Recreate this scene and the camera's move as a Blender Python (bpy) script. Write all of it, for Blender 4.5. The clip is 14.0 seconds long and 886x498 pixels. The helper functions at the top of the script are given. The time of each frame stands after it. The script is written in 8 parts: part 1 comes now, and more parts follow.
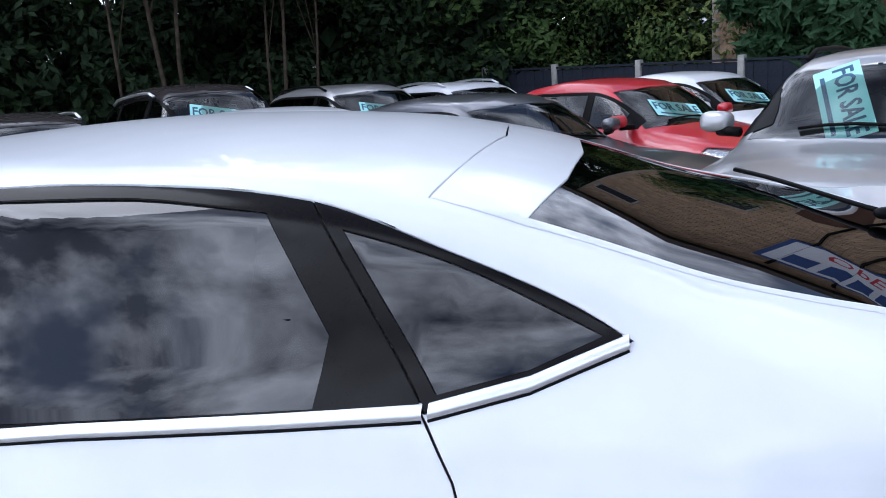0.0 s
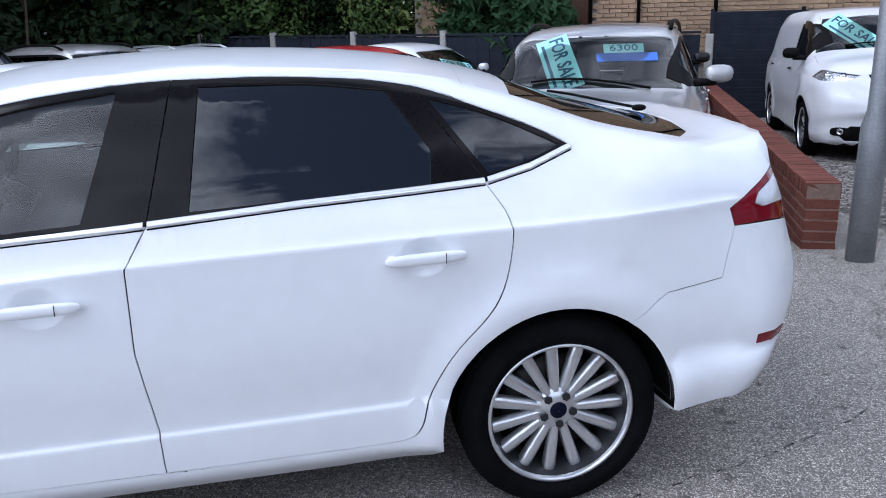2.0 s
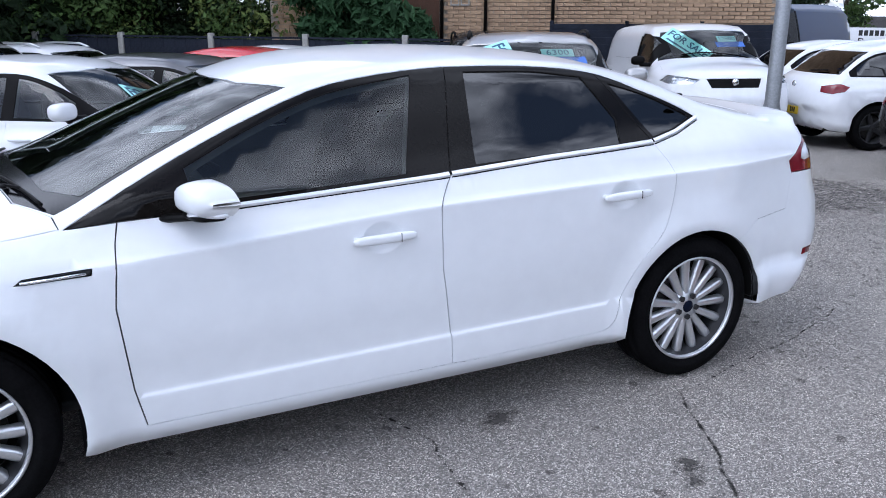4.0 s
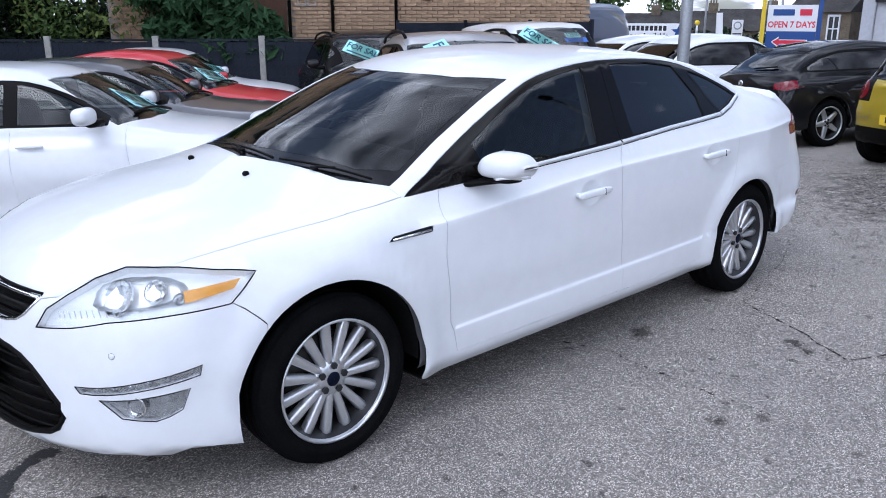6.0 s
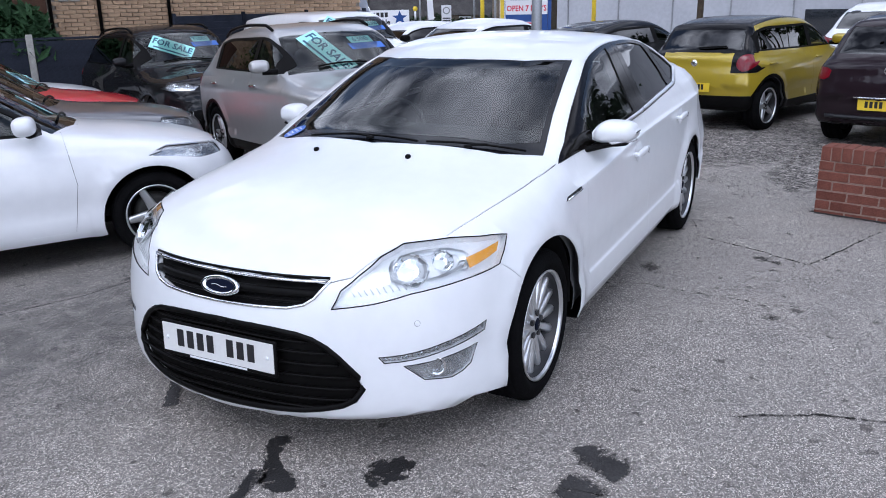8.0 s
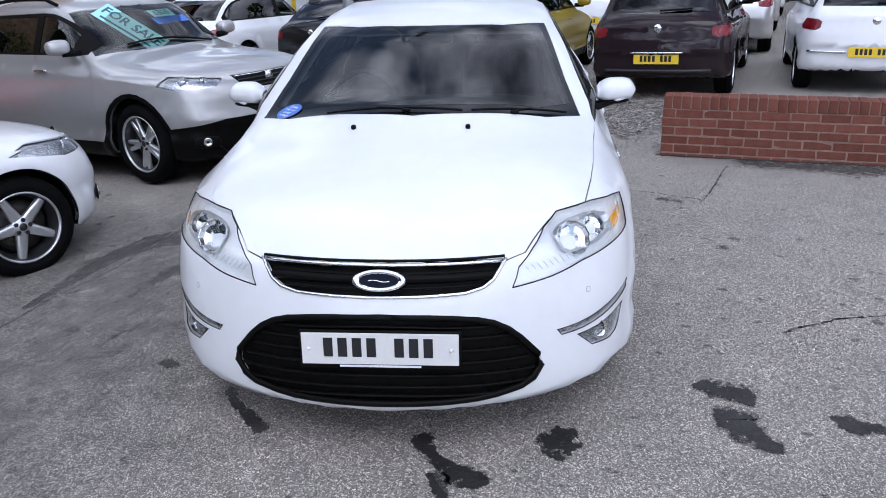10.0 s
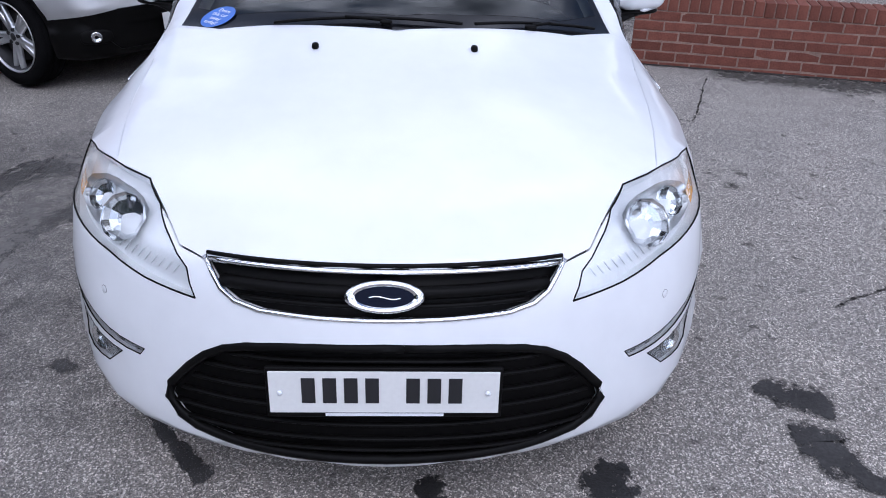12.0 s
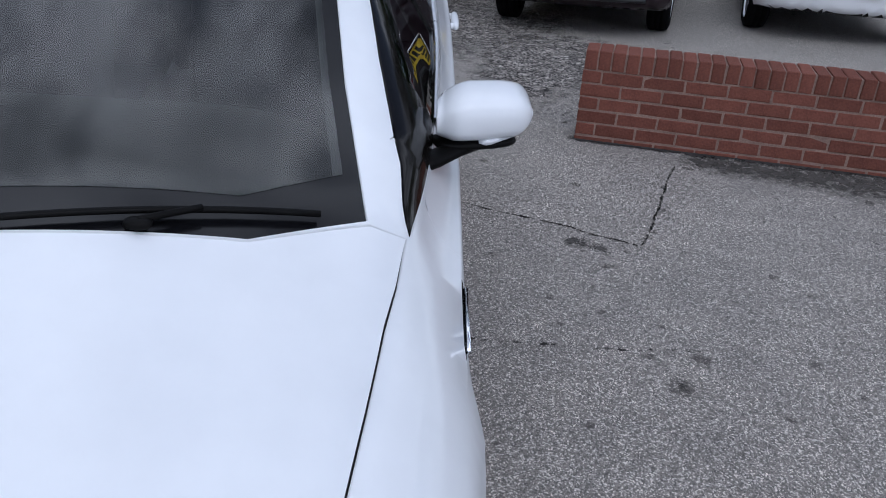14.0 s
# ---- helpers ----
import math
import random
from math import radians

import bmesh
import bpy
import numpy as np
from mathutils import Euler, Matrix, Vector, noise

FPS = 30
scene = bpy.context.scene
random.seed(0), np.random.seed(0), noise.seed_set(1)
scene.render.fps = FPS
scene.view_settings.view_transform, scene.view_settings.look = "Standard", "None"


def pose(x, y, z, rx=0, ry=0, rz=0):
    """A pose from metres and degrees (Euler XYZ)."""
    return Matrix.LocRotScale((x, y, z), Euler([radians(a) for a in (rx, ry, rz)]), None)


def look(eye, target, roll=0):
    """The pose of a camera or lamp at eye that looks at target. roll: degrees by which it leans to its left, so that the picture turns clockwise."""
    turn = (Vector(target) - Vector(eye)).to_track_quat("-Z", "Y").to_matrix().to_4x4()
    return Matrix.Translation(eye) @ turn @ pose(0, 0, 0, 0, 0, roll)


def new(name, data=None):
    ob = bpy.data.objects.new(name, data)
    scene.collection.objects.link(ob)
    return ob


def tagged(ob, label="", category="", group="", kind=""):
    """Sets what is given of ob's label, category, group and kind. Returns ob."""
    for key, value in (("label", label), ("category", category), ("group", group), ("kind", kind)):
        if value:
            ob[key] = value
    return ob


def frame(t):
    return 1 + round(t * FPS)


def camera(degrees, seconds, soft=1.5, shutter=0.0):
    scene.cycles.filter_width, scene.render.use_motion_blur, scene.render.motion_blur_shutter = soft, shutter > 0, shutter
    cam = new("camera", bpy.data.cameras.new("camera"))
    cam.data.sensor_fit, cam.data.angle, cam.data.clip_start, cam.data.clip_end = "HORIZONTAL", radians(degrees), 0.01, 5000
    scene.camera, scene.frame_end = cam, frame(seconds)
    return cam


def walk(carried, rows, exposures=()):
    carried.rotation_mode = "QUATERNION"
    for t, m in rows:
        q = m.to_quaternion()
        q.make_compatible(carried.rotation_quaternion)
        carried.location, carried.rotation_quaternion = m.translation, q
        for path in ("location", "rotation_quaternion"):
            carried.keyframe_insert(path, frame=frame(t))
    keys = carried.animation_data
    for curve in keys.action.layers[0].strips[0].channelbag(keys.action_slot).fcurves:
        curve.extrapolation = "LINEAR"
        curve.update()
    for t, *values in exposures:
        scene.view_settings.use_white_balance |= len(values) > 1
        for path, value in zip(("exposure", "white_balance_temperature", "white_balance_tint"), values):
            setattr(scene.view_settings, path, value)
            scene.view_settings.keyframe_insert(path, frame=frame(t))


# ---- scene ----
cam = camera(56.7, 14.0, 0.95)
PATH = [
    (0, (-1.479, 1.815, 1.542), (-1.07, -0.085, 1.073), -4.4),
    (0.5, (-1.43, 2.401, 1.552), (-1.308, 0.471, 1.041), -4.2),
    (1, (-1.237, 2.784, 1.571), (-1.298, 0.861, 1.025), -4.3),
    (1.5, (-1.009, 3.003, 1.57), (-1.217, 1.096, 1.006), -3.0),
    (2, (-0.667, 3.098, 1.552), (-1.007, 1.211, 0.985), -1.6),
    (4.5, (1.498, 3.507, 1.583), (0.555, 1.834, 1.027), 0.2),
    (5, (1.983, 3.446, 1.591), (0.928, 1.839, 1.038), 0.1),
    (5.5, (2.497, 3.375, 1.611), (1.324, 1.852, 1.057), 0.1),
    (6, (2.948, 3.16, 1.612), (1.668, 1.73, 1.05), -0.0),
    (6.5, (3.386, 2.978, 1.631), (2.008, 1.647, 1.055), -0.1),
    (7, (3.787, 2.701, 1.628), (2.302, 1.496, 1.04), -0.3),
    (9.5, (4.847, 0.813, 1.699), (2.98, 0.473, 1.067), -1.9),
    (10, (4.788, 0.433, 1.653), (2.912, 0.263, 0.983), -1.4),
    (10.5, (4.679, 0.189, 1.654), (2.818, 0.136, 0.924), -0.6),
    (11, (4.523, 0.024, 1.641), (2.689, 0.043, 0.843), 0.3),
    (11.5, (4.194, 0.029, 1.596), (2.393, 0.086, 0.727), 1.1),
    (12, (3.893, 0.064, 1.596), (2.12, 0.134, 0.673), 1.6),
    (12.5, (3.515, 0.096, 1.584), (1.755, 0.175, 0.639), 1.9),
    (13, (3.187, 0.249, 1.569), (1.427, 0.343, 0.625), 2.2),
    (13.5, (2.8, 0.544, 1.552), (1.026, 0.634, 0.632), 2.6),
    (14, (2.203, 0.812, 1.492), (0.413, 0.878, 0.601), 3.4),
]
walk(cam, [(t, look(eye, to, roll)) for t, eye, to, roll in PATH], [(0.0, 0.06, 5460, 14), (2.0, 0.11, 5460, 14), (5.0, 0.11, 5490, 14), (7.0, 0.02, 5540, 15), (9.5, -0.03, 5640, 15), (11.0, -0.05, 5640, 17), (12.0, -0.10, 5540, 18), (12.5, -0.18, 5380, 15), (13.0, -0.32, 5380, 13), (13.5, -0.46, 5500, 13), (14.0, -0.54, 5560, 13)])

# ---------------------------------------------------------------- world and light
world = bpy.data.worlds.new("sky")
scene.world = world
world.use_nodes = True
wn, wl = world.node_tree.nodes, world.node_tree.links
wn.clear()
SUN_EL, SUN_AZ = 54.0, 12.0
sky = wn.new("ShaderNodeTexSky")
sky.sky_type, sky.sun_disc = "NISHITA", False
sky.sun_elevation, sky.sun_rotation = radians(SUN_EL), radians(90 - SUN_AZ)
tc = wn.new("ShaderNodeTexCoord")
sep = wn.new("ShaderNodeSeparateXYZ")
lift = wn.new("ShaderNodeMath")
lift.operation, lift.inputs[1].default_value = "ADD", 0.22
flr = wn.new("ShaderNodeMath")
flr.operation, flr.inputs[1].default_value = "MAXIMUM", 0.0
wl.new(tc.outputs["Generated"], sep.inputs[0])
wl.new(sep.outputs["Z"], flr.inputs[0])
wl.new(flr.outputs[0], lift.inputs[0])
comb = wn.new("ShaderNodeCombineXYZ")
for ax in "XY":
    dv = wn.new("ShaderNodeMath")
    dv.operation = "DIVIDE"
    wl.new(sep.outputs[ax], dv.inputs[0])
    wl.new(lift.outputs[0], dv.inputs[1])
    wl.new(dv.outputs[0], comb.inputs[ax])
comb.inputs["Z"].default_value = 3.7
n1 = wn.new("ShaderNodeTexNoise")
n1.inputs["Scale"].default_value, n1.inputs["Detail"].default_value = 1.35, 9.0
n1.inputs["Roughness"].default_value, n1.inputs["Distortion"].default_value = 0.55, 0.15
n2 = wn.new("ShaderNodeTexNoise")
n2.inputs["Scale"].default_value, n2.inputs["Detail"].default_value = 3.1, 10.0
n2.inputs["Roughness"].default_value = 0.6
wl.new(comb.outputs[0], n1.inputs["Vector"])
wl.new(comb.outputs[0], n2.inputs["Vector"])
# cover, and the clouds' own light: bright thin edges, grey thick middles
r1 = wn.new("ShaderNodeValToRGB")
r1.color_ramp.elements[0].position, r1.color_ramp.elements[1].position = 0.425, 0.515
thick = wn.new("ShaderNodeValToRGB")
thick.color_ramp.elements[0].position, thick.color_ramp.elements[1].position = 0.50, 0.66
thick.color_ramp.elements[0].color, thick.color_ramp.elements[1].color = (19.0, 19.0, 19.2, 1), (5.0, 5.2, 5.8, 1)
r2 = wn.new("ShaderNodeMixRGB")
r2.blend_type, r2.inputs["Fac"].default_value = "MULTIPLY", 1.0
puff = wn.new("ShaderNodeValToRGB")
puff.color_ramp.elements[0].position, puff.color_ramp.elements[1].position = 0.38, 0.62
puff.color_ramp.elements[0].color, puff.color_ramp.elements[1].color = (0.16, 0.17, 0.20, 1), (1.4, 1.4, 1.39, 1)
wl.new(n1.outputs["Fac"], thick.inputs["Fac"])
wl.new(n2.outputs["Fac"], puff.inputs["Fac"])
wl.new(thick.outputs["Color"], r2.inputs["Color1"])
wl.new(puff.outputs["Color"], r2.inputs["Color2"])
mx = wn.new("ShaderNodeMixRGB")
bg = wn.new("ShaderNodeBackground")
wo = wn.new("ShaderNodeOutputWorld")
wl.new(n1.outputs["Fac"], r1.inputs["Fac"])
wl.new(r1.outputs["Color"], mx.inputs["Fac"])
haze = wn.new("ShaderNodeHueSaturation")
haze.inputs["Saturation"].default_value = 0.8
wl.new(sky.outputs["Color"], haze.inputs["Color"])
wl.new(haze.outputs["Color"], mx.inputs["Color1"])
# clouds are whiter towards the sun and greyer away from it
sdir = wn.new("ShaderNodeVectorMath")
sdir.operation = "DOT_PRODUCT"
sdir.inputs[1].default_value = (math.cos(radians(SUN_EL)) * math.cos(radians(SUN_AZ)), math.cos(radians(SUN_EL)) * math.sin(radians(SUN_AZ)), math.sin(radians(SUN_EL)))
smap = wn.new("ShaderNodeMapRange")
smap.inputs["From Min"].default_value, smap.inputs["From Max"].default_value = -0.2, 1.0
smap.inputs["To Min"].default_value, smap.inputs["To Max"].default_value = 0.62, 1.30
scl = wn.new("ShaderNodeVectorMath")
scl.operation = "SCALE"
wl.new(tc.outputs["Generated"], sdir.inputs[0])
wl.new(sdir.outputs["Value"], smap.inputs["Value"])
wl.new(r2.outputs["Color"], scl.inputs[0])
# and hazier, so brighter, towards the horizon
emap = wn.new("ShaderNodeMapRange")
emap.inputs["To Min"].default_value, emap.inputs["To Max"].default_value = 1.36, 0.74
both = wn.new("ShaderNodeMath")
both.operation = "MULTIPLY"
wl.new(flr.outputs[0], emap.inputs["Value"])
wl.new(smap.outputs["Result"], both.inputs[0])
wl.new(emap.outputs["Result"], both.inputs[1])
wl.new(both.outputs[0], scl.inputs["Scale"])
wl.new(scl.outputs["Vector"], mx.inputs["Color2"])
wl.new(mx.outputs["Color"], bg.inputs["Color"])
wl.new(bg.outputs["Background"], wo.inputs["Surface"])
bg.inputs["Strength"].default_value = 0.128

sun_data = bpy.data.lights.new("sun", "SUN")
sun_data.energy, sun_data.angle, sun_data.color = 0.8, radians(30), (1.0, 0.96, 0.9)
sun = new("sun", sun_data)
sa = radians(SUN_AZ)
sun.matrix_world = look((0, 0, 20), (-math.cos(sa) * 20 / math.tan(radians(SUN_EL)), -math.sin(sa) * 20 / math.tan(radians(SUN_EL)), 0))


# ---------------------------------------------------------------- materials
def mat(name, col, rough=0.5, metal=0.0, var=0.0, vscale=6.0, bump=0.0, bscale=60.0, coat=0.0, spec=0.5, dark=None, island=False):
    """A surface: base colour with broad and fine variation, optional bump and clear coat."""
    m = bpy.data.materials.new(name)
    m.use_nodes = True
    nt = m.node_tree
    b = nt.nodes["Principled BSDF"]
    b.inputs["Base Color"].default_value = (*col, 1)
    b.inputs["Roughness"].default_value, b.inputs["Metallic"].default_value = rough, metal
    b.inputs["Coat Weight"].default_value, b.inputs["Coat Roughness"].default_value = coat, 0.03
    b.inputs["Specular IOR Level"].default_value = spec if rough < 0.6 else min(spec, 0.15)
    co = nt.nodes.new("ShaderNodeTexCoord")
    if var:
        a = nt.nodes.new("ShaderNodeTexNoise")
        a.inputs["Scale"].default_value, a.inputs["Detail"].default_value = vscale, 6.0
        f = nt.nodes.new("ShaderNodeTexNoise")
        f.inputs["Scale"].default_value, f.inputs["Detail"].default_value = vscale * 11, 3.0
        ad = nt.nodes.new("ShaderNodeMath")
        ad.operation = "ADD"
        nt.links.new(co.outputs["Object"], a.inputs["Vector"])
        nt.links.new(co.outputs["Object"], f.inputs["Vector"])
        nt.links.new(a.outputs["Fac"], ad.inputs[0])
        nt.links.new(f.outputs["Fac"], ad.inputs[1])
        rp = nt.nodes.new("ShaderNodeValToRGB")
        rp.color_ramp.elements[0].position, rp.color_ramp.elements[1].position = 0.36, 0.64
        lo = dark or tuple(c * (1 - var) for c in col)
        hi = tuple(min(1, c * (1 + var * 0.6)) for c in col)
        rp.color_ramp.elements[0].color, rp.color_ramp.elements[1].color = (*lo, 1), (*hi, 1)
        hf = nt.nodes.new("ShaderNodeMath")
        hf.operation = "MULTIPLY"
        hf.inputs[1].default_value = 0.5
        nt.links.new(ad.outputs[0], hf.inputs[0])
        nt.links.new(hf.outputs[0], rp.inputs["Fac"])
        last = rp.outputs["Color"]
        if island:
            oi = nt.nodes.new("ShaderNodeObjectInfo")
            gi = nt.nodes.new("ShaderNodeNewGeometry")
            sm = nt.nodes.new("ShaderNodeMath")
            sm.operation = "ADD"
            fr = nt.nodes.new("ShaderNodeMath")
            fr.operation = "FRACT"
            nt.links.new(oi.outputs["Random"], sm.inputs[0])
            nt.links.new(gi.outputs["Random Per Island"], sm.inputs[1])
            nt.links.new(sm.outputs[0], fr.inputs[0])
            mr = nt.nodes.new("ShaderNodeMapRange")
            mr.inputs["To Min"].default_value, mr.inputs["To Max"].default_value = 0.82, 1.13
            nt.links.new(fr.outputs[0], mr.inputs["Value"])
            mu = nt.nodes.new("ShaderNodeVectorMath")
            mu.operation = "SCALE"
            nt.links.new(last, mu.inputs[0])
            nt.links.new(mr.outputs["Result"], mu.inputs["Scale"])
            last = mu.outputs["Vector"]
        nt.links.new(last, b.inputs["Base Color"])
    if bump:
        g = nt.nodes.new("ShaderNodeTexNoise")
        g.inputs["Scale"].default_value, g.inputs["Detail"].default_value = bscale, 4.0
        bp = nt.nodes.new("ShaderNodeBump")
        bp.inputs["Strength"].default_value, bp.inputs["Distance"].default_value = bump, 0.01
        nt.links.new(co.outputs["Object"], g.inputs["Vector"])
        nt.links.new(g.outputs["Fac"], bp.inputs["Height"])
        nt.links.new(bp.outputs["Normal"], b.inputs["Normal"])
    return m


def glass(name, tint, gloss=1.5, rough=0.0):
    """Thin tinted sheet: see-through tint below, mirror gloss by Fresnel above."""
    m = bpy.data.materials.new(name)
    m.use_nodes = True
    nt = m.node_tree
    nt.nodes.clear()
    tr = nt.nodes.new("ShaderNodeBsdfTransparent")
    tr.inputs["Color"].default_value = (*tint, 1)
    gl = nt.nodes.new("ShaderNodeBsdfGlossy")
    gl.inputs["Roughness"].default_value = rough
    fr = nt.nodes.new("ShaderNodeFresnel")
    fr.inputs["IOR"].default_value = gloss
    mi = nt.nodes.new("ShaderNodeMixShader")
    out = nt.nodes.new("ShaderNodeOutputMaterial")
    nt.links.new(fr.outputs["Fac"], mi.inputs["Fac"])
    nt.links.new(tr.outputs["BSDF"], mi.inputs[1])
    nt.links.new(gl.outputs["BSDF"], mi.inputs[2])
    nt.links.new(mi.outputs["Shader"], out.inputs["Surface"])
    return m


def paint(name, col, metal=0.0, rough=0.35):
    if max(col) < 0.07:
        return mat(name, col, 0.6, 0.0, var=0.05, vscale=1.2, coat=0.55, spec=0.05)
    return mat(name, col, rough, metal, var=0.03, vscale=1.2, coat=0.8)


M_WHITE = mat("white_paint", (0.78, 0.795, 0.81), 0.35, 0.0, var=0.03, vscale=1.2, coat=0.65)
M_BLACKTRIM = mat("black_trim", (0.005, 0.0047, 0.0046), 0.4, var=0.2, vscale=9, bump=0.05, bscale=300, spec=0.07)
M_PILLAR = mat("pillar_gloss", (0.006, 0.005, 0.0045), 0.12, var=0.2, vscale=9, spec=0.16)
M_GLOSSBLACK = mat("gloss_black", (0.005, 0.005, 0.006), 0.2, coat=0.12, spec=0.2)
M_SHELL = mat("inner_shell", (0.008, 0.008, 0.008), 0.85, var=0.2)
M_CHROME = mat("chrome", (0.82, 0.83, 0.84), 0.12, 1.0)
M_ALLOY = mat("alloy", (0.68, 0.69, 0.70), 0.28, 0.85, var=0.06, vscale=14)
M_LINING = mat("cabin_lining", (0.16, 0.162, 0.165), 0.9, var=0.1, vscale=10)
M_DARKALLOY = mat("dark_alloy", (0.03, 0.03, 0.032), 0.4, 0.4, var=0.1)
M_TYRE = mat("tyre_rubber", (0.006, 0.006, 0.0064), 0.85, var=0.35, vscale=9, bump=0.2, bscale=120, spec=0.03)
M_DISC = mat("brake_disc", (0.035, 0.033, 0.03), 0.5, 0.5, var=0.3, vscale=20)
M_PRIVACY = glass("privacy_glass", (0.022, 0.024, 0.026), 1.85)
M_SIDEGLASS = glass("side_glass", (0.52, 0.58, 0.55), 1.64)
M_SCREEN = glass("windscreen_glass", (0.62, 0.68, 0.65), 1.66)
M_LENS = glass("lamp_lens", (0.93, 0.95, 0.96), 1.45)
M_LAMPBOWL = mat("lamp_reflector", (0.95, 0.955, 0.96), 0.3, 0.25, var=0.05, vscale=30, bump=0.25, bscale=50)
M_LAMPDARK = mat("dark_reflector", (0.66, 0.67, 0.69), 0.2, 0.85, var=0.2, vscale=30, bump=0.5, bscale=40)
M_AMBER = mat("amber_lens", (0.95, 0.42, 0.012), 0.25, coat=1.0, var=0.15, vscale=40)
M_RED = mat("red_lens", (0.17, 0.001, 0.008), 0.18, coat=0.2, var=0.25, vscale=30)
M_CLEAR = mat("clear_lens", (0.75, 0.76, 0.78), 0.25, 0.3, coat=1.0, var=0.2, vscale=50)
M_PLATE = mat("plate_white", (0.72, 0.72, 0.70), 0.35, var=0.04, vscale=8)
M_YPLATE = mat("plate_yellow", (0.78, 0.55, 0.03), 0.35, var=0.05, vscale=8)
M_INK = mat("ink_black", (0.012, 0.012, 0.014), 0.5)
M_SEAT = mat("seat_cloth", (0.07, 0.072, 0.078), 0.9, var=0.3, vscale=20, bump=0.2, bscale=250)
M_DASH = mat("dash_plastic", (0.035, 0.036, 0.038), 0.6, var=0.2, vscale=20, bump=0.2, bscale=200)
M_EMBLEM = mat("emblem_blue", (0.002, 0.0045, 0.016), 0.5, 0.0, coat=0.0, spec=0.12, var=0.1, vscale=20)
M_CARD = mat("sale_card", (0.42, 0.80, 0.78), 0.55, var=0.05, vscale=5)
M_CARDINK = mat("sale_ink", (0.03, 0.10, 0.17), 0.5, var=0.1, vscale=9)
M_BLUEDISC = mat("sticker_blue", (0.05, 0.16, 0.55), 0.4, var=0.08, vscale=20)
M_WHITEINK = mat("white_ink", (0.8, 0.82, 0.84), 0.5)


# ---------------------------------------------------------------- mesh helpers
def part(name, bm, material, parent=None, label="", smooth=True):
    """Links a bmesh as one mesh object, under parent when given."""
    me = bpy.data.meshes.new(name)
    bm.to_mesh(me)
    bm.free()
    if smooth:
        for p in me.polygons:
            p.use_smooth = True
    me.materials.append(material)
    ob = new(name, me)
    if parent:
        ob.parent = parent
    if label:
        ob["label"] = label
    return ob


def rawpart(name, verts, faces, material, parent=None, label="", smooth=False, normals=None):
    me = bpy.data.meshes.new(name)
    me.from_pydata([tuple(v) for v in verts], [], [tuple(int(i) for i in f) for f in faces])
    me.update()
    if smooth or normals is not None:
        me.polygons.foreach_set("use_smooth", [True] * len(me.polygons))
    if normals is not None:
        me.normals_split_custom_set_from_vertices([tuple(n) for n in normals])
    me.materials.append(material)
    ob = new(name, me)
    if parent:
        ob.parent = parent
    if label:
        ob["label"] = label
    return ob


def box_bm(bm, sx, sy, sz, m=None, bevel=0.0, seg=2):
    """Adds a box centred at the origin of m; bevelled edges."""
    r = bmesh.ops.create_cube(bm, size=1.0, matrix=Matrix.Diagonal((sx, sy, sz, 1)))
    vs = r["verts"]
    if bevel:
        es = list({e for v in vs for e in v.link_edges})
        b = bmesh.ops.bevel(bm, geom=es, offset=bevel, segments=seg, affect="EDGES", profile=0.5)
        vs = list({v for f in b["faces"] for v in f.verts} | {v for v in vs if v.is_valid})
    if m:
        bmesh.ops.transform(bm, matrix=m, verts=[v for v in vs if v.is_valid])
    return vs


def cyl_bm(bm, r1, r2, h, m=None, seg=24, caps=True):
    r = bmesh.ops.create_cone(bm, cap_ends=caps, segments=seg, radius1=r1, radius2=r2, depth=h)
    if m:
        bmesh.ops.transform(bm, matrix=m, verts=r["verts"])
    return r["verts"]


def lathe_bm(bm, prof, seg=48, m=None, axis="y"):
    """Turns a profile of (radius, along) round the y axis."""
    rows = []
    for r, a in prof:
        rows.append([bm.verts.new((r * math.cos(2 * math.pi * k / seg), a, r * math.sin(2 * math.pi * k / seg))) for k in range(seg)])
    for i in range(len(rows) - 1):
        for k in range(seg):
            bm.faces.new((rows[i][k], rows[i][(k + 1) % seg], rows[i + 1][(k + 1) % seg], rows[i + 1][k]))
    vs = [v for r in rows for v in r]
    if m:
        bmesh.ops.transform(bm, matrix=m, verts=vs)
    return vs


def tube_bm(bm, pts, r, seg=8, taper=None, flat=1.0):
    """A tube along points; taper gives a radius factor for each point."""
    rows, n = [], len(pts)
    pts = [Vector(p) for p in pts]
    for i, p in enumerate(pts):
        d = (pts[min(i + 1, n - 1)] - pts[max(i - 1, 0)]).normalized()
        up = Vector((0, 0, 1)) if abs(d.z) < 0.95 else Vector((1, 0, 0))
        a = d.cross(up).normalized()
        b = a.cross(d).normalized()
        rr = r * (taper[i] if taper else 1)
        rows.append([bm.verts.new(p + a * rr * math.cos(2 * math.pi * k / seg) + b * rr * flat * math.sin(2 * math.pi * k / seg)) for k in range(seg)])
    for i in range(n - 1):
        for k in range(seg):
            bm.faces.new((rows[i][k], rows[i][(k + 1) % seg], rows[i + 1][(k + 1) % seg], rows[i + 1][k]))
    bm.faces.new(rows[0][::-1])
    bm.faces.new(rows[-1])


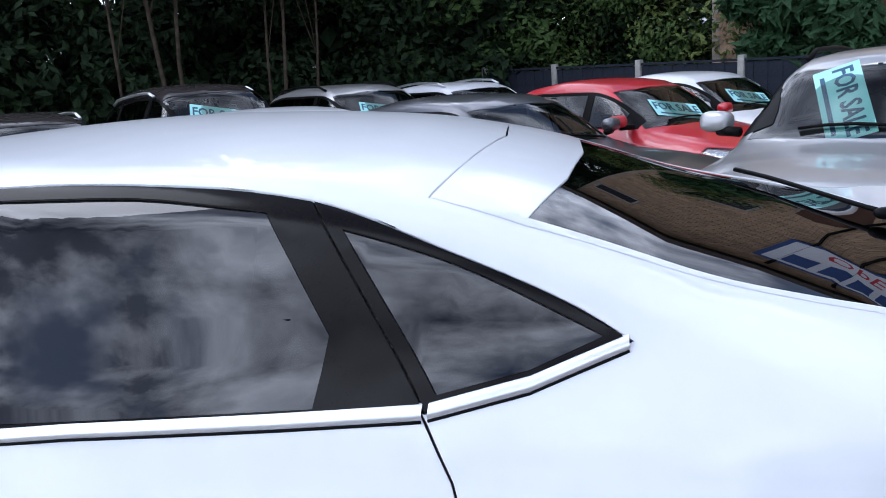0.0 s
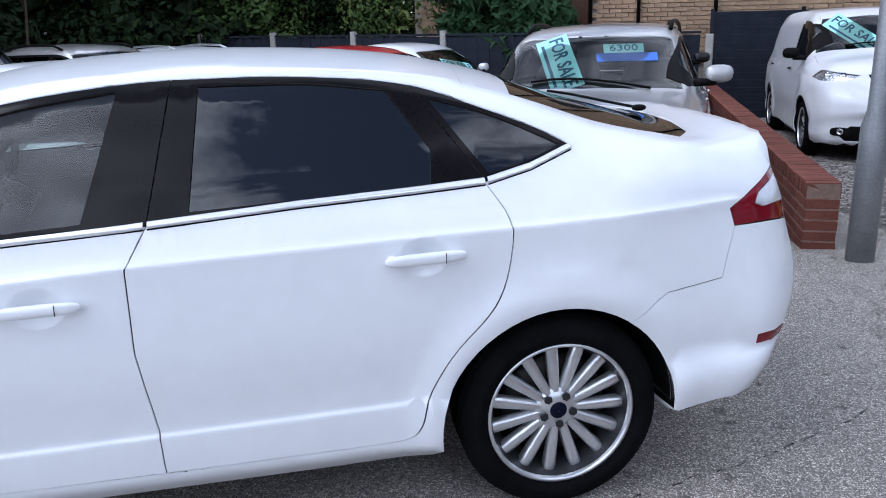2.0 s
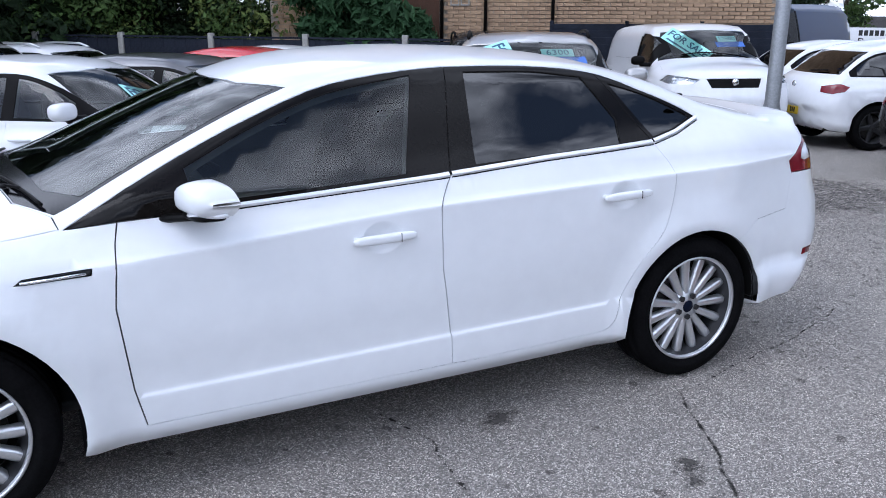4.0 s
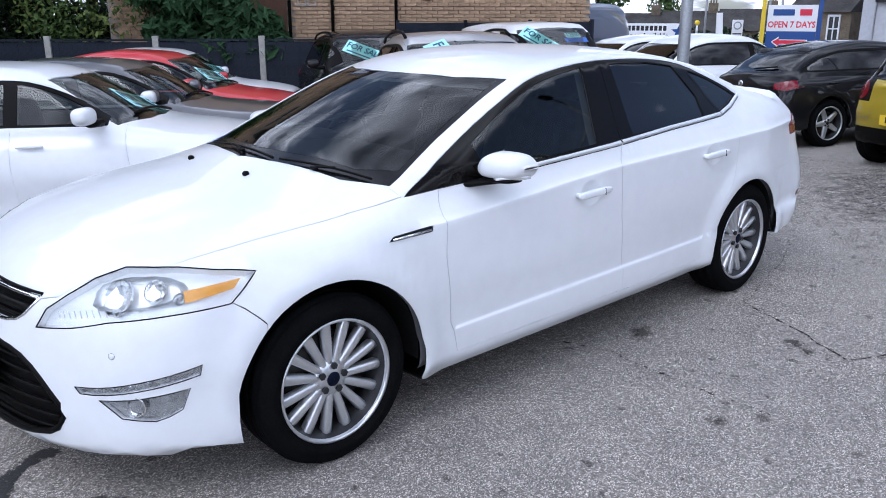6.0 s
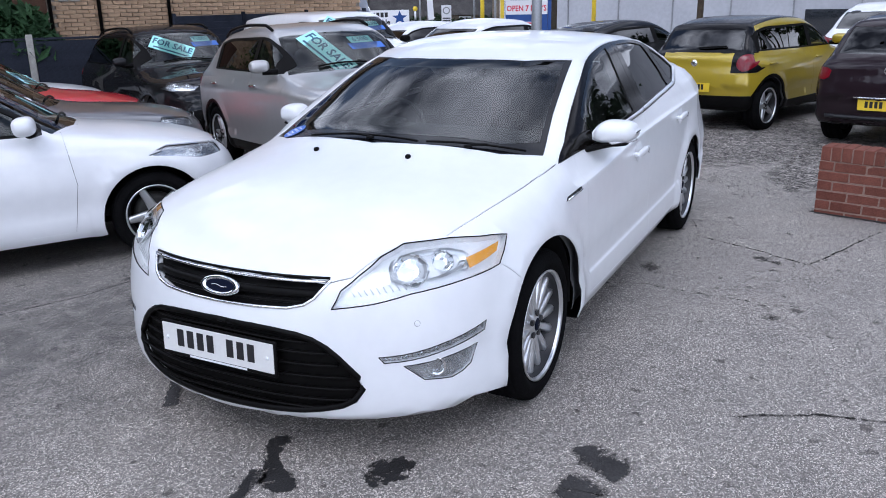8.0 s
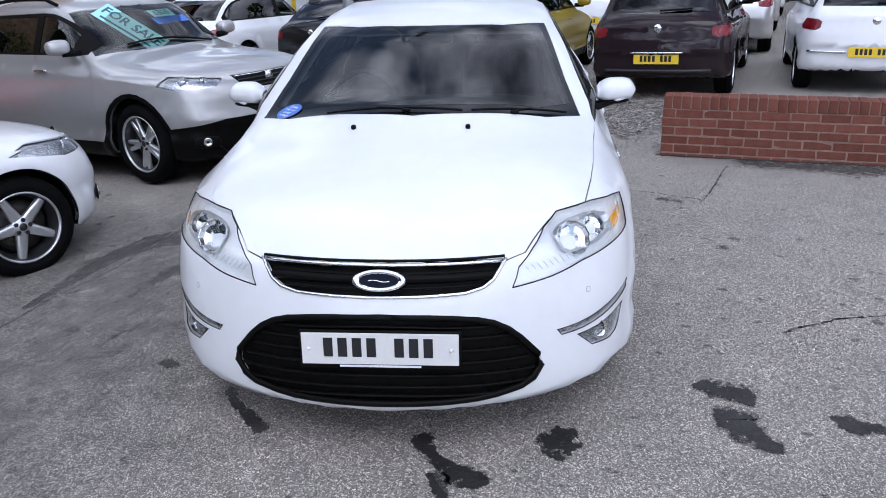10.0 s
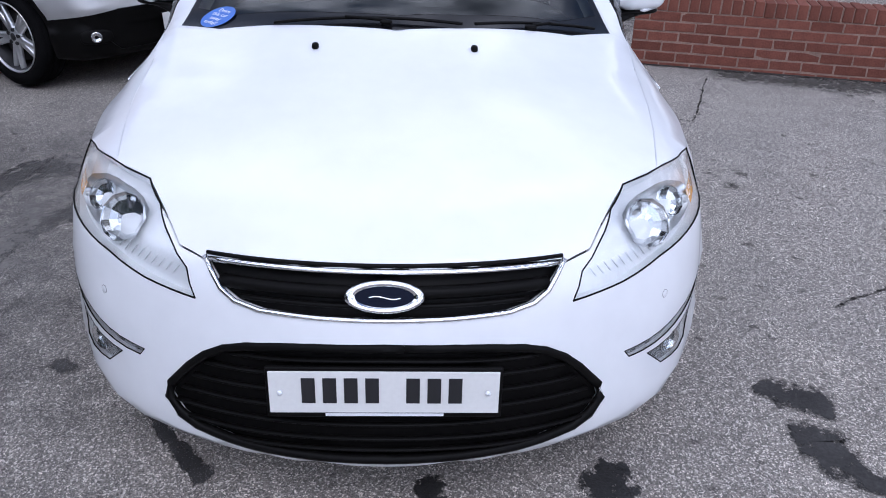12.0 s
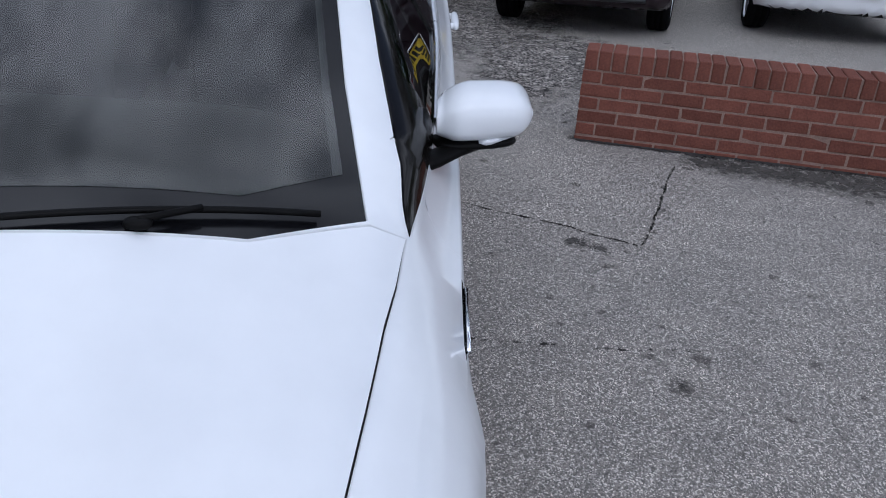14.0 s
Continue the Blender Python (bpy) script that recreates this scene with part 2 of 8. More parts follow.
def text_mesh(words, size, material, parent, m, name="lettering", depth=0.001, align="CENTER", sx=1.0, bold=0.0):
    """Flat letters as a mesh, in the xy plane of m."""
    cu = bpy.data.curves.new(name, "FONT")
    cu.body, cu.size, cu.extrude, cu.resolution_u = words, size, depth, 2
    cu.align_x, cu.align_y, cu.offset = align, "CENTER", bold * size
    tmp = bpy.data.objects.new("tmp", cu)
    scene.collection.objects.link(tmp)
    dg = bpy.context.evaluated_depsgraph_get()
    me = bpy.data.meshes.new_from_object(tmp.evaluated_get(dg))
    bpy.data.objects.remove(tmp)
    bpy.data.curves.remove(cu)
    me.materials.clear()
    me.materials.append(material)
    ob = new(name, me)
    ob.matrix_basis = m @ Matrix.Diagonal((sx, 1, 1, 1))
    if parent:
        ob.parent = parent
    return ob


# ---------------------------------------------------------------- ground shape
def gz(x, y):
    """Height of the yard: level by the car, falling gently towards the fence and the side row, and down the hill beyond."""
    a = min(max(0.0, -y - 1.0), 14.0)
    z = -0.085 * min(a, 2.4) * min(1.0, a / 0.8) - 0.035 * max(0.0, a - 2.4)
    b = min(max(0.0, -x - 2.0), 4.5)
    w = min(1.0, max(0.0, (y + 4.5) / 3.0)) * min(1.0, max(0.0, (4.2 - y) / 5.0))
    return z - 0.026 * b * w - 0.11 * min(60.0, max(0.0, -x - 24.0))


# ---------------------------------------------------------------- car shell machinery
class Curve:
    """Smooth monotone curve through (a, b) pairs."""

    def __init__(self, pts):
        p = np.array(sorted(pts), float)
        self.x, self.y = p[:, 0], p[:, 1]
        h, d = np.diff(self.x), np.diff(self.y) / np.diff(self.x)
        m = np.zeros(len(self.x))
        m[0], m[-1] = d[0], d[-1]
        for i in range(1, len(d)):
            if d[i - 1] * d[i] > 0:
                w1, w2 = 2 * h[i] + h[i - 1], h[i] + 2 * h[i - 1]
                m[i] = (w1 + w2) / (w1 / d[i - 1] + w2 / d[i])
        self.m, self.h = m, h

    def __call__(self, q):
        q = np.asarray(q, float)
        qc = np.clip(q, self.x[0], self.x[-1])
        i = np.clip(np.searchsorted(self.x, qc) - 1, 0, len(self.h) - 1)
        h = self.h[i]
        t = (qc - self.x[i]) / h
        r = (2 * t**3 - 3 * t**2 + 1) * self.y[i] + (t**3 - 2 * t**2 + t) * h * self.m[i] + (-2 * t**3 + 3 * t**2) * self.y[i + 1] + (t**3 - t**2) * h * self.m[i + 1]
        return r + np.where(q < self.x[0], (q - self.x[0]) * self.m[0], 0) + np.where(q > self.x[-1], (q - self.x[-1]) * self.m[-1], 0)


def smax(a, b, k):
    h = np.maximum(k - np.abs(a - b), 0) / k
    return np.maximum(a, b) + h * h * k * 0.25


class Shell:
    """A car body as a smooth solid: lower body and cabin, each bounded by side, top, front and rear curves."""

    def __init__(self, s):
        self.s = s
        self.c = {k: Curve(v) for k, v in s.items() if isinstance(v, (list, tuple)) and k != "wheels"}
        self.xf, self.xr, self.z0 = s["xf"], s["xr"], s.get("z0", 0.62)

    def f(self, p):
        s, c = self.s, self.c
        x, y, z = p[..., 0], np.abs(p[..., 1]), p[..., 2]
        # lower body
        k = np.clip((z - 0.45) / 0.4, 0, 1)
        side = c["width"](x) + c["flank"](z - (c["shoulder"](x) - s["sh0"]) * k + s.get("lowtilt", 0.0) * x * (1 - k))
        side = side + s.get("fade", 0.0) * np.clip((z - 0.5) / 0.4, 0, 1) * np.clip((x - 1.2) / 0.9, 0, 1)
        side = side + s.get("fade_tail", 0.0) * np.clip((z - 0.56) / 0.36, 0, 1) * np.clip((-1.62 - x) / 0.62, 0, 1)
        for wx, wr in s["wheels"]:
            d = np.hypot(x - wx, z - s["wz"])
            side = side + s["flare"] * np.clip(1 - np.abs(d - wr - 0.03) / 0.11, 0, 1) ** 2 * (3 - 2 * np.clip(1 - np.abs(d - wr - 0.03) / 0.11, 0, 1))
        fy = y - side
        top = (z - c["deck"](x) + s["crown"] * (1 - s.get("flat_tail", 0.0) * np.clip((-1.45 - x) / 0.45, 0, 1)) * np.power(y / 0.77, 2.4)) * 0.93
        fx = (x - c["front"](z) + s["bowf"] * y * y + s.get("bowf4", 0) * y**4) * 0.9
        rx = (c["rear"](z) - x + s["bowr"] * y * y + s.get("bowr4", 0) * y**4) * 0.9
        bot = c["sill"](x) - z
        low = smax(smax(smax(fy, top, s.get("kt", 0.14)), fx, s.get("ke", 0.16)), rx, s.get("ker", s.get("ke", 0.16)))
        low = smax(low, bot, s.get("kb", 0.05))
        # cabin
        gy = (y - c["cabw"](x) + s["tumble"] * np.maximum(z - s.get("belt0", 1.0), 0) + 0.12 * np.maximum(z - s.get("belt0", 1.0) - 0.15, 0) ** 2) * 0.88
        xi = np.where(x > s["xmid"], x + s["bows"] * y * y, x - s["bowb"] * y * y)
        gt = (z - c["roof"](xi) + s["rcrown"] * y * y) * 0.9
        cab = smax(gy, gt, s.get("kr", 0.10))
        cab = smax(cab, np.maximum(0.6 - z, np.maximum(rx, fx)), 0.03)
        k = s.get("kj", 0.05) + s.get("kj_tail", 0.0) * np.clip((-1.35 - x) / 0.5, 0, 1) + s.get("kj_nose", 0.0) * np.clip((x - 0.95) / 0.3, 0, 1)
        return -smax(-low, -cab, k)

    def grad(self, p):
        h = 0.002
        g = np.stack([self.f(p + np.array(d) * h) - self.f(p - np.array(d) * h) for d in ((1, 0, 0), (0, 1, 0), (0, 0, 1))], -1)
        return g / (np.linalg.norm(g, axis=-1, keepdims=True) + 1e-9)

    def solve(self, o, d, far=1.9, near=0.02, steps=70):
        """Outermost crossing along the rays o + t d."""
        ts = np.linspace(far, near, steps)
        if len(o) < 3000:
            val = self.f(o[None] + d[None] * ts[:, None, None])
        else:
            val = np.stack([self.f(o + d * t) for t in ts], 0)
        first = np.argmax(val < 0, axis=0)
        first = np.where((val < 0).any(0), np.maximum(first, 1), steps - 1)
        hi, lo = ts[first - 1], ts[first]
        for _ in range(22):
            mid = 0.5 * (hi + lo)
            ins = self.f(o + d * mid[:, None]) < 0
            lo, hi = np.where(ins, mid, lo), np.where(ins, hi, mid)
        return o + d * (0.5 * (hi + lo))[:, None]

    def to3d(self, q):
        """(s, phi) of the capsule round the car's axis to the surface; phi in 0.6 m units."""
        s, ph = q[:, 0], q[:, 1] / 0.6
        bf, br = np.clip((s - self.xf) / 0.6, 0, math.pi / 2), np.clip((self.xr - s) / 0.6, 0, math.pi / 2)
        ox = np.clip(s, self.xr, self.xf)
        cb = np.cos(bf + br)
        d = np.stack([np.sin(bf) - np.sin(br), cb * np.cos(ph), cb * np.sin(ph)], -1)
        o = np.stack([ox, 0 * ox, 0 * ox + self.z0], -1)
        return self.solve(o, d)

    def to2d(self, p):
        ox = np.clip(p[:, 0], self.xr, self.xf)
        d = p - np.stack([ox, 0 * ox, 0 * ox + self.z0], -1)
        rad = np.hypot(d[:, 1], d[:, 2])
        return np.stack([ox + np.arctan2(d[:, 0], rad) * 0.6, np.arctan2(d[:, 2], np.maximum(d[:, 1], 0)) * 0.6], -1)

    def side(self, xz):
        q = np.asarray(xz, float)
        o = np.stack([q[:, 0], 0 * q[:, 0], q[:, 1]], -1)
        return self.solve(o, np.tile((0.0, 1.0, 0.0), (len(q), 1)), 1.3)

    def top(self, xy):
        q = np.asarray(xy, float)
        o = np.stack([q[:, 0], q[:, 1], 0 * q[:, 0]], -1)
        return self.solve(o, np.tile((0.0, 0.0, 1.0), (len(q), 1)), 2.3, 0.1)

    def front(self, yz):
        q = np.asarray(yz, float)
        o = np.stack([0 * q[:, 0] + self.xf - 0.9, q[:, 0], q[:, 1]], -1)
        return self.solve(o, np.tile((1.0, 0.0, 0.0), (len(q), 1)), 2.2)

    def rear(self, yz):
        q = np.asarray(yz, float)
        o = np.stack([0 * q[:, 0] + self.xr + 0.9, q[:, 0], q[:, 1]], -1)
        return self.solve(o, np.tile((-1.0, 0.0, 0.0), (len(q), 1)), 2.2)


AXES = {"side": (0, 2), "top": (0, 1), "front": (1, 2), "rear": (1, 2)}


def dense(poly, step=0.035, closed=True, smooth=0):
    """A polygon with points every step metres; smooth rounds its corners by cutting them."""
    p = [np.array(q, float) for q in poly]
    for _ in range(smooth):
        r = []
        for i in range(len(p) if closed else len(p) - 1):
            a, b = p[i], p[(i + 1) % len(p)]
            r += [a * 0.78 + b * 0.22, a * 0.22 + b * 0.78]
        p = r if closed else [p[0]] + r[1:-1] + [p[-1]]
    out = []
    for i in range(len(p) if closed else len(p) - 1):
        a, b = p[i], p[(i + 1) % len(p)]
        n = max(1, int(np.linalg.norm(b - a) / step))
        out += [a + (b - a) * k / n for k in range(n)]
    if not closed:
        out.append(p[-1])
    return np.array(out)


def inside(poly, q):
    """Which of the points q lie in the polygon."""
    x, y = q[:, 0], q[:, 1]
    r = np.zeros(len(q), bool)
    a = poly
    b = np.roll(poly, -1, 0)
    for (x0, y0), (x1, y1) in zip(a, b):
        c = ((y0 > y) != (y1 > y)) & (x < (x1 - x0) * (y - y0) / (y1 - y0 + 1e-12) + x0)
        r ^= c
    return r


def skin(shell, regions, lines=(), grid=0.05):
    """Cuts half of the shell (y >= 0) along the outlines of the regions.
    regions: (name, view, polygon) in order of priority; gives {name: triangles}, vertices and normals."""
    from mathutils.geometry import delaunay_2d_cdt
    pts, edges = [], []

    def add(loop, closed):
        k = len(pts)
        pts.extend(tuple(v) for v in loop)
        n = len(loop)
        edges.extend((k + i, k + (i + 1) % n) for i in range(n if closed else n - 1))

    s0, s1 = shell.xr - 0.6 * math.pi / 2, shell.xf + 0.6 * math.pi / 2
    ph = 0.6 * math.pi / 2
    nn = int((s1 - s0) / grid)
    for i in range(nn + 1):
        for j in range(int(2 * ph / grid) + 1):
            pts.append((s0 + (s1 - s0) * i / nn, -ph + 2 * ph * j / int(2 * ph / grid)))
    polys = {}
    for name, view, poly in regions:
        closed = True
        q = np.asarray(poly)
        if view == "cap":
            add(q, closed)
            continue
        pt = {"side": shell.side, "top": shell.top, "front": shell.front, "rear": shell.rear}[view](np.stack([q[:, 0], np.maximum(q[:, 1], 0) if view == "top" else q[:, 1]], -1) if view != "front" and view != "rear" else np.stack([np.maximum(q[:, 0], 0), q[:, 1]], -1))
        add(shell.to2d(pt), closed)
    for ln in lines:
        add(shell.to2d(shell.side(ln)), False)
    co, ed, tris, *_ = delaunay_2d_cdt([Vector(p) for p in pts], edges, [], 0, 1e-4)
    co = np.array([tuple(v) for v in co])
    co[:, 1] = np.clip(co[:, 1], -ph, ph)
    p3 = shell.to3d(co)
    p3[np.abs(co[:, 1]) > ph - 1e-5, 1] = 0.0
    p3[:, 1] = np.maximum(p3[:, 1], 0)
    nr = shell.grad(p3)
    tris = np.array([list(t) for t in tris if len(t) == 3])
    cen = p3[tris].mean(1)
    cn = nr[tris].mean(1)
    a, b, c = p3[tris[:, 0]], p3[tris[:, 1]], p3[tris[:, 2]]
    fn = np.cross(b - a, c - a)
    flip = (fn * cn).sum(1) < 0
    tris[flip] = tris[flip][:, ::-1]
    good = (np.linalg.norm(fn, axis=1) > 1e-9) & (p3[tris][:, :, 1].max(1) > 1e-4)
    tris, cen, cn = tris[good], cen[good], cn[good]
    left = np.ones(len(tris), bool)
    out = {}
    for name, view, poly in regions:
        if view == "cap":
            ok = inside(np.asarray(poly), shell.to2d(cen)) & left
            left &= ~ok
            out[name] = np.concatenate([out[name], tris[ok]]) if name in out else tris[ok]
            continue
        i, j = AXES[view]
        ok = inside(np.asarray(poly), cen[:, [i, j]])
        ok &= {"side": cen[:, 1] > 0.25, "top": cn[:, 2] > 0.0, "front": (cen[:, 0] > shell.xf - 0.75) & (cn[:, 0] > 0.18), "rear": (cen[:, 0] < shell.xr + 0.9) & (cn[:, 0] < -0.18)}[view] & left
        left &= ~ok
        out[name] = np.concatenate([out[name], tris[ok]]) if name in out else tris[ok]
    under = left & (cn[:, 2] < -0.75)
    out["underside"] = tris[under]
    out["rest"] = tris[left & ~under]
    return out, p3, nr


def panel(name, tri, p3, nr, material, parent, lift=0.0, gap=0.0018, depth=0.014, both=False, mirror=False, label=""):
    """One panel of the skin: boundary drawn in by gap and turned inwards by depth."""
    if len(tri) == 0:
        return None
    ids, inv = np.unique(tri, return_inverse=True)
    t = inv.reshape(tri.shape)
    v, n = p3[ids].copy(), nr[ids].copy()
    if both:
        k = len(v)
        v2, n2 = v * (1, -1, 1), n * (1, -1, 1)
        mid = v[:, 1] < 1e-4
        idx = np.where(mid, np.arange(k), np.arange(k) + k)
        t = np.concatenate([t, idx[t][:, ::-1]])
        v, n = np.concatenate([v, v2]), np.concatenate([n, n2])
        n[:k][mid, 1] = 0
        used = np.unique(t)
        re = -np.ones(len(v), int)
        re[used] = np.arange(len(used))
        v, n, t = v[used], n[used], re[t]
    elif mirror:
        v, n, t = v * (1, -1, 1), n * (1, -1, 1), t[:, ::-1]
    e = np.concatenate([t[:, [0, 1]], t[:, [1, 2]], t[:, [2, 0]]])
    key = np.sort(e, 1)
    _, first, cnt = np.unique(key, axis=0, return_index=True, return_counts=True)
    be = e[first[cnt == 1]]
    ins = np.zeros_like(v)
    for a, b in be:
        d = np.cross((n[a] + n[b]) / 2, v[b] - v[a])
        d /= np.linalg.norm(d) + 1e-9
        ins[a] += d
        ins[b] += d
    ln = np.linalg.norm(ins, axis=1, keepdims=True)
    v = v + np.where(ln > 0, ins / (ln + 1e-9), 0) * gap + n * lift
    if depth and len(be):
        bv = np.unique(be)
        re = -np.ones(len(v), int)
        re[bv] = np.arange(len(bv)) + len(v)
        rim = [(b, a, re[a], re[b]) for a, b in be]
        out = -ins[bv] / (np.linalg.norm(ins[bv], axis=1, keepdims=True) + 1e-9)
        faces = [tuple(x) for x in t] + rim
        vv = np.concatenate([v, v[bv] - n[bv] * depth])
        nn = np.concatenate([n, n[bv] * 0.5 + out])
        nn /= np.linalg.norm(nn, axis=1, keepdims=True) + 1e-9
        return rawpart(name, vv, faces, material, parent, label, normals=nn)
    return rawpart(name, v, [tuple(x) for x in t], material, parent, label, normals=n)


def arc(cx, cz, r, a0, a1, n=20, rz=None):
    return [(cx + r * math.cos(radians(a0 + (a1 - a0) * k / n)), cz + (rz or r) * math.sin(radians(a0 + (a1 - a0) * k / n))) for k in range(n + 1)]

# ---------------------------------------------------------------- the white hatchback
HERO = dict(
    xf=1.75, xr=-1.75, z0=0.62, wz=0.322, wheels=[(1.425, 0.375), (-1.425, 0.365)], flare=0.022,
    width=[(-2.45, 0.80), (-2.1, 0.865), (-1.43, 0.893), (-0.5, 0.905), (0.5, 0.905), (1.2, 0.905), (1.43, 0.90), (1.8, 0.872), (2.1, 0.80), (2.4, 0.66)],
    # offset of the flank by height, the shoulder crease at 0.90
    flank=[(0.10, -0.07), (0.2, -0.018), (0.27, 0.006), (0.36, 0.010), (0.398, 0.010), (0.414, -0.002), (0.46, 0.0), (0.60, 0.010), (0.75, 0.004), (0.86, -0.004), (0.894, -0.005), (0.906, -0.019), (0.94, -0.042), (1.0, -0.075), (1.10, -0.145), (1.3, -0.30)],
    shoulder=[(-2.4, 0.965), (-1.3, 0.94), (-0.2, 0.91), (0.9, 0.83), (1.6, 0.79), (2.4, 0.74)], sh0=0.90,
    deck=[(-2.5, 1.10), (-2.27, 1.118), (-2.0, 1.095), (-1.7, 1.122), (-1.2, 1.16), (0.0, 1.13), (0.6, 1.06), (1.0, 1.0), (1.33, 0.975), (1.55, 0.950), (1.8, 0.905), (2.05, 0.84), (2.2, 0.785), (2.35, 0.715), (2.5, 0.62)],
    fade=-0.05, fade_tail=-0.11, lowtilt=0.0215, crown=0.075, kt=0.12, ke=0.14, ker=0.08, flat_tail=0.75, kj_tail=0.10, kj_nose=0.05, kb=0.045,
    front=[(0.15, 2.33), (0.22, 2.375), (0.30, 2.388), (0.45, 2.385), (0.60, 2.365), (0.70, 2.35), (0.80, 2.30), (0.95, 2.1)],
    bowf=0.42, bowf4=0.12,
    rear=[(0.15, -2.10), (0.30, -2.27), (0.45, -2.36), (0.62, -2.38), (0.72, -2.37), (0.80, -2.335), (0.92, -2.31), (1.05, -2.32), (1.1, -2.36), (1.2, -2.36)], bowr=0.16, bowr4=0.12,
    sill=[(-2.4, 0.30), (-1.8, 0.26), (-1.0, 0.225), (1.0, 0.205), (1.9, 0.20), (2.4, 0.175)],
    cabw=[(-2.1, 0.72), (-1.6, 0.795), (-1.2, 0.815), (-0.5, 0.838), (0.5, 0.838), (1.1, 0.80), (1.4, 0.76)], tumble=0.58, rcrown=0.10, kr=0.055, xmid=-0.5, bows=0.36, bowb=0.12,
    roof=[(-2.3, 0.94), (-2.0, 1.078), (-1.65, 1.222), (-1.28, 1.342), (-1.0, 1.394), (-0.7, 1.419), (-0.35, 1.429), (0.0, 1.416), (0.25, 1.384), (0.47, 1.325), (0.9, 1.160), (1.33, 0.972), (1.6, 0.84)],
)
hero_shell = Shell(HERO)
mirror_y = lambda poly: [(x, -y) for x, y in reversed(poly)]

BGAP = [(-0.24, 0.292), (-0.235, 0.42), (-0.20, 0.67), (-0.20, 0.90), (-0.26, 1.003), (-0.34, 1.371)]
FGAP = [(0.857, 0.282), (0.885, 0.41), (0.913, 0.69), (0.893, 0.876), (0.86, 1.03)]
RGAP = [(-0.88, 0.302), (-0.95, 0.308), (-0.985, 0.35), (-1.003, 0.44), (-1.084, 0.58), (-1.209, 0.70), (-1.255, 0.786), (-1.281, 0.946), (-1.216, 1.05), (-1.02, 1.327)]
BELT = [(1.035, 0.928), (0.884, 0.941), (0.484, 0.964), (-0.21, 1.001), (-0.26, 1.005), (-0.67, 1.032), (-1.0, 1.046), (-1.216, 1.057), (-1.36, 1.087), (-1.50, 1.136)]
DLO_TOP = [(-1.50, 1.136), (-1.41, 1.185), (-1.25, 1.250), (-1.02, 1.329), (-0.84, 1.355), (-0.53, 1.371), (-0.34, 1.371), (-0.25, 1.367), (0.115, 1.325), (0.40, 1.234), (0.665, 1.121), (0.85, 1.03)]
WIN_F = [(0.66, 1.088), (0.42, 1.196), (0.13, 1.293), (-0.19, 1.341), (-0.09, 1.02), (0.3, 0.998), (0.64, 0.982)]
WIN_R = [(-0.415, 1.346), (-0.68, 1.342), (-0.945, 1.312), (-1.064, 1.15), (-1.05, 1.062), (-0.374, 1.033)]
WIN_Q = [(-1.075, 1.285), (-1.24, 1.238), (-1.46, 1.142), (-1.36, 1.105), (-1.23, 1.078)]
def spline(pts, a, b, n=14):
    """Points along a smooth curve through pts between two places along the car."""
    c = Curve(pts)
    return [(x, float(c(x))) for x in np.linspace(a, b, n)]


WIN_F = spline([(0.67, 1.084), (0.42, 1.198), (0.13, 1.296), (-0.19, 1.346)], 0.66, -0.19) + WIN_F[4:]
WIN_R = spline([(-0.415, 1.351), (-0.68, 1.347), (-0.945, 1.318)], -0.415, -0.945, 10) + WIN_R[3:]
WIN_Q = spline([(-1.075, 1.289), (-1.24, 1.240), (-1.46, 1.143)], -1.075, -1.46, 10) + WIN_Q[3:]
DLO = lambda a, b: spline(DLO_TOP, a, b)
HEADLAMP = [(2.28, 0.003), (2.244, 0.083), (2.176, 0.129), (2.089, 0.172), (2.0, 0.188), (1.928, 0.171), (1.873, 0.16), (1.793, 0.137), (1.694, 0.118), (1.748, 0.084), (1.783, 0.057), (1.923, 0.05), (2.06, 0.041), (2.16, 0.02)]
REVERSE = [(-2.076, 0.306), (-2.034, 0.279), (-1.985, 0.248), (-1.976, 0.222), (-2.0, 0.215), (-2.10, 0.240), (-2.14, 0.30)]
TAILLAMP = [(-2.10, 0.345), (-2.006, 0.278), (-1.911, 0.214), (-1.924, 0.177), (-2.119, 0.192), (-2.27, 0.20), (-2.29, 0.34)]
DAYLAMP = [(2.149, -0.170), (2.0, -0.115), (1.862, -0.069), (1.868, -0.093), (2.0, -0.138), (2.133, -0.186)]
FOG = [(2.085, -0.184), (1.889, -0.124), (1.905, -0.175), (1.96, -0.205), (2.03, -0.215)]
UPGRILLE = [(0.41, 0.712), (0.37, 0.655), (0.337, 0.633), (0.28, 0.62), (0.15, 0.616), (0, 0.615)]
LOWGRILLE = [(0, 0.552), (0.2, 0.545), (0.35, 0.525), (0.437, 0.475), (0.542, 0.35), (0.495, 0.272), (0.35, 0.240), (0.2, 0.234), (0, 0.233)]
both_y = lambda p: list(p) + [(-y, z) for y, z in reversed(p)]
d = lambda p, s=0: dense(p, 0.03, True, s)
SCREEN = [(1.285, 0), (1.255, 0.2), (1.164, 0.576), (1.052, 0.735), (0.768, 0.673), (0.262, 0.590), (0.392, 0.378), (0.453, 0.147), (0.464, 0)]
GLASS_F = [(1.19, 0), (1.165, 0.2), (1.08, 0.55), (0.973, 0.691), (0.768, 0.646), (0.304, 0.564), (0.414, 0.358), (0.465, 0.136), (0.477, 0)]
BACK = [(-1.42, 0), (-1.40, 0.3), (-1.35, 0.567), (-1.65, 0.578), (-1.93, 0.57), (-2.03, 0.42), (-2.075, 0.2), (-2.085, 0)]
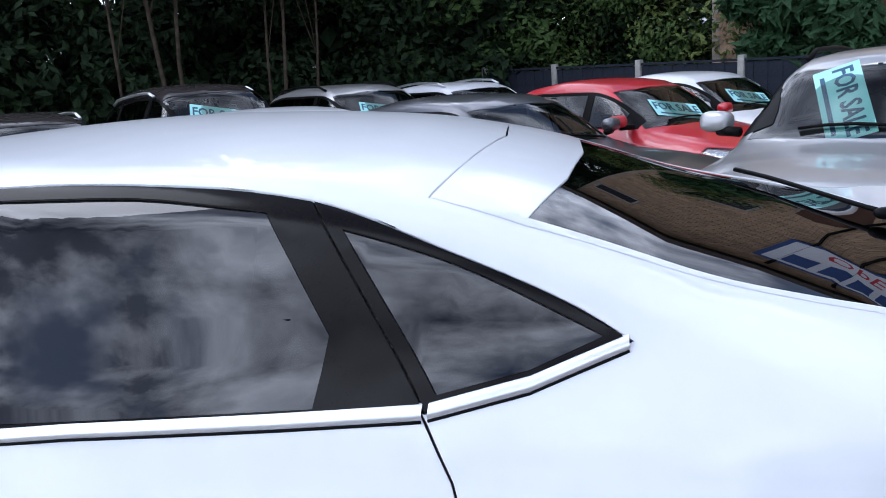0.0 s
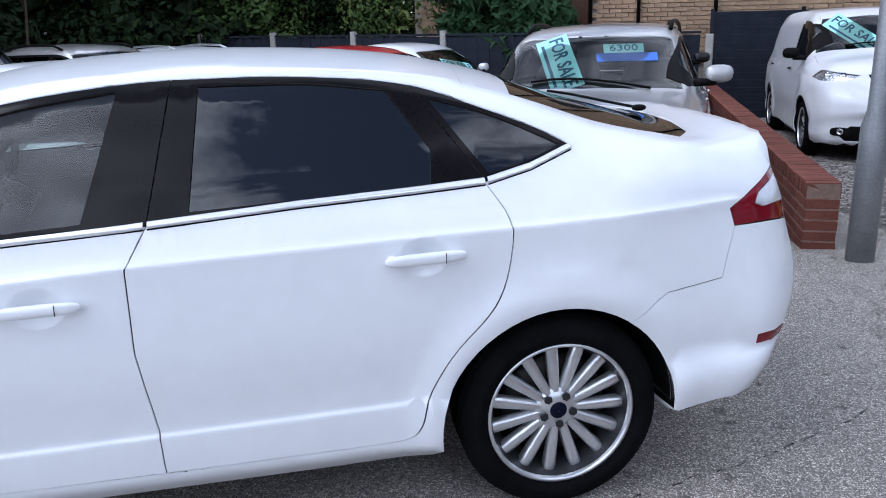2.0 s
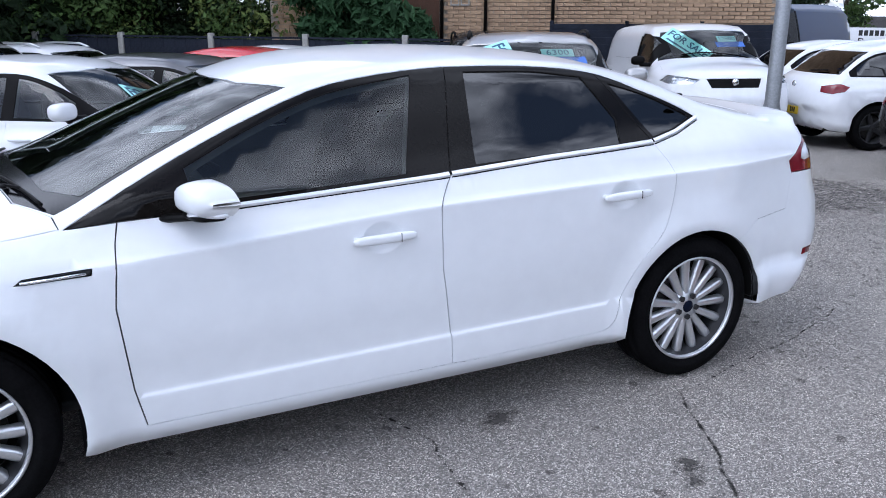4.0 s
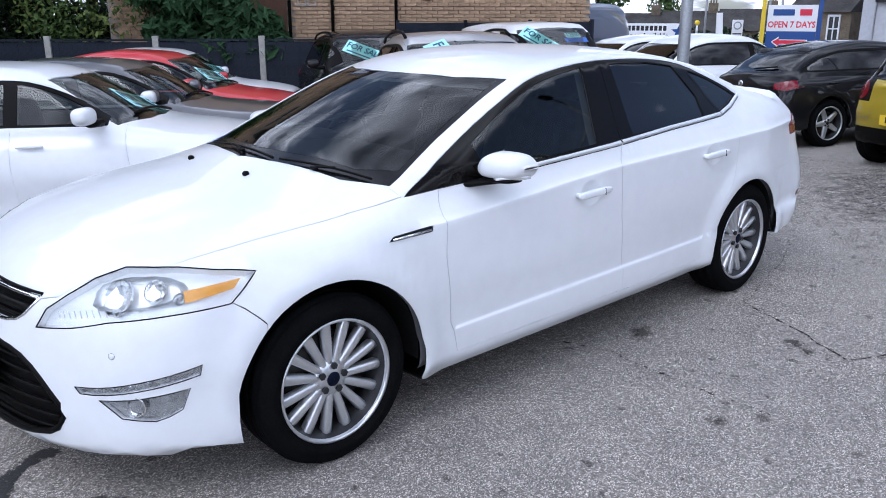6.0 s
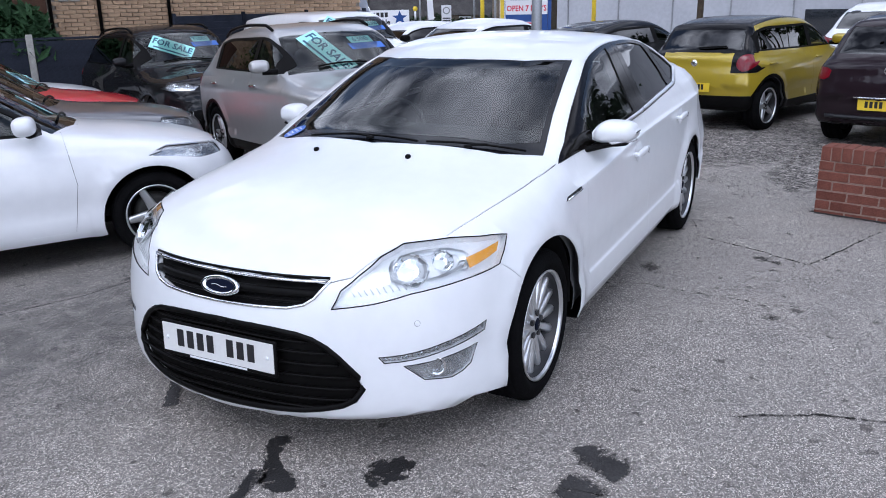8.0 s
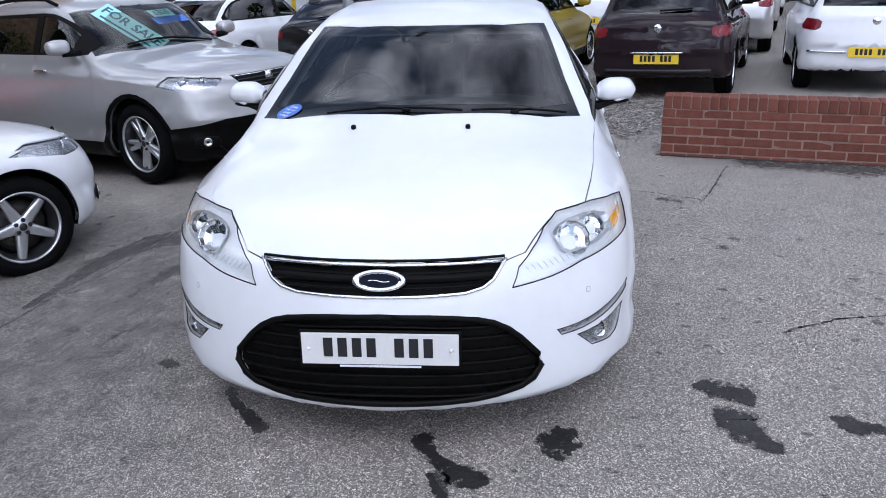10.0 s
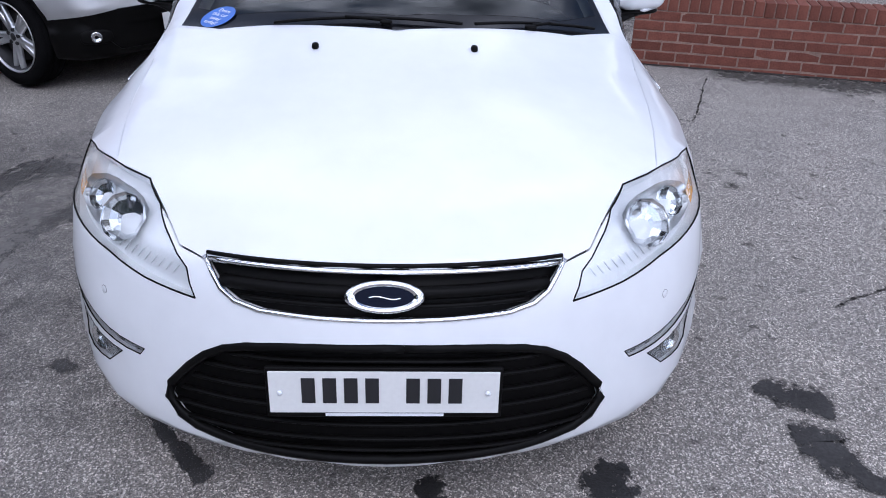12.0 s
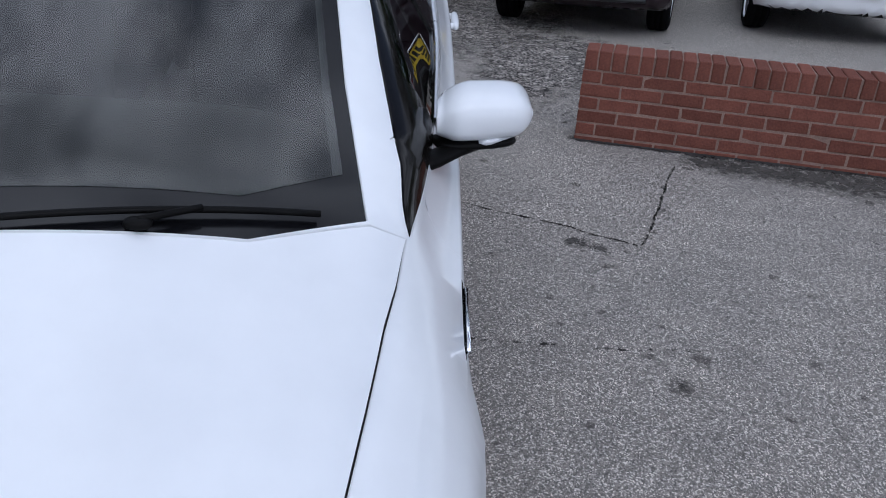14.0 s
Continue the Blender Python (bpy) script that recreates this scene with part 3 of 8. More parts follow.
BONNET = [(1.29, 0), (1.26, 0.2), (1.17, 0.576), (1.06, 0.74), (1.045, 0.797), (1.166, 0.788), (1.26, 0.776), (1.42, 0.763), (1.56, 0.750), (1.73, 0.727), (1.93, 0.690), (2.02, 0.585), (2.205, 0.475), (2.243, 0.41), (2.285, 0.2), (2.298, 0)]
xy2 = lambda p: list(p) + [(x, -y) for x, y in reversed(p)]
RGAP = [tuple(p) for p in dense(RGAP, 0.06, False, 2)]
hero_regions = [
    ("arch_front", "side", d(arc(1.43, 0.315, 0.39, -40, 220, 40))),
    ("arch_rear", "side", d(arc(-1.42, 0.305, 0.375, -40, 220, 40))),
    ("headlamp", "cap", d(HEADLAMP)), ("reversing_lens", "cap", d(REVERSE)), ("tail_lamp", "cap", d(TAILLAMP)),
    ("daytime_lamp", "cap", d(DAYLAMP)),
    ("fog_lamp", "cap", d(FOG)),
    ("reflector", "cap", d([(-1.971, -0.097), (-1.974, -0.075), (-2.06, -0.075), (-2.056, -0.101)])),
    ("wing_vent", "cap", d([(1.182, 0.117), (0.972, 0.121), (0.968, 0.134), (1.159, 0.127)])),
    ("upper_grille", "front", d(both_y(UPGRILLE))),
    ("lower_grille", "front", d(both_y(LOWGRILLE), 1)),
    ("window_front", "side", d(WIN_F)), ("window_rear", "side", d(WIN_R)), ("window_quarter", "side", d(WIN_Q)),
    ("door_trim_front", "side", d(BELT[:5] + DLO(-0.34, 0.85))),
    ("door_trim_rear", "side", d(BELT[4:8] + DLO(-1.02, -0.34))),
    ("quarter_trim", "side", d(BELT[7:] + DLO(-1.46, -1.02))),
    ("windscreen", "top", d(xy2(GLASS_F))), ("screen_border", "top", d(xy2(SCREEN))),
    ("rear_screen", "top", d(xy2(BACK))),
    ("door_front", "side", d(FGAP + BGAP[::-1][1:])),
    ("door_rear", "side", d(BGAP[:-1] + [(-0.34, 1.3), (-1.0, 1.3)] + RGAP[:-1][::-1])),
    ("bonnet", "top", d(xy2(BONNET))),
    ("tailgate", "top", d(xy2([(-1.252, 0), (-1.21, 0.42), (-1.195, 0.572), (-1.35, 0.60), (-1.93, 0.60), (-2.01, 0.52), (-2.26, 0.605), (-2.32, 0.45), (-2.5, 0)]))),
    ("front_bumper", "cap", d([(1.70, -0.96), (1.70, 0.0), (1.783, 0.06), (2.0, 0.10), (2.2, 0.2), (2.4, 0.96), (2.71, 0.96), (2.71, -0.96)])),
    ("rear_bumper", "cap", d([(-1.60, -0.96), (-1.60, -0.03), (-1.648, 0.002), (-1.759, 0.048), (-1.889, 0.066), (-1.924, 0.177), (-2.119, 0.19), (-2.30, 0.16), (-2.71, 0.16), (-2.71, -0.96)])),
]

# creases kept as edges of the skin: shoulder line and the line low on the doors
SHO = Curve(HERO["shoulder"])
hero_lines = [[(x, lv - 0.90 + float(SHO(x))) for x in np.arange(-2.0, 1.01, 0.05)] for lv in (0.884, 0.894, 0.900, 0.906, 0.918)]
hero_lines += [[(x, lv - 0.0215 * x) for x in np.arange(-0.94, 0.88, 0.05)] for lv in (0.389, 0.398, 0.406, 0.414, 0.424)]
HANDLES = ((0.03, 0.816), (-1.01, 0.872))
hero_lines += [[(hx + 0.078 * r * math.cos(2 * math.pi * k / 36), hz + 0.06 * r * math.sin(2 * math.pi * k / 36)) for k in range(37)] for hx, hz in HANDLES for r in (0.3, 0.55, 0.75, 0.9, 1.0, 1.06)]
M_BRIGHT = mat("satin_chrome", (0.88, 0.89, 0.90), 0.3, 0.7)
M_MIRROR = mat("mirror_glass", (0.9, 0.9, 0.9), 0.02, 1.0)


def blob(bm, sx, sy, sz, m, px=3.0, pz=3.0, nu=28, nv=14):
    """A rounded box (superellipsoid) with half sizes sx, sy, sz."""
    sg = lambda v, e: math.copysign(abs(v) ** e, v)
    rows = []
    for j in range(nv + 1):
        b = -math.pi / 2 + math.pi * j / nv
        rows.append([bm.verts.new(m @ Vector((sx * sg(math.cos(b), 2 / pz) * sg(math.cos(2 * math.pi * i / nu), 2 / px), sy * sg(math.cos(b), 2 / pz) * sg(math.sin(2 * math.pi * i / nu), 2 / px), sz * sg(math.sin(b), 2 / pz)))) for i in range(nu)])
    for j in range(nv):
        for i in range(nu):
            bm.faces.new((rows[j][i], rows[j][(i + 1) % nu], rows[j + 1][(i + 1) % nu], rows[j + 1][i]))
    bmesh.ops.remove_doubles(bm, verts=[v for r in (rows[0], rows[-1]) for v in r], dist=1e-5)


def wheel(parent, r, rim, width, spokes, m, twin=False, finish=None, cap=None, bulge=0.3):
    """A road wheel under parent: tyre, rim, spokes, bolts, cap, disc; its outer face looks along +y of m."""
    finish = finish or M_ALLOY
    w = new("wheel")
    w.parent, w.matrix_basis = parent, m
    h = width / 2
    bm = bmesh.new()
    prof = [(rim - 0.004, -h * 0.9), (rim + 0.02, -h), (r * 0.80, -h * 1.08), (r - 0.03, -h * 0.99), (r - 0.008, -h * 0.86)]
    for g in (-0.5, 0.0, 0.5):
        prof += [(r, h * (g - 0.22)), (r, h * (g + 0.16)), (r - 0.008, h * (g + 0.18)), (r - 0.008, h * (g + 0.24))]
    prof += [(r - 0.008, h * 0.86), (r - 0.03, h * 0.99), (r - 0.045, h * 1.04), (r * 0.83, h * 1.07), (r * 0.80, h * 1.05), (rim + 0.02, h), (rim - 0.004, h * 0.9)]
    lathe_bm(bm, prof, 56)
    part("tyre", bm, M_TYRE, w, "black rubber tyre")
    bm = bmesh.new()
    lathe_bm(bm, [(rim + 0.003, h * 0.93), (rim + 0.004, h * 0.985), (rim - 0.004, h * 0.99), (rim - 0.008, h * 0.93), (rim - 0.010, h * 0.84)], 56)
    part("rim", bm, finish, w)
    # barrel split from the rim; shade behind the spokes put into its dark colour
    bm = bmesh.new()
    lathe_bm(bm, [(rim - 0.0105, h * 0.84), (rim - 0.02, h * 0.5), (rim - 0.037, 0), (rim - 0.022, -h * 0.9)], 48)
    part("rim_barrel", bm, M_DARKALLOY, w, "shaded inner barrel of the wheel")
    bm = bmesh.new()
    lathe_bm(bm, [(0.005, -0.01), (rim * 0.72, -0.01), (rim * 0.72, 0.012), (rim * 0.45, 0.014), (0.005, 0.014)], 40)
    part("brake_disc", bm, M_DISC, w)
    # dark backing behind the disc
    bm = bmesh.new()
    lathe_bm(bm, [(0.003, -h * 0.5), (rim - 0.03, -h * 0.5)], 32)
    part("wheel_back", bm, M_SHELL, w)
    hub = 0.30 * rim if spokes > 8 else 0.28 * rim
    off = h * 0.55
    bm = bmesh.new()
    lathe_bm(bm, [(0.002, off + 0.012), (hub * 0.45, off + 0.012), (hub * 0.6, off + 0.006), (hub, off + 0.002), (hub * 1.12, off - 0.012), (hub * 0.9, off - 0.045), (0.01, off - 0.045)], 40)
    part("hub", bm, finish, w)
    bm = bmesh.new()
    L, nseg = rim - hub - 0.004, 6
    wide = (0.150 if spokes > 8 else 0.30) * rim * (0.62 if twin else 1)
    rows = []
    for i in range(nseg + 1):
        a = i / nseg
        rr = hub * 0.85 + (L + hub * 0.15) * a
        hw = wide * (0.40 + 0.22 * a if spokes > 8 else 0.55 - 0.16 * a) * (1 - 0.25 * (a > 0.95))
        top = off + 0.004 + bulge * 0.09 * math.sin(math.pi * min(a, 0.93) * 0.75) * h
        rows.append([bm.verts.new(p) for p in ((-hw, top - 0.03, rr), (-hw * 0.95, top - 0.006, rr), (-hw * 0.5, top, rr), (hw * 0.5, top, rr), (hw * 0.95, top - 0.006, rr), (hw, top - 0.03, rr))])
    for i in range(nseg):
        for k in range(5):
            bm.faces.new((rows[i][k], rows[i + 1][k], rows[i + 1][k + 1], rows[i][k + 1]))
    first = part("spoke", bm, finish, w)
    angs = []
    for k in range(spokes):
        a = 360 * k / spokes
        angs += [a - 9, a + 9] if twin else [a]
    for n, a in enumerate(angs):
        o = first if n == 0 else new("spoke", first.data)
        o.parent, o.matrix_basis = w, pose(0, 0, 0, 0, a, 0)
    bm = bmesh.new()
    cyl_bm(bm, 0.014, 0.0125, 0.018, pose(0, 0, 0, 90, 0, 0), 6)
    b0 = part("wheel_bolt", bm, M_DARKALLOY, w, smooth=False)
    for k in range(5):
        o = b0 if k == 0 else new("wheel_bolt", b0.data)
        a = radians(72 * k + 36)
        o.parent, o.matrix_basis = w, Matrix.Translation((hub * 0.72 * math.sin(a), off + 0.006, hub * 0.72 * math.cos(a)))
    bm = bmesh.new()
    lathe_bm(bm, [(0.0005, off + 0.019), (hub * 0.3, off + 0.018), (hub * 0.40, off + 0.013)], 24)
    part("centre_cap", bm, cap or M_DARKALLOY, w)
    return w


def on_surface(shell, view, pts, lift=0.0):
    p = {"front": shell.front, "side": shell.side, "top": shell.top, "rear": shell.rear}[view](np.array(pts, float))
    return p + shell.grad(p) * lift


def frame_at(p, n, up=(0, 0, 1)):
    """A pose at p whose z axis is n and whose y axis points up."""
    n, up = Vector(n).normalized(), Vector(up)
    x = up.cross(n).normalized()
    y = n.cross(x)
    m = Matrix((x, y, n)).transposed().to_4x4()
    m.translation = Vector(p)
    return m


# ---- body panels
hero = tagged(new("hatchback_car"), "clean white five-door hatchback car with tinted rear windows, parked on asphalt", "car")
reg, hp, hn = skin(hero_shell, hero_regions, hero_lines, 0.045)
# dished recesses behind the door handles
for hx, hz in HANDLES:
    ex, ez = (hp[:, 0] - hx) / 0.078, (hp[:, 2] - hz) / 0.06
    q2 = np.clip(ex * ex + ez * ez, 0, 1)
    on = (q2 < 1) & (hp[:, 1] > 0.5)
    dq = -0.018 * 1.5 * np.sqrt(1 - q2) * on
    hp[:, 1] -= np.where(on, 0.018 * (1 - q2) ** 1.5, 0)
    hn[:, 0] += dq * 2 * ex / 0.078
    hn[:, 2] += dq * 2 * ez / 0.06
hn /= np.linalg.norm(hn, axis=1, keepdims=True)
NAMES = {"door_trim_front": "window_surround", "door_trim_rear": "window_surround", "quarter_trim": "window_surround", "window_front": "door_window", "window_rear": "door_window", "window_quarter": "quarter_window", "rest": "body"}
LOOKS = {"window_front": M_SIDEGLASS, "window_rear": M_PRIVACY, "window_quarter": M_PRIVACY, "windscreen": M_SCREEN, "rear_screen": M_PRIVACY, "screen_border": M_GLOSSBLACK,
         "door_trim_front": M_PILLAR, "door_trim_rear": M_PILLAR, "quarter_trim": M_PILLAR, "reflector": M_RED, "reversing_lens": M_CLEAR, "wing_vent": M_GLOSSBLACK,
         "upper_grille": M_BLACKTRIM, "lower_grille": M_BLACKTRIM, "underside": M_BLACKTRIM}
hero_part = {}


def pieces(tri):
    """Splits triangles into connected pieces."""
    root = {}

    def find(a):
        while root.setdefault(a, a) != a:
            root[a] = root[root[a]]
            a = root[a]
        return a

    for a, b, c in tri.tolist():
        root[find(a)] = find(b)
        root[find(b)] = find(c)
    g = np.array([find(a) for a in tri[:, 0].tolist()])
    return [tri[g == r] for r in np.unique(g)]


for k, tri in reg.items():
    if k.startswith("arch"):
        continue
    nm = NAMES.get(k, k)
    if k == "rest":
        for comp in pieces(tri):
            c = hp[comp].reshape(-1, 3)
            mid_ = c[:, 1].min() < 1e-3
            nm = "roof" if c[:, 2].max() > 1.3 else "front_wing" if c[:, 0].mean() > 0.7 else "rear_quarter" if c[:, 0].mean() < -0.8 else "sill"
            for mi in ((False,) if mid_ else (False, True)):
                panel(nm, comp, hp, hn, M_WHITE, hero, gap=0.0023, depth=0.008, both=mid_, mirror=mi)
        continue
    if k in ("windscreen", "rear_screen", "bonnet", "rest", "screen_border", "upper_grille", "lower_grille", "tailgate", "front_bumper", "rear_bumper", "underside"):
        gl = k in ("windscreen", "rear_screen")
        lift = {"upper_grille": -0.030, "lower_grille": -0.020, "screen_border": -0.004}.get(k, -0.003 if gl else 0)
        hero_part[k] = panel(nm, tri, hp, hn, LOOKS.get(k, M_WHITE), hero, lift=lift, gap=0 if lift else 0.0030 if k == "bonnet" else 0.002, depth=0 if lift or k == "underside" else 0.03 if k == "front_bumper" else 0.007, both=True)
        continue
    for mi in (False, True):
        if k in ("headlamp", "fog_lamp", "daytime_lamp"):
            o = panel(nm, tri, hp, hn, M_LENS, hero, lift=-0.002, gap=0.001, depth=0, mirror=mi)
            panel("reflector_bowl", tri, hp, hn, M_LAMPBOWL if k == "headlamp" else M_LAMPDARK, o, lift=-0.030 if k == "headlamp" else -0.012, gap=-0.004, depth=0, mirror=mi)
            e = panel("lamp_rim", tri, hp, hn, M_LAMPBOWL, o, lift=-0.0015, gap=0.0, depth=0.035 if k == "headlamp" else 0.014, mirror=mi)
            # keep only the turned-in border
            keep = [f for f in e.data.polygons if len(f.vertices) == 4]
            vv, ff = [tuple(v.co) for v in e.data.vertices], [tuple(f.vertices) for f in keep]
            old = e.data
            me = bpy.data.meshes.new("lamp_rim")
            me.from_pydata(vv, [], ff)
            me.materials.append(M_LAMPBOWL)
            e.data = me
            bpy.data.meshes.remove(old)
            lp = {"headlamp": HEADLAMP, "fog_lamp": FOG, "daytime_lamp": DAYLAMP}[k]
            q = hero_shell.to3d(dense(lp, 0.03))
            gq = hero_shell.grad(q)
            bm = bmesh.new()
            w_ = 0.0024 if k == "headlamp" else 0.0018
            ring = [tuple((p - n * 0.001) * (1, -1 if mi else 1, 1)) for p, n in zip(q, gq)]
            tube_bm(bm, ring + [ring[0]], w_, 6)
            part("lamp_seal", bm, M_BLACKTRIM, o, "thin black seal")
        elif k == "tail_lamp":
            o = panel(nm, tri, hp, hn, M_RED, hero, mirror=mi, label="red rear lamp with clear centre")
        elif k.startswith("window"):
            o = panel(nm, tri, hp, hn, LOOKS[k], hero, lift=-0.006, gap=0, depth=0, mirror=mi)
        else:
            o = panel(nm, tri, hp, hn, LOOKS.get(k, M_WHITE), hero, mirror=mi, gap=0.0023, depth=0.008)
        hero_part[k, mi] = o
for k, o in hero_part.items():
    if (k if isinstance(k, str) else k[0]) in ("windscreen", "rear_screen", "window_front", "window_rear", "window_quarter", "headlamp", "fog_lamp", "daytime_lamp"):
        o.visible_shadow = False
solid = np.concatenate([t for k, t in reg.items() if not (k.startswith(("arch", "window", "head")) or k in ("windscreen", "rear_screen", "underside"))])
panel("inner_shell", solid, hp, hn, M_LINING, hero, lift=-0.05, gap=0, depth=0, both=True)

# ---- wheels and arches
for x, wr in HERO["wheels"]:
    for s in (1, -1):
        bm = bmesh.new()
        rows = []
        for k in range(25):
            a = radians(-4 + 188 * k / 24)
            cz = 0.315 if x > 0 else 0.305
            rr = (0.392 if x > 0 else 0.377) + 0.004
            rows.append([bm.verts.new((x + rr * math.cos(a), s * y, cz + rr * math.sin(a))) for y in (0.52, 0.62, 0.72, 0.80, 0.87)])
        for i in range(24):
            for j in range(4):
                bm.faces.new((rows[i][j], rows[i + 1][j], rows[i + 1][j + 1], rows[i][j + 1]))
        bm.faces.new([r[0] for r in rows])
        part("wheel_arch_liner", bm, M_SHELL, hero)
        wheel(hero, 0.322, 0.232, 0.20, 15, pose(x, s * 0.795, 0.322, 0, 17 * s + 8 * x, 0 if s > 0 else 180), cap=M_EMBLEM)

# ---- bright strips along the belt line
for a, b in ((1, 5), (4, 8), (7, 10)):
    for s in (1, -1):
        line = dense(BELT[a:b], 0.03, False)
        if a == 1:
            line = line[line[:, 0] < 0.56]
        line[0] += (line[1] - line[0]) * 0.13
        line[-1] += (line[-2] - line[-1]) * 0.13
        rows, vv, ff, nn = [], [], [], []
        for off, lift in ((0.011, -0.004), (0.009, 0.004), (0.001, 0.007), (-0.006, 0.005), (-0.008, -0.004)):
            q = hero_shell.side(np.array([(x, z + off) for x, z in line]))
            rows.append(q + np.array((0, 1, 0.25)) * lift)
        k0 = len(line)
        for r_ in rows:
            vv += [tuple(v * (1, s, 1)) for v in r_]
        for i in range(4):
            for j in range(k0 - 1):
                ff.append((i * k0 + j, i * k0 + j + 1, (i + 1) * k0 + j + 1, (i + 1) * k0 + j) if s > 0 else (i * k0 + j, (i + 1) * k0 + j, (i + 1) * k0 + j + 1, i * k0 + j + 1))
        st = rawpart("belt_strip", vv, ff, M_BRIGHT, hero, "bright metal strip", smooth=True)
        q = hero_shell.side(np.array([(x, z - 0.0098) for x, z in line])) * (1, s, 1)
        bm = bmesh.new()
        tube_bm(bm, [tuple(v) for v in q], 0.0024, 6)
        part("strip_seal", bm, M_BLACKTRIM, st, "thin black seal below the strip")

# ---- door handles
for x, z in HANDLES:
    for s in (1, -1):
        p = on_surface(hero_shell, "side", [(x, z)])[0]
        n = hero_shell.grad(p[None])[0]
        p, n = Vector(p * (1, s, 1)), Vector(n * (1, s, 1))
        base = hero_part["door_front" if x > -0.3 else "door_rear", s < 0]
        bm = bmesh.new()
        blob(bm, 0.118, 0.017, 0.015, frame_at(p + n * 0.026, n) @ pose(0, 0, 0, 0, 0, 1.5 * s), 3.4, 2.6)
        h = part("door_handle", bm, M_WHITE, base)
        for dx in (-0.095, 0.095):
            bm = bmesh.new()
            blob(bm, 0.014, 0.011, 0.016, frame_at(p + n * 0.010, n) @ pose(dx, 0, 0), 3, 3, 12, 8)
            part("handle_foot", bm, M_WHITE, h)
        bm = bmesh.new()
        box_bm(bm, 0.0018, 0.030, 0.004, frame_at(p + n * 0.0398, n) @ pose(0.055 * s, 0, 0))
        part("handle_seam", bm, M_DISC, h, smooth=False)

# ---- door mirrors
for s in (1, -1):
    mroot = hero_part["door_front", s < 0]
    # cap: sections from the root outwards, domed above, flatter below, a flat rear face
    bm = bmesh.new()
    ztop = Curve([(0.0, 1.028), (0.12, 1.054), (0.35, 1.070), (0.6, 1.069), (0.8, 1.063), (0.93, 1.056), (1.0, 1.050)])
    zlow = Curve([(0.0, 0.972), (0.2, 0.962), (0.7, 0.966), (0.92, 0.970), (1.0, 0.977)])
    rows = []
    for k in 1 - (1 - np.linspace(0, 1, 17)) ** 1.35:
        zt, zl = float(ztop(k)), float(zlow(k))
        zc, hh = (zt + zl) / 2, (zt - zl) / 2
        end = 1.0 if k < 0.8 else math.sqrt(max(0.02, 1 - ((k - 0.8) / 0.2) ** 2))
        hh *= end
        dep = 0.100 * (0.55 + 0.45 * end) * (0.72 + 0.28 * min(1, k / 0.2))
        ring = []
        for j in range(24):
            a = 2 * math.pi * j / 24
            ca, sa_ = math.cos(a), math.sin(a)
            ex = dep * abs(ca) ** 0.8 if ca > 0 else -0.022 * abs(ca) ** 0.35
            ring.append(bm.verts.new((0.615 + ex - 0.055 * k ** 2, s * (0.842 + 0.192 * k), zc + hh * math.copysign(abs(sa_) ** 0.62, sa_))))
        rows.append(ring)
    for i in range(16):
        for j in range(24):
            q = (rows[i][j], rows[i][(j + 1) % 24], rows[i + 1][(j + 1) % 24], rows[i + 1][j])
            bm.faces.new(q if s > 0 else q[::-1])
    bm.faces.new(rows[0] if s > 0 else rows[0][::-1])
    bm.faces.new(rows[-1][::-1] if s > 0 else rows[-1])
    mm = part("door_mirror", bm, M_WHITE, mroot)
    bm = bmesh.new()
    blob(bm, 0.056, 0.084, 0.013, pose(0.630, s * 0.918, 0.958, 3 * s, -4, 10 * s), 3.2, 2.6)
    part("mirror_underside", bm, M_BLACKTRIM, mm, "black plastic underside")
    bm = bmesh.new()
    tube_bm(bm, [(0.676 - 0.10 * f ** 2, s * (0.925 + 0.100 * f), 0.969 + 0.008 * f) for f in np.linspace(0, 1, 9)], 0.0115, 10, [0.6] + [1.0] * 7 + [0.7], 0.8)
    part("indicator", bm, M_CLEAR, mm, "clear side indicator")
    bm = bmesh.new()
    tube_bm(bm, [(0.735, s * 0.795, 0.940), (0.715, s * 0.835, 0.942), (0.675, s * 0.88, 0.950), (0.645, s * 0.93, 0.957)], 0.03, 12, [1.4, 1.0, 0.85, 0.7], 0.5)
    part("mirror_arm", bm, M_BLACKTRIM, mm, "black plastic arm")
    bm = bmesh.new()
    blob(bm, 0.004, 0.080, 0.044, pose(0.588, s * 0.925, 1.014, 0, -4, 10 * s), 3.2, 3.2)
    part("mirror_glass", bm, M_MIRROR, mm)

# ---- grilles, emblem, number plate
up = hero_part["upper_grille"]
bm = bmesh.new()
tube_bm(bm, on_surface(hero_shell, "front", [(-0.395 + 0.79 * k / 20, 0.7075 + 0.001 * math.cos(k / 20 * math.pi)) for k in range(21)], 0.001), 0.0065, 8)
part("grille_trim", bm, M_CHROME, up, "chrome top strip")
bm = bmesh.new()
tube_bm(bm, on_surface(hero_shell, "front", [(-0.405 + 0.81 * k / 20, 0.7185) for k in range(21)], 0.0), 0.0052, 8)
part("grille_seal", bm, M_BLACKTRIM, up, "black rubber seal under the bonnet edge")
bm = bmesh.new()
tube_bm(bm, on_surface(hero_shell, "front", dense([(-y, z) for y, z in UPGRILLE] + [(y, z) for y, z in UPGRILLE[::-1][1:]], 0.03, False), 0.0), 0.0065, 8)
part("grille_trim", bm, M_CHROME, up, "chrome lower strip")
for z, hh in ((0.672, 0.016), (0.643, 0.006)):
    bm = bmesh.new()
    w2 = 0.375 if z > 0.66 else 0.33
    tube_bm(bm, on_surface(hero_shell, "front", [(-w2 + 2 * w2 * k / 18, z) for k in range(19)], -0.016), hh, 10)
    part("grille_bar", bm, M_BLACKTRIM, up)
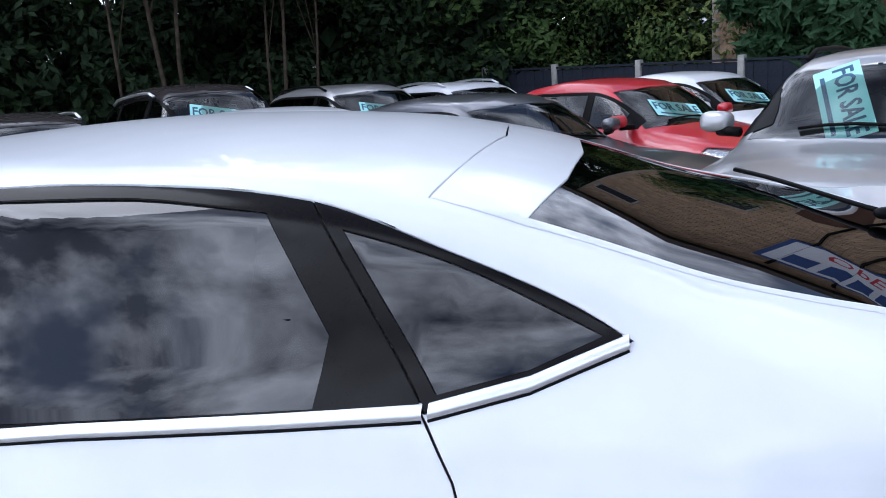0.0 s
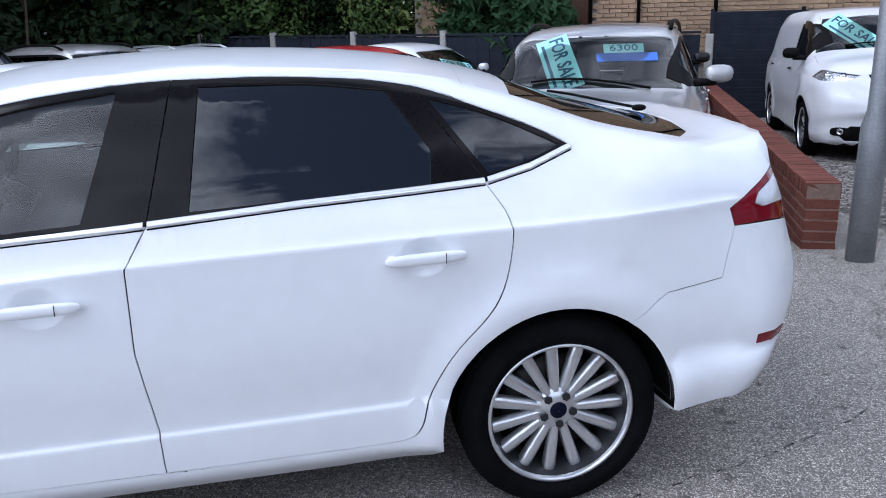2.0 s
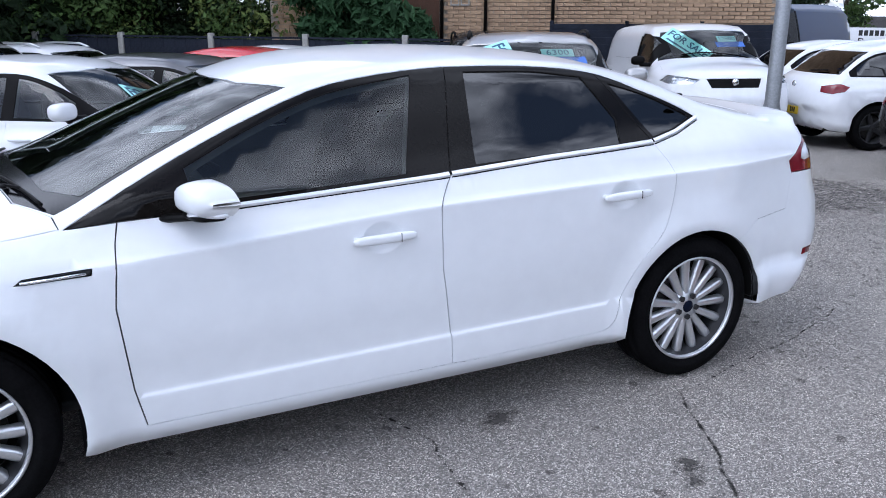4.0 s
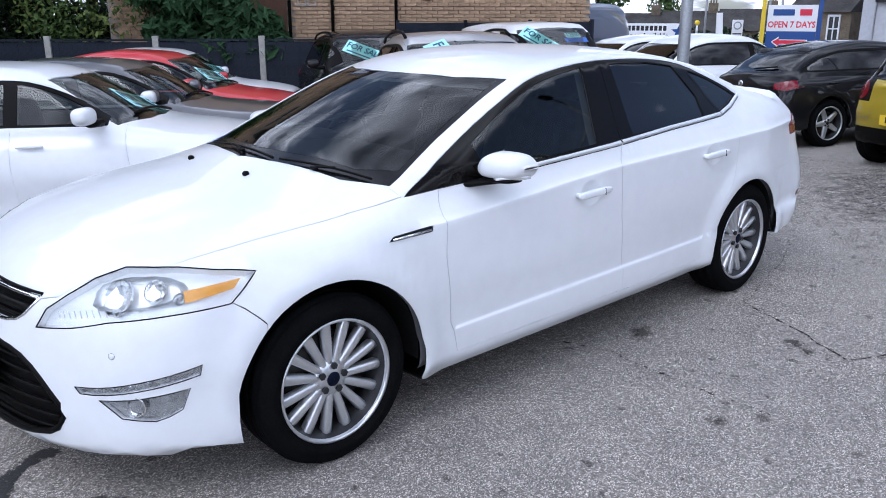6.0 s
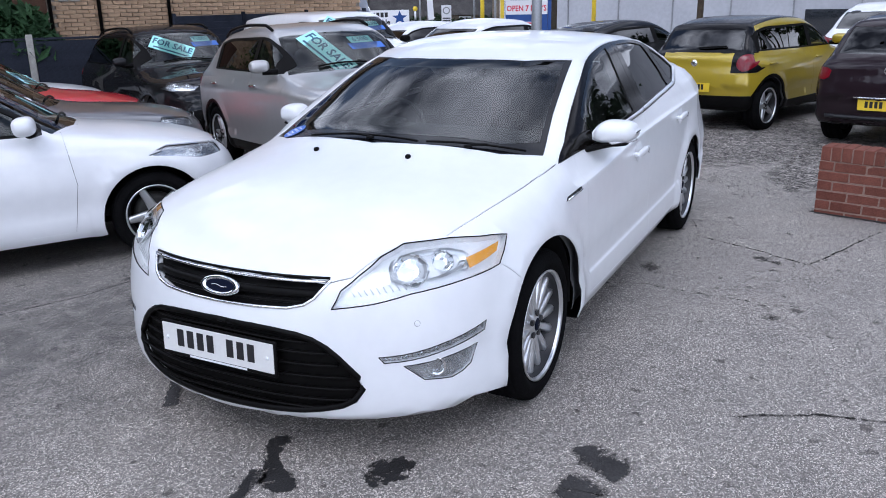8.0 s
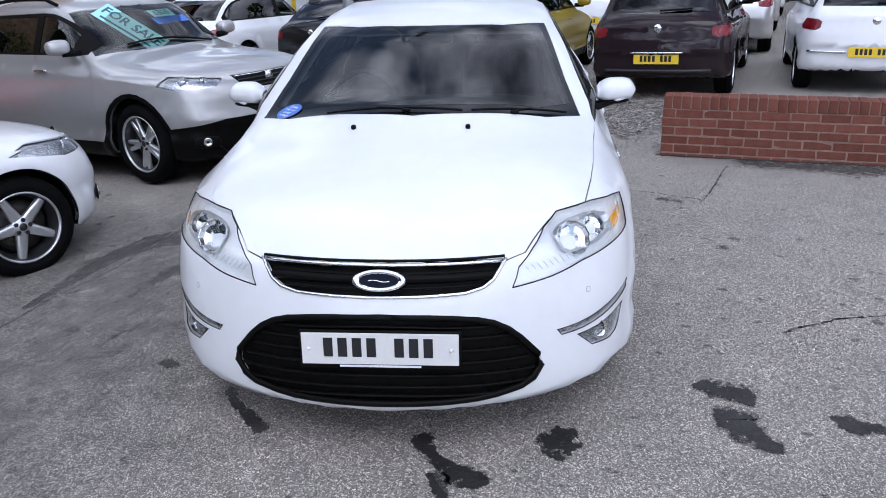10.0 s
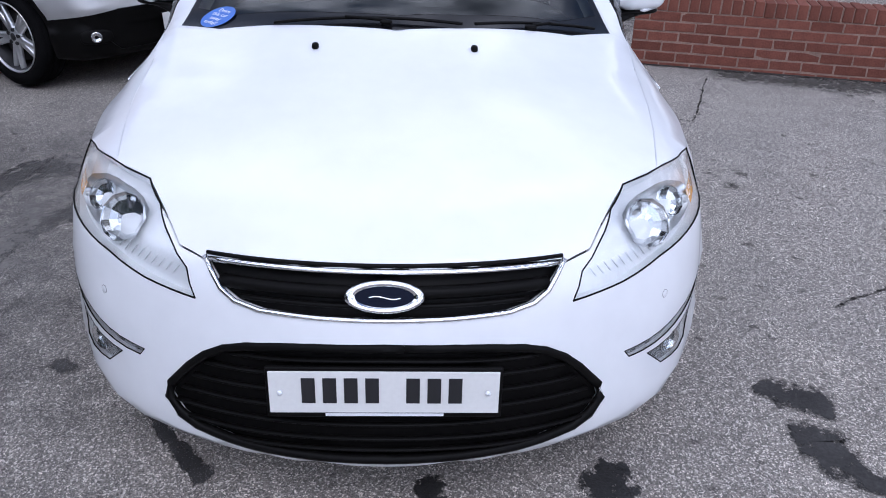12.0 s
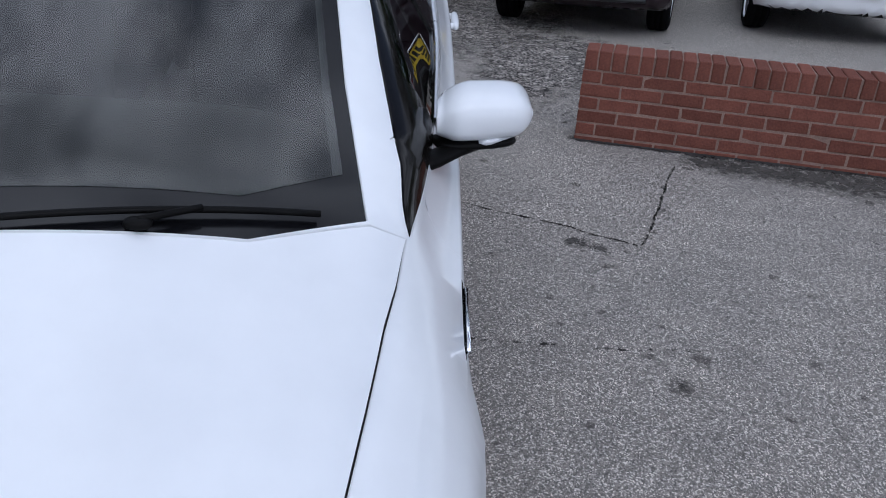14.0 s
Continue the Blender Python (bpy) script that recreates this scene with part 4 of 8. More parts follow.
c0 = on_surface(hero_shell, "front", [(0, 0.667)], 0.0)[0]
EM = pose(c0[0] + 0.006, 0, 0.667, 62, 0, 90)
bm = bmesh.new()
for r, z in ((1.0, 0.0), (1.0, 0.010), (0.93, 0.014), (0.80, 0.012), (0.72, 0.007)):
    ring = [bm.verts.new(EM @ Vector((0.088 * r * math.cos(2 * math.pi * k / 40), 0.036 * (r - (1 - r) * 0.4) * math.sin(2 * math.pi * k / 40), z))) for k in range(40)]
    if z:
        for k in range(40):
            bm.faces.new((last[k], last[(k + 1) % 40], ring[(k + 1) % 40], ring[k]))
    last = ring
emb = part("emblem", bm, M_CHROME, up, "chrome oval emblem with dark blue field")
bm = bmesh.new()
bm.faces.new([bm.verts.new(EM @ Vector((0.066 * math.cos(2 * math.pi * k / 40), 0.0235 * math.sin(2 * math.pi * k / 40), 0.0085))) for k in range(40)])
part("emblem_field", bm, M_EMBLEM, emb)
bm = bmesh.new()
tube_bm(bm, [EM @ Vector((-0.036 + 0.072 * k / 24, 0.003 * math.sin(k * 0.26) - 0.002, 0.0112)) for k in range(25)], 0.0020, 6, [0.3] + [1.0] * 23 + [0.3])
part("emblem_mark", bm, M_CHROME, emb)

lo = hero_part["lower_grille"]
for z in (0.515, 0.475, 0.43, 0.385, 0.34, 0.298, 0.262):
    w2 = float(np.interp(z, [0.24, 0.27, 0.35, 0.475, 0.525], [0.34, 0.475, 0.52, 0.425, 0.34]))
    bm = bmesh.new()
    tube_bm(bm, on_surface(hero_shell, "front", [(-w2 + 2 * w2 * k / 24, z + 0.008 * math.cos(math.pi * (k / 12 - 1)) - 0.004) for k in range(25)], -0.009), 0.0085, 8, flat=0.55)
    part("grille_bar", bm, M_BLACKTRIM, lo)
bm = bmesh.new()
rim_pts = on_surface(hero_shell, "front", d(both_y(LOWGRILLE), 1), 0.0)
tube_bm(bm, [p - np.array((0.006, 0, 0)) for p in list(rim_pts) + [rim_pts[0]]], 0.0125, 8)
part("grille_surround", bm, M_BLACKTRIM, lo)


def number_plate(parent, m, material, w=0.52, h=0.111, small=True, groups=(4, 3)):
    """A number plate in the xy plane of m, characters as plain bars."""
    bm = bmesh.new()
    box_bm(bm, w, h, 0.004, m, 0.0015)
    pl = part("number_plate", bm, material, parent, "plate with plain dark bars", smooth=False)
    x = -w * 0.375
    cw = w * 0.092
    for g in groups:
        for k in range(g):
            bm = bmesh.new()
            box_bm(bm, cw * 0.64, h * 0.60, 0.002, m @ pose(x + cw / 2, h * 0.05, 0.0028))
            part("plate_bar", bm, M_INK, pl, smooth=False)
            x += cw
        x += w * 0.085
    return pl


PM = pose(2.394, 0, 0.449, 88, 0, 90)
npl = number_plate(lo, PM, M_PLATE)
bm = bmesh.new()
box_bm(bm, 0.535, 0.135, 0.012, PM @ pose(0, -0.004, -0.008), 0.004)
part("plate_holder", bm, M_BLACKTRIM, npl)
bm = bmesh.new()
box_bm(bm, 0.27, 0.0075, 0.0012, PM @ pose(0, -0.0625, -0.0012))
part("holder_text_bar", bm, M_WHITEINK, npl, smooth=False)
for sx in (-0.235, 0.235):
    bm = bmesh.new()
    cyl_bm(bm, 0.007, 0.006, 0.005, PM @ pose(sx, 0, 0.004), 12)
    part("plate_screw", bm, M_WHITEINK, npl)

# ---- lamp insides
for s in (1, -1):
    hl = hero_part["headlamp", s < 0]
    # one recess with a dark lip, two faceted bowls and a small bulb within
    rec = dense([(2.085, 0.150), (2.105, 0.078), (1.99, 0.068), (1.885, 0.082), (1.862, 0.118), (1.91, 0.150), (2.02, 0.166)], 0.02, True, 1)
    q = hero_shell.to3d(rec)
    gn = hero_shell.grad(q)
    c = rec.mean(0)
    rings = []
    for f, dp in ((1.0, 0.012), (0.93, 0.024), (0.80, 0.029)):
        qq = hero_shell.to3d(c + (rec - c) * f)
        rings.append([(p - n * dp) * (1, s, 1) for p, n in zip(qq, hero_shell.grad(qq))])
    bm = bmesh.new()
    vr = [[bm.verts.new(v) for v in r_] for r_ in rings]
    for i in range(2):
        for k in range(len(rec)):
            bm.faces.new((vr[i][k], vr[i][(k + 1) % len(rec)], vr[i + 1][(k + 1) % len(rec)], vr[i + 1][k]))
    part("bowl_wall", bm, M_ALLOY, hl)
    for (u, v), r in (((2.035, 0.113), 0.064), ((1.942, 0.116), 0.042)):
        q = hero_shell.to3d(np.array([[u, v]]))
        gn = hero_shell.grad(q)[0]
        fc = gn * 0.75 + np.array((0.28, -0.05, 0.0))
        m = frame_at((q[0] - gn * 0.020) * (1, s, 1), fc * (1, s, 1))
        bm = bmesh.new()
        lathe_bm(bm, [(r, -0.006), (r * 0.96, 0.0), (r * 0.90, -0.004), (r * 0.72, -0.012), (r * 0.40, -0.017), (0.001, -0.019)], 11, m @ pose(0, 0, 0.004, 90, 0, 0))
        part("lamp_bowl", bm, M_CHROME, hl, "faceted silvery reflector bowl", smooth=False)
    q = hero_shell.to3d(np.array([[1.893, 0.088]]))
    gn = hero_shell.grad(q)[0]
    bm = bmesh.new()
    lathe_bm(bm, [(0.020, 0.0), (0.017, -0.006), (0.008, -0.008), (0.007, 0.004), (0.001, 0.007)], 14, frame_at((q[0] - gn * 0.020) * (1, s, 1), (gn + np.array((0.3, 0, 0))) * (1, s, 1)) @ pose(0, 0, 0, 90, 0, 0))
    part("indicator_bowl", bm, M_ALLOY, hl, "small indicator bowl")
    bm = bmesh.new()
    q = hero_shell.to3d(dense([(1.880, 0.104), (1.745, 0.111), (1.768, 0.090), (1.882, 0.075)], 0.02))
    c = hero_shell.to3d(np.array([[1.82, 0.095]]))
    allp = np.concatenate([q, c])
    gn = hero_shell.grad(allp)
    vs = [bm.verts.new(Vector((p - n * 0.012) * (1, s, 1))) for p, n in zip(allp, gn)]
    for k in range(len(q)):
        bm.faces.new((vs[k], vs[(k + 1) % len(q)], vs[-1]))
    part("indicator", bm, M_AMBER, hl, "amber indicator lens")
    # fine ribs at the foot of the lamp
    bm = bmesh.new()
    for k in range(11):
        a = 2.03 + k * 0.018
        seg = hero_shell.to3d(np.array([[a, 0.052 + 0.03 * (2.2 - a)], [a + 0.006, 0.078 + 0.03 * (2.2 - a)]]))
        nn = hero_shell.grad(seg)
        tube_bm(bm, [Vector((p - n * 0.02) * (1, s, 1)) for p, n in zip(seg, nn)], 0.0016, 5)
    part("lamp_ribs", bm, M_ALLOY, hl)
    dr = hero_part["daytime_lamp", s < 0]
    for k in range(6):
        f = k / 5
        seg = hero_shell.to3d(np.array([[2.125 - 0.19 * f, -0.167 + 0.072 * f]]))
        nn = hero_shell.grad(seg)
        bm = bmesh.new()
        lathe_bm(bm, [(0.011, 0.0), (0.008, -0.008), (0.001, -0.010)], 16, frame_at(seg[0] * (1, s, 1), nn[0] * (1, s, 1)) @ pose(0, 0, -0.006, 90, 0, 0))
        part("lamp_cell", bm, M_CHROME, dr)
    fg = hero_part["fog_lamp", s < 0]
    seg = hero_shell.to3d(np.array([[2.0, -0.178]]))
    nn = hero_shell.grad(seg)
    bm = bmesh.new()
    lathe_bm(bm, [(0.034, 0.004), (0.030, 0.006), (0.024, -0.008), (0.003, -0.016)], 24, frame_at((seg[0] - nn[0] * 0.008) * (1, s, 1), (0.8, s * 0.55, 0)) @ pose(0, 0, 0.003, 90, 0, 0))
    part("fog_bowl", bm, M_CHROME, fg)
    # chrome bar in the wing vent
    wv = hero_part["wing_vent", s < 0]
    bm = bmesh.new()
    q = hero_shell.to3d(np.array([[1.165, 0.1205], [1.08, 0.1225], [0.985, 0.1255]]))
    gn = hero_shell.grad(q)
    tube_bm(bm, [Vector((p + n * 0.004) * (1, s, 1)) for p, n in zip(q, gn)], 0.0045, 8)
    part("vent_bar", bm, M_CHROME, wv)
    # parking sensors
    fb = hero_part["front_bumper"]
    for sp in ((2.137, 0.692, 0.563),):
        p = on_surface(hero_shell, "front", [(sp[1], sp[2])])[0]
        n = hero_shell.grad(p[None])[0]
        bm = bmesh.new()
        lathe_bm(bm, [(0.0095, 0.0), (0.0085, 0.0006), (0.0004, 0.0007)], 20, frame_at(p * (1, s, 1), n * (1, s, 1)) @ pose(0, 0, 0, 90, 0, 0))
        part("parking_sensor", bm, M_WHITE, fb)
        bm = bmesh.new()
        lathe_bm(bm, [(0.0108, 0.0004), (0.0098, 0.0006)], 20, frame_at(p * (1, s, 1), n * (1, s, 1)) @ pose(0, 0, 0, 90, 0, 0))
        part("sensor_ring", bm, M_DISC, fb)

# ---- washer jets, wipers
for y in (0.242, -0.242):
    p = on_surface(hero_shell, "top", [(1.388, y)])[0]
    bm = bmesh.new()
    blob(bm, 0.014, 0.011, 0.011, Matrix.Translation(Vector(p) + Vector((0, 0, 0.006))), 2.6, 2.4, 14, 8)
    part("washer_jet", bm, M_BLACKTRIM, hero_part["bonnet"])


def wiper(pivot, tip, elbow=0.35):
    """A wiper on the windscreen: pivot and tip in plan."""
    a, b = np.array(pivot), np.array(tip)
    pts = on_surface(hero_shell, "top", [tuple(a + (b - a) * k / 14) for k in range(15)], 0.009)
    bm = bmesh.new()
    tube_bm(bm, pts, 0.0065, 8, None, 0.8)
    w = part("wiper", bm, M_BLACKTRIM, hero)
    piv = a + (b - a) * 0.42 + np.array((0.022, 0.01))
    arm = on_surface(hero_shell, "top", [tuple(piv + (a + (b - a) * 0.62 - piv) * k / 8) for k in range(9)], 0.013)
    bm = bmesh.new()
    tube_bm(bm, arm, 0.0055, 8)
    part("wiper_arm", bm, M_BLACKTRIM, w)
    bm = bmesh.new()
    blob(bm, 0.014, 0.020, 0.008, Matrix.Translation(Vector(arm[0]) - Vector((0, 0, 0.005))), 2.4, 2.4, 16, 8)
    part("wiper_pivot", bm, M_BLACKTRIM, w)


wiper((1.242, 0.21), (1.212, -0.39))
wiper((1.232, 0.25), (1.082, 0.665))
# rear wiper
pts = on_surface(hero_shell, "top", [(-2.04 + 0.25 * k / 8, -0.02 - 0.42 * k / 8) for k in range(9)], 0.02)
bm = bmesh.new()
tube_bm(bm, pts, 0.006, 8)
rw = part("rear_wiper", bm, M_BLACKTRIM, hero)
bm = bmesh.new()
blob(bm, 0.03, 0.018, 0.013, Matrix.Translation(Vector(pts[0])), 2.4, 2.4, 16, 8)
part("wiper_pivot", bm, M_BLACKTRIM, rw)

# ---- cabin
bm = bmesh.new()
box_bm(bm, 3.2, 1.40, 0.04, pose(-0.4, 0, 0.30), 0.01)
part("cabin_floor", bm, M_DASH, hero)
bm = bmesh.new()
blob(bm, 0.30, 0.68, 0.13, pose(0.80, 0, 0.865, 0, 6, 0), 5, 3)
part("dashboard", bm, M_DASH, hero)
bm = bmesh.new()
blob(bm, 0.10, 0.17, 0.045, pose(0.66, -0.36, 0.985), 4, 3)
part("instrument_hood", bm, M_DASH, hero)
bm = bmesh.new()
mm = pose(0.50, -0.36, 0.92, 0, 65, 0)
pts = [mm @ Vector((0.185 * math.cos(2 * math.pi * k / 32), 0.185 * math.sin(2 * math.pi * k / 32), 0)) for k in range(33)]
tube_bm(bm, pts, 0.016, 8)
tube_bm(bm, [mm @ Vector((0, -0.18, 0)), mm @ Vector((0, 0.18, 0))], 0.022, 8)
tube_bm(bm, [mm @ Vector((0, 0, 0.02)), mm @ Vector((0.02, 0, -0.16))], 0.05, 10)
part("steering_wheel", bm, M_DASH, hero)
for x, ys, bw in ((-0.05, (0.37, -0.37), 0.25), (-0.98, (0.40, 0.0, -0.40), 0.21)):
    for y in ys:
        bm = bmesh.new()
        blob(bm, 0.27, bw, 0.10, pose(x + 0.12, y, 0.56, 0, -6, 0), 4, 3)
        st = part("seat", bm, M_SEAT, hero)
        bm = bmesh.new()
        blob(bm, 0.085, bw, 0.33, pose(x - 0.20, y, 0.86, 0, -16, 0), 4, 3.4)
        part("backrest", bm, M_SEAT, st)
        bm = bmesh.new()
        blob(bm, 0.05, 0.125, 0.085, pose(x - 0.30, y, 1.24 if bw > 0.22 else 1.17, 0, -10, 0), 3.4, 3)
        part("headrest", bm, M_SEAT, st)
bm = bmesh.new()
blob(bm, 0.02, 0.12, 0.035, pose(0.42, 0, 1.255, 0, -20, 0), 4, 3)
part("rear_view_mirror", bm, M_DASH, hero)

# ---- round sticker inside the windscreen
p = on_surface(hero_shell, "top", [(1.075, -0.60)])[0]
nrm = hero_shell.grad(p[None])[0]
SM = frame_at(p + nrm * 0.001, nrm)
bm = bmesh.new()
bm.faces.new([bm.verts.new(SM @ Vector((0.062 * math.cos(2 * math.pi * k / 40), 0.062 * math.sin(2 * math.pi * k / 40), 0))) for k in range(40)])
stk = part("windscreen_sticker", bm, M_BLUEDISC, hero_part["windscreen"], "round blue sticker with white words")
for k, w in enumerate(("Drive", "this car", "away", "today!")):
    text_mesh(w, 0.025, M_WHITEINK, stk, SM @ pose(0, 0.034 - 0.023 * k, 0.001), depth=0.0003)

# ---------------------------------------------------------------- ground
def asphalt_mat():
    m = bpy.data.materials.new("asphalt")
    m.use_nodes = True
    nt = m.node_tree
    N, K = nt.nodes, nt.links
    b = N["Principled BSDF"]
    co = N.new("ShaderNodeTexCoord")

    def noise_n(scale, detail=4.0, rough=0.5):
        n = N.new("ShaderNodeTexNoise")
        n.inputs["Scale"].default_value, n.inputs["Detail"].default_value, n.inputs["Roughness"].default_value = scale, detail, rough
        K.new(co.outputs["Object"], n.inputs["Vector"])
        return n

    def ramp(src, p0, c0, p1, c1):
        r = N.new("ShaderNodeValToRGB")
        r.color_ramp.elements[0].position, r.color_ramp.elements[1].position = p0, p1
        r.color_ramp.elements[0].color, r.color_ramp.elements[1].color = (*c0, 1), (*c1, 1)
        K.new(src, r.inputs["Fac"])
        return r.outputs["Color"]

    def mul(a, c, fac=1.0):
        x = N.new("ShaderNodeMixRGB")
        x.blend_type = "MULTIPLY"
        x.inputs["Fac"].default_value = fac
        K.new(a, x.inputs["Color1"])
        K.new(c, x.inputs["Color2"])
        return x.outputs["Color"]

    vo = N.new("ShaderNodeTexVoronoi")
    vo.inputs["Scale"].default_value = 230.0
    K.new(co.outputs["Object"], vo.inputs["Vector"])
    hsv = N.new("ShaderNodeSeparateColor")
    K.new(vo.outputs["Color"], hsv.inputs["Color"])
    chips_r = N.new("ShaderNodeValToRGB")
    chips_r.color_ramp.elements[0].color, chips_r.color_ramp.elements[1].color = (0.135, 0.127, 0.119, 1), (0.84, 0.79, 0.735, 1)
    mid_stop = chips_r.color_ramp.elements.new(0.72)
    mid_stop.color = (0.325, 0.303, 0.280, 1)
    K.new(hsv.outputs["Red"], chips_r.inputs["Fac"])
    chips = chips_r.outputs["Color"]
    fine = ramp(noise_n(420.0, 2.0).outputs["Fac"], 0.35, (0.55, 0.55, 0.55), 0.65, (1.25, 1.25, 1.25))
    broad = ramp(noise_n(0.55, 7.0, 0.62).outputs["Fac"], 0.34, (0.84, 0.84, 0.84), 0.66, (1.06, 1.05, 1.03))
    mid = ramp(noise_n(4.5, 5.0, 0.6).outputs["Fac"], 0.30, (0.90, 0.90, 0.905), 0.62, (1.04, 1.035, 1.03))
    grit = ramp(noise_n(60.0, 3.0, 0.65).outputs["Fac"], 0.36, (0.80, 0.795, 0.79), 0.62, (1.10, 1.085, 1.06))
    spots = ramp(noise_n(11.0, 3.0, 0.4).outputs["Fac"], 0.285, (0.28, 0.27, 0.27), 0.33, (1, 1, 1))
    c = mul(mul(mul(mul(mul(chips, fine), broad), mid), grit), spots, 0.7)
    K.new(c, b.inputs["Base Color"])
    b.inputs["Roughness"].default_value = 0.85
    b.inputs["Specular IOR Level"].default_value = 0.25
    bp = N.new("ShaderNodeBump")
    bp.inputs["Strength"].default_value, bp.inputs["Distance"].default_value = 0.45, 0.004
    K.new(vo.outputs["Distance"], bp.inputs["Height"])
    b2 = N.new("ShaderNodeBump")
    b2.inputs["Strength"].default_value, b2.inputs["Distance"].default_value = 0.12, 0.01
    K.new(noise_n(14.0, 6.0, 0.6).outputs["Fac"], b2.inputs["Height"])
    K.new(bp.outputs["Normal"], b2.inputs["Normal"])
    K.new(b2.outputs["Normal"], b.inputs["Normal"])
    return m


M_ASPHALT = asphalt_mat()
xs = sorted(set([-400, -250, -160, -120, -100, -84, -70, -60, -50, -40, -34, -28, -24, -22] + [i * 0.5 for i in range(-40, 21)] + [20, 40, 100, 400]))
ys = sorted(set([-400, -200, -100, -50, -30, -20] + [i * 0.4 for i in range(-40, 21)] + [20, 40, 100, 400]))
vs = [(x, y, gz(x, y)) for x in xs for y in ys]
fs = [(i * len(ys) + j, (i + 1) * len(ys) + j, (i + 1) * len(ys) + j + 1, i * len(ys) + j + 1) for i in range(len(xs) - 1) for j in range(len(ys) - 1)]
ground = tagged(rawpart("ground", vs, fs, M_ASPHALT, smooth=True), "grey worn asphalt yard with cracks and oil stains", "asphalt", kind="structure")


def ground_at(x, y):
    """Height of the ground sheet itself, between its grid points."""
    i = max(k for k in range(len(xs) - 1) if xs[k] <= x)
    j = max(k for k in range(len(ys) - 1) if ys[k] <= y)
    u, v = (x - xs[i]) / (xs[i + 1] - xs[i]), (y - ys[j]) / (ys[j + 1] - ys[j])
    g = lambda a, b: gz(xs[a], ys[b])
    return (1 - u) * (1 - v) * g(i, j) + u * (1 - v) * g(i + 1, j) + u * v * g(i + 1, j + 1) + (1 - u) * v * g(i, j + 1)


def ragged(name, col, rough, lo, hi, scale):
    """A stain whose border is broken by noise: the mesh carries 'fade', 0 at its rim and 1 along its middle."""
    m = mat(name, col, rough, var=0.4, vscale=9, bump=0.4, bscale=150)
    nt = m.node_tree
    at_ = nt.nodes.new("ShaderNodeAttribute")
    at_.attribute_name = "fade"
    co = nt.nodes.new("ShaderNodeTexCoord")
    nz = nt.nodes.new("ShaderNodeTexNoise")
    nz.inputs["Scale"].default_value, nz.inputs["Detail"].default_value, nz.inputs["Roughness"].default_value = scale, 8.0, 0.7
    nt.links.new(co.outputs["Object"], nz.inputs["Vector"])
    ad = nt.nodes.new("ShaderNodeMath")
    ad.operation = "ADD"
    nt.links.new(at_.outputs["Fac"], ad.inputs[0])
    am = nt.nodes.new("ShaderNodeMapRange")
    am.clamp = False
    am.inputs["To Min"].default_value, am.inputs["To Max"].default_value = -2.1, 2.1
    nt.links.new(nz.outputs["Fac"], am.inputs["Value"])
    ml = nt.nodes.new("ShaderNodeMath")
    ml.operation = "MULTIPLY"
    nt.links.new(am.outputs["Result"], ml.inputs[0])
    nt.links.new(at_.outputs["Fac"], ml.inputs[1])
    nt.links.new(ml.outputs[0], ad.inputs[1])
    mr = nt.nodes.new("ShaderNodeMapRange")
    mr.inputs["From Min"].default_value, mr.inputs["From Max"].default_value = lo, hi
    nt.links.new(ad.outputs[0], mr.inputs["Value"])
    tr = nt.nodes.new("ShaderNodeBsdfTransparent")
    mi = nt.nodes.new("ShaderNodeMixShader")
    nt.links.new(mr.outputs["Result"], mi.inputs["Fac"])
    nt.links.new(tr.outputs["BSDF"], mi.inputs[1])
    nt.links.new(nt.nodes["Principled BSDF"].outputs["BSDF"], mi.inputs[2])
    nt.links.new(mi.outputs["Shader"], nt.nodes["Material Output"].inputs["Surface"])
    return m


M_STAIN = ragged("oil_stain", (0.022, 0.021, 0.021), 0.5, 0.40, 0.52, 17.0)
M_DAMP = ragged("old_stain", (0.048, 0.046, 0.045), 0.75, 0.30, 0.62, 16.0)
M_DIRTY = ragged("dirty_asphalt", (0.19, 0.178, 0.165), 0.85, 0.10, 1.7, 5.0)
M_CRACK = ragged("crack", (0.030, 0.028, 0.026), 0.95, 0.50, 1.2, 22.0)
M_SPECK = ragged("broken_crack", (0.034, 0.031, 0.029), 0.95, 0.85, 1.25, 34.0)
M_FAINT = ragged("faint_stain", (0.085, 0.079, 0.072), 0.8, 0.25, 1.1, 18.0)


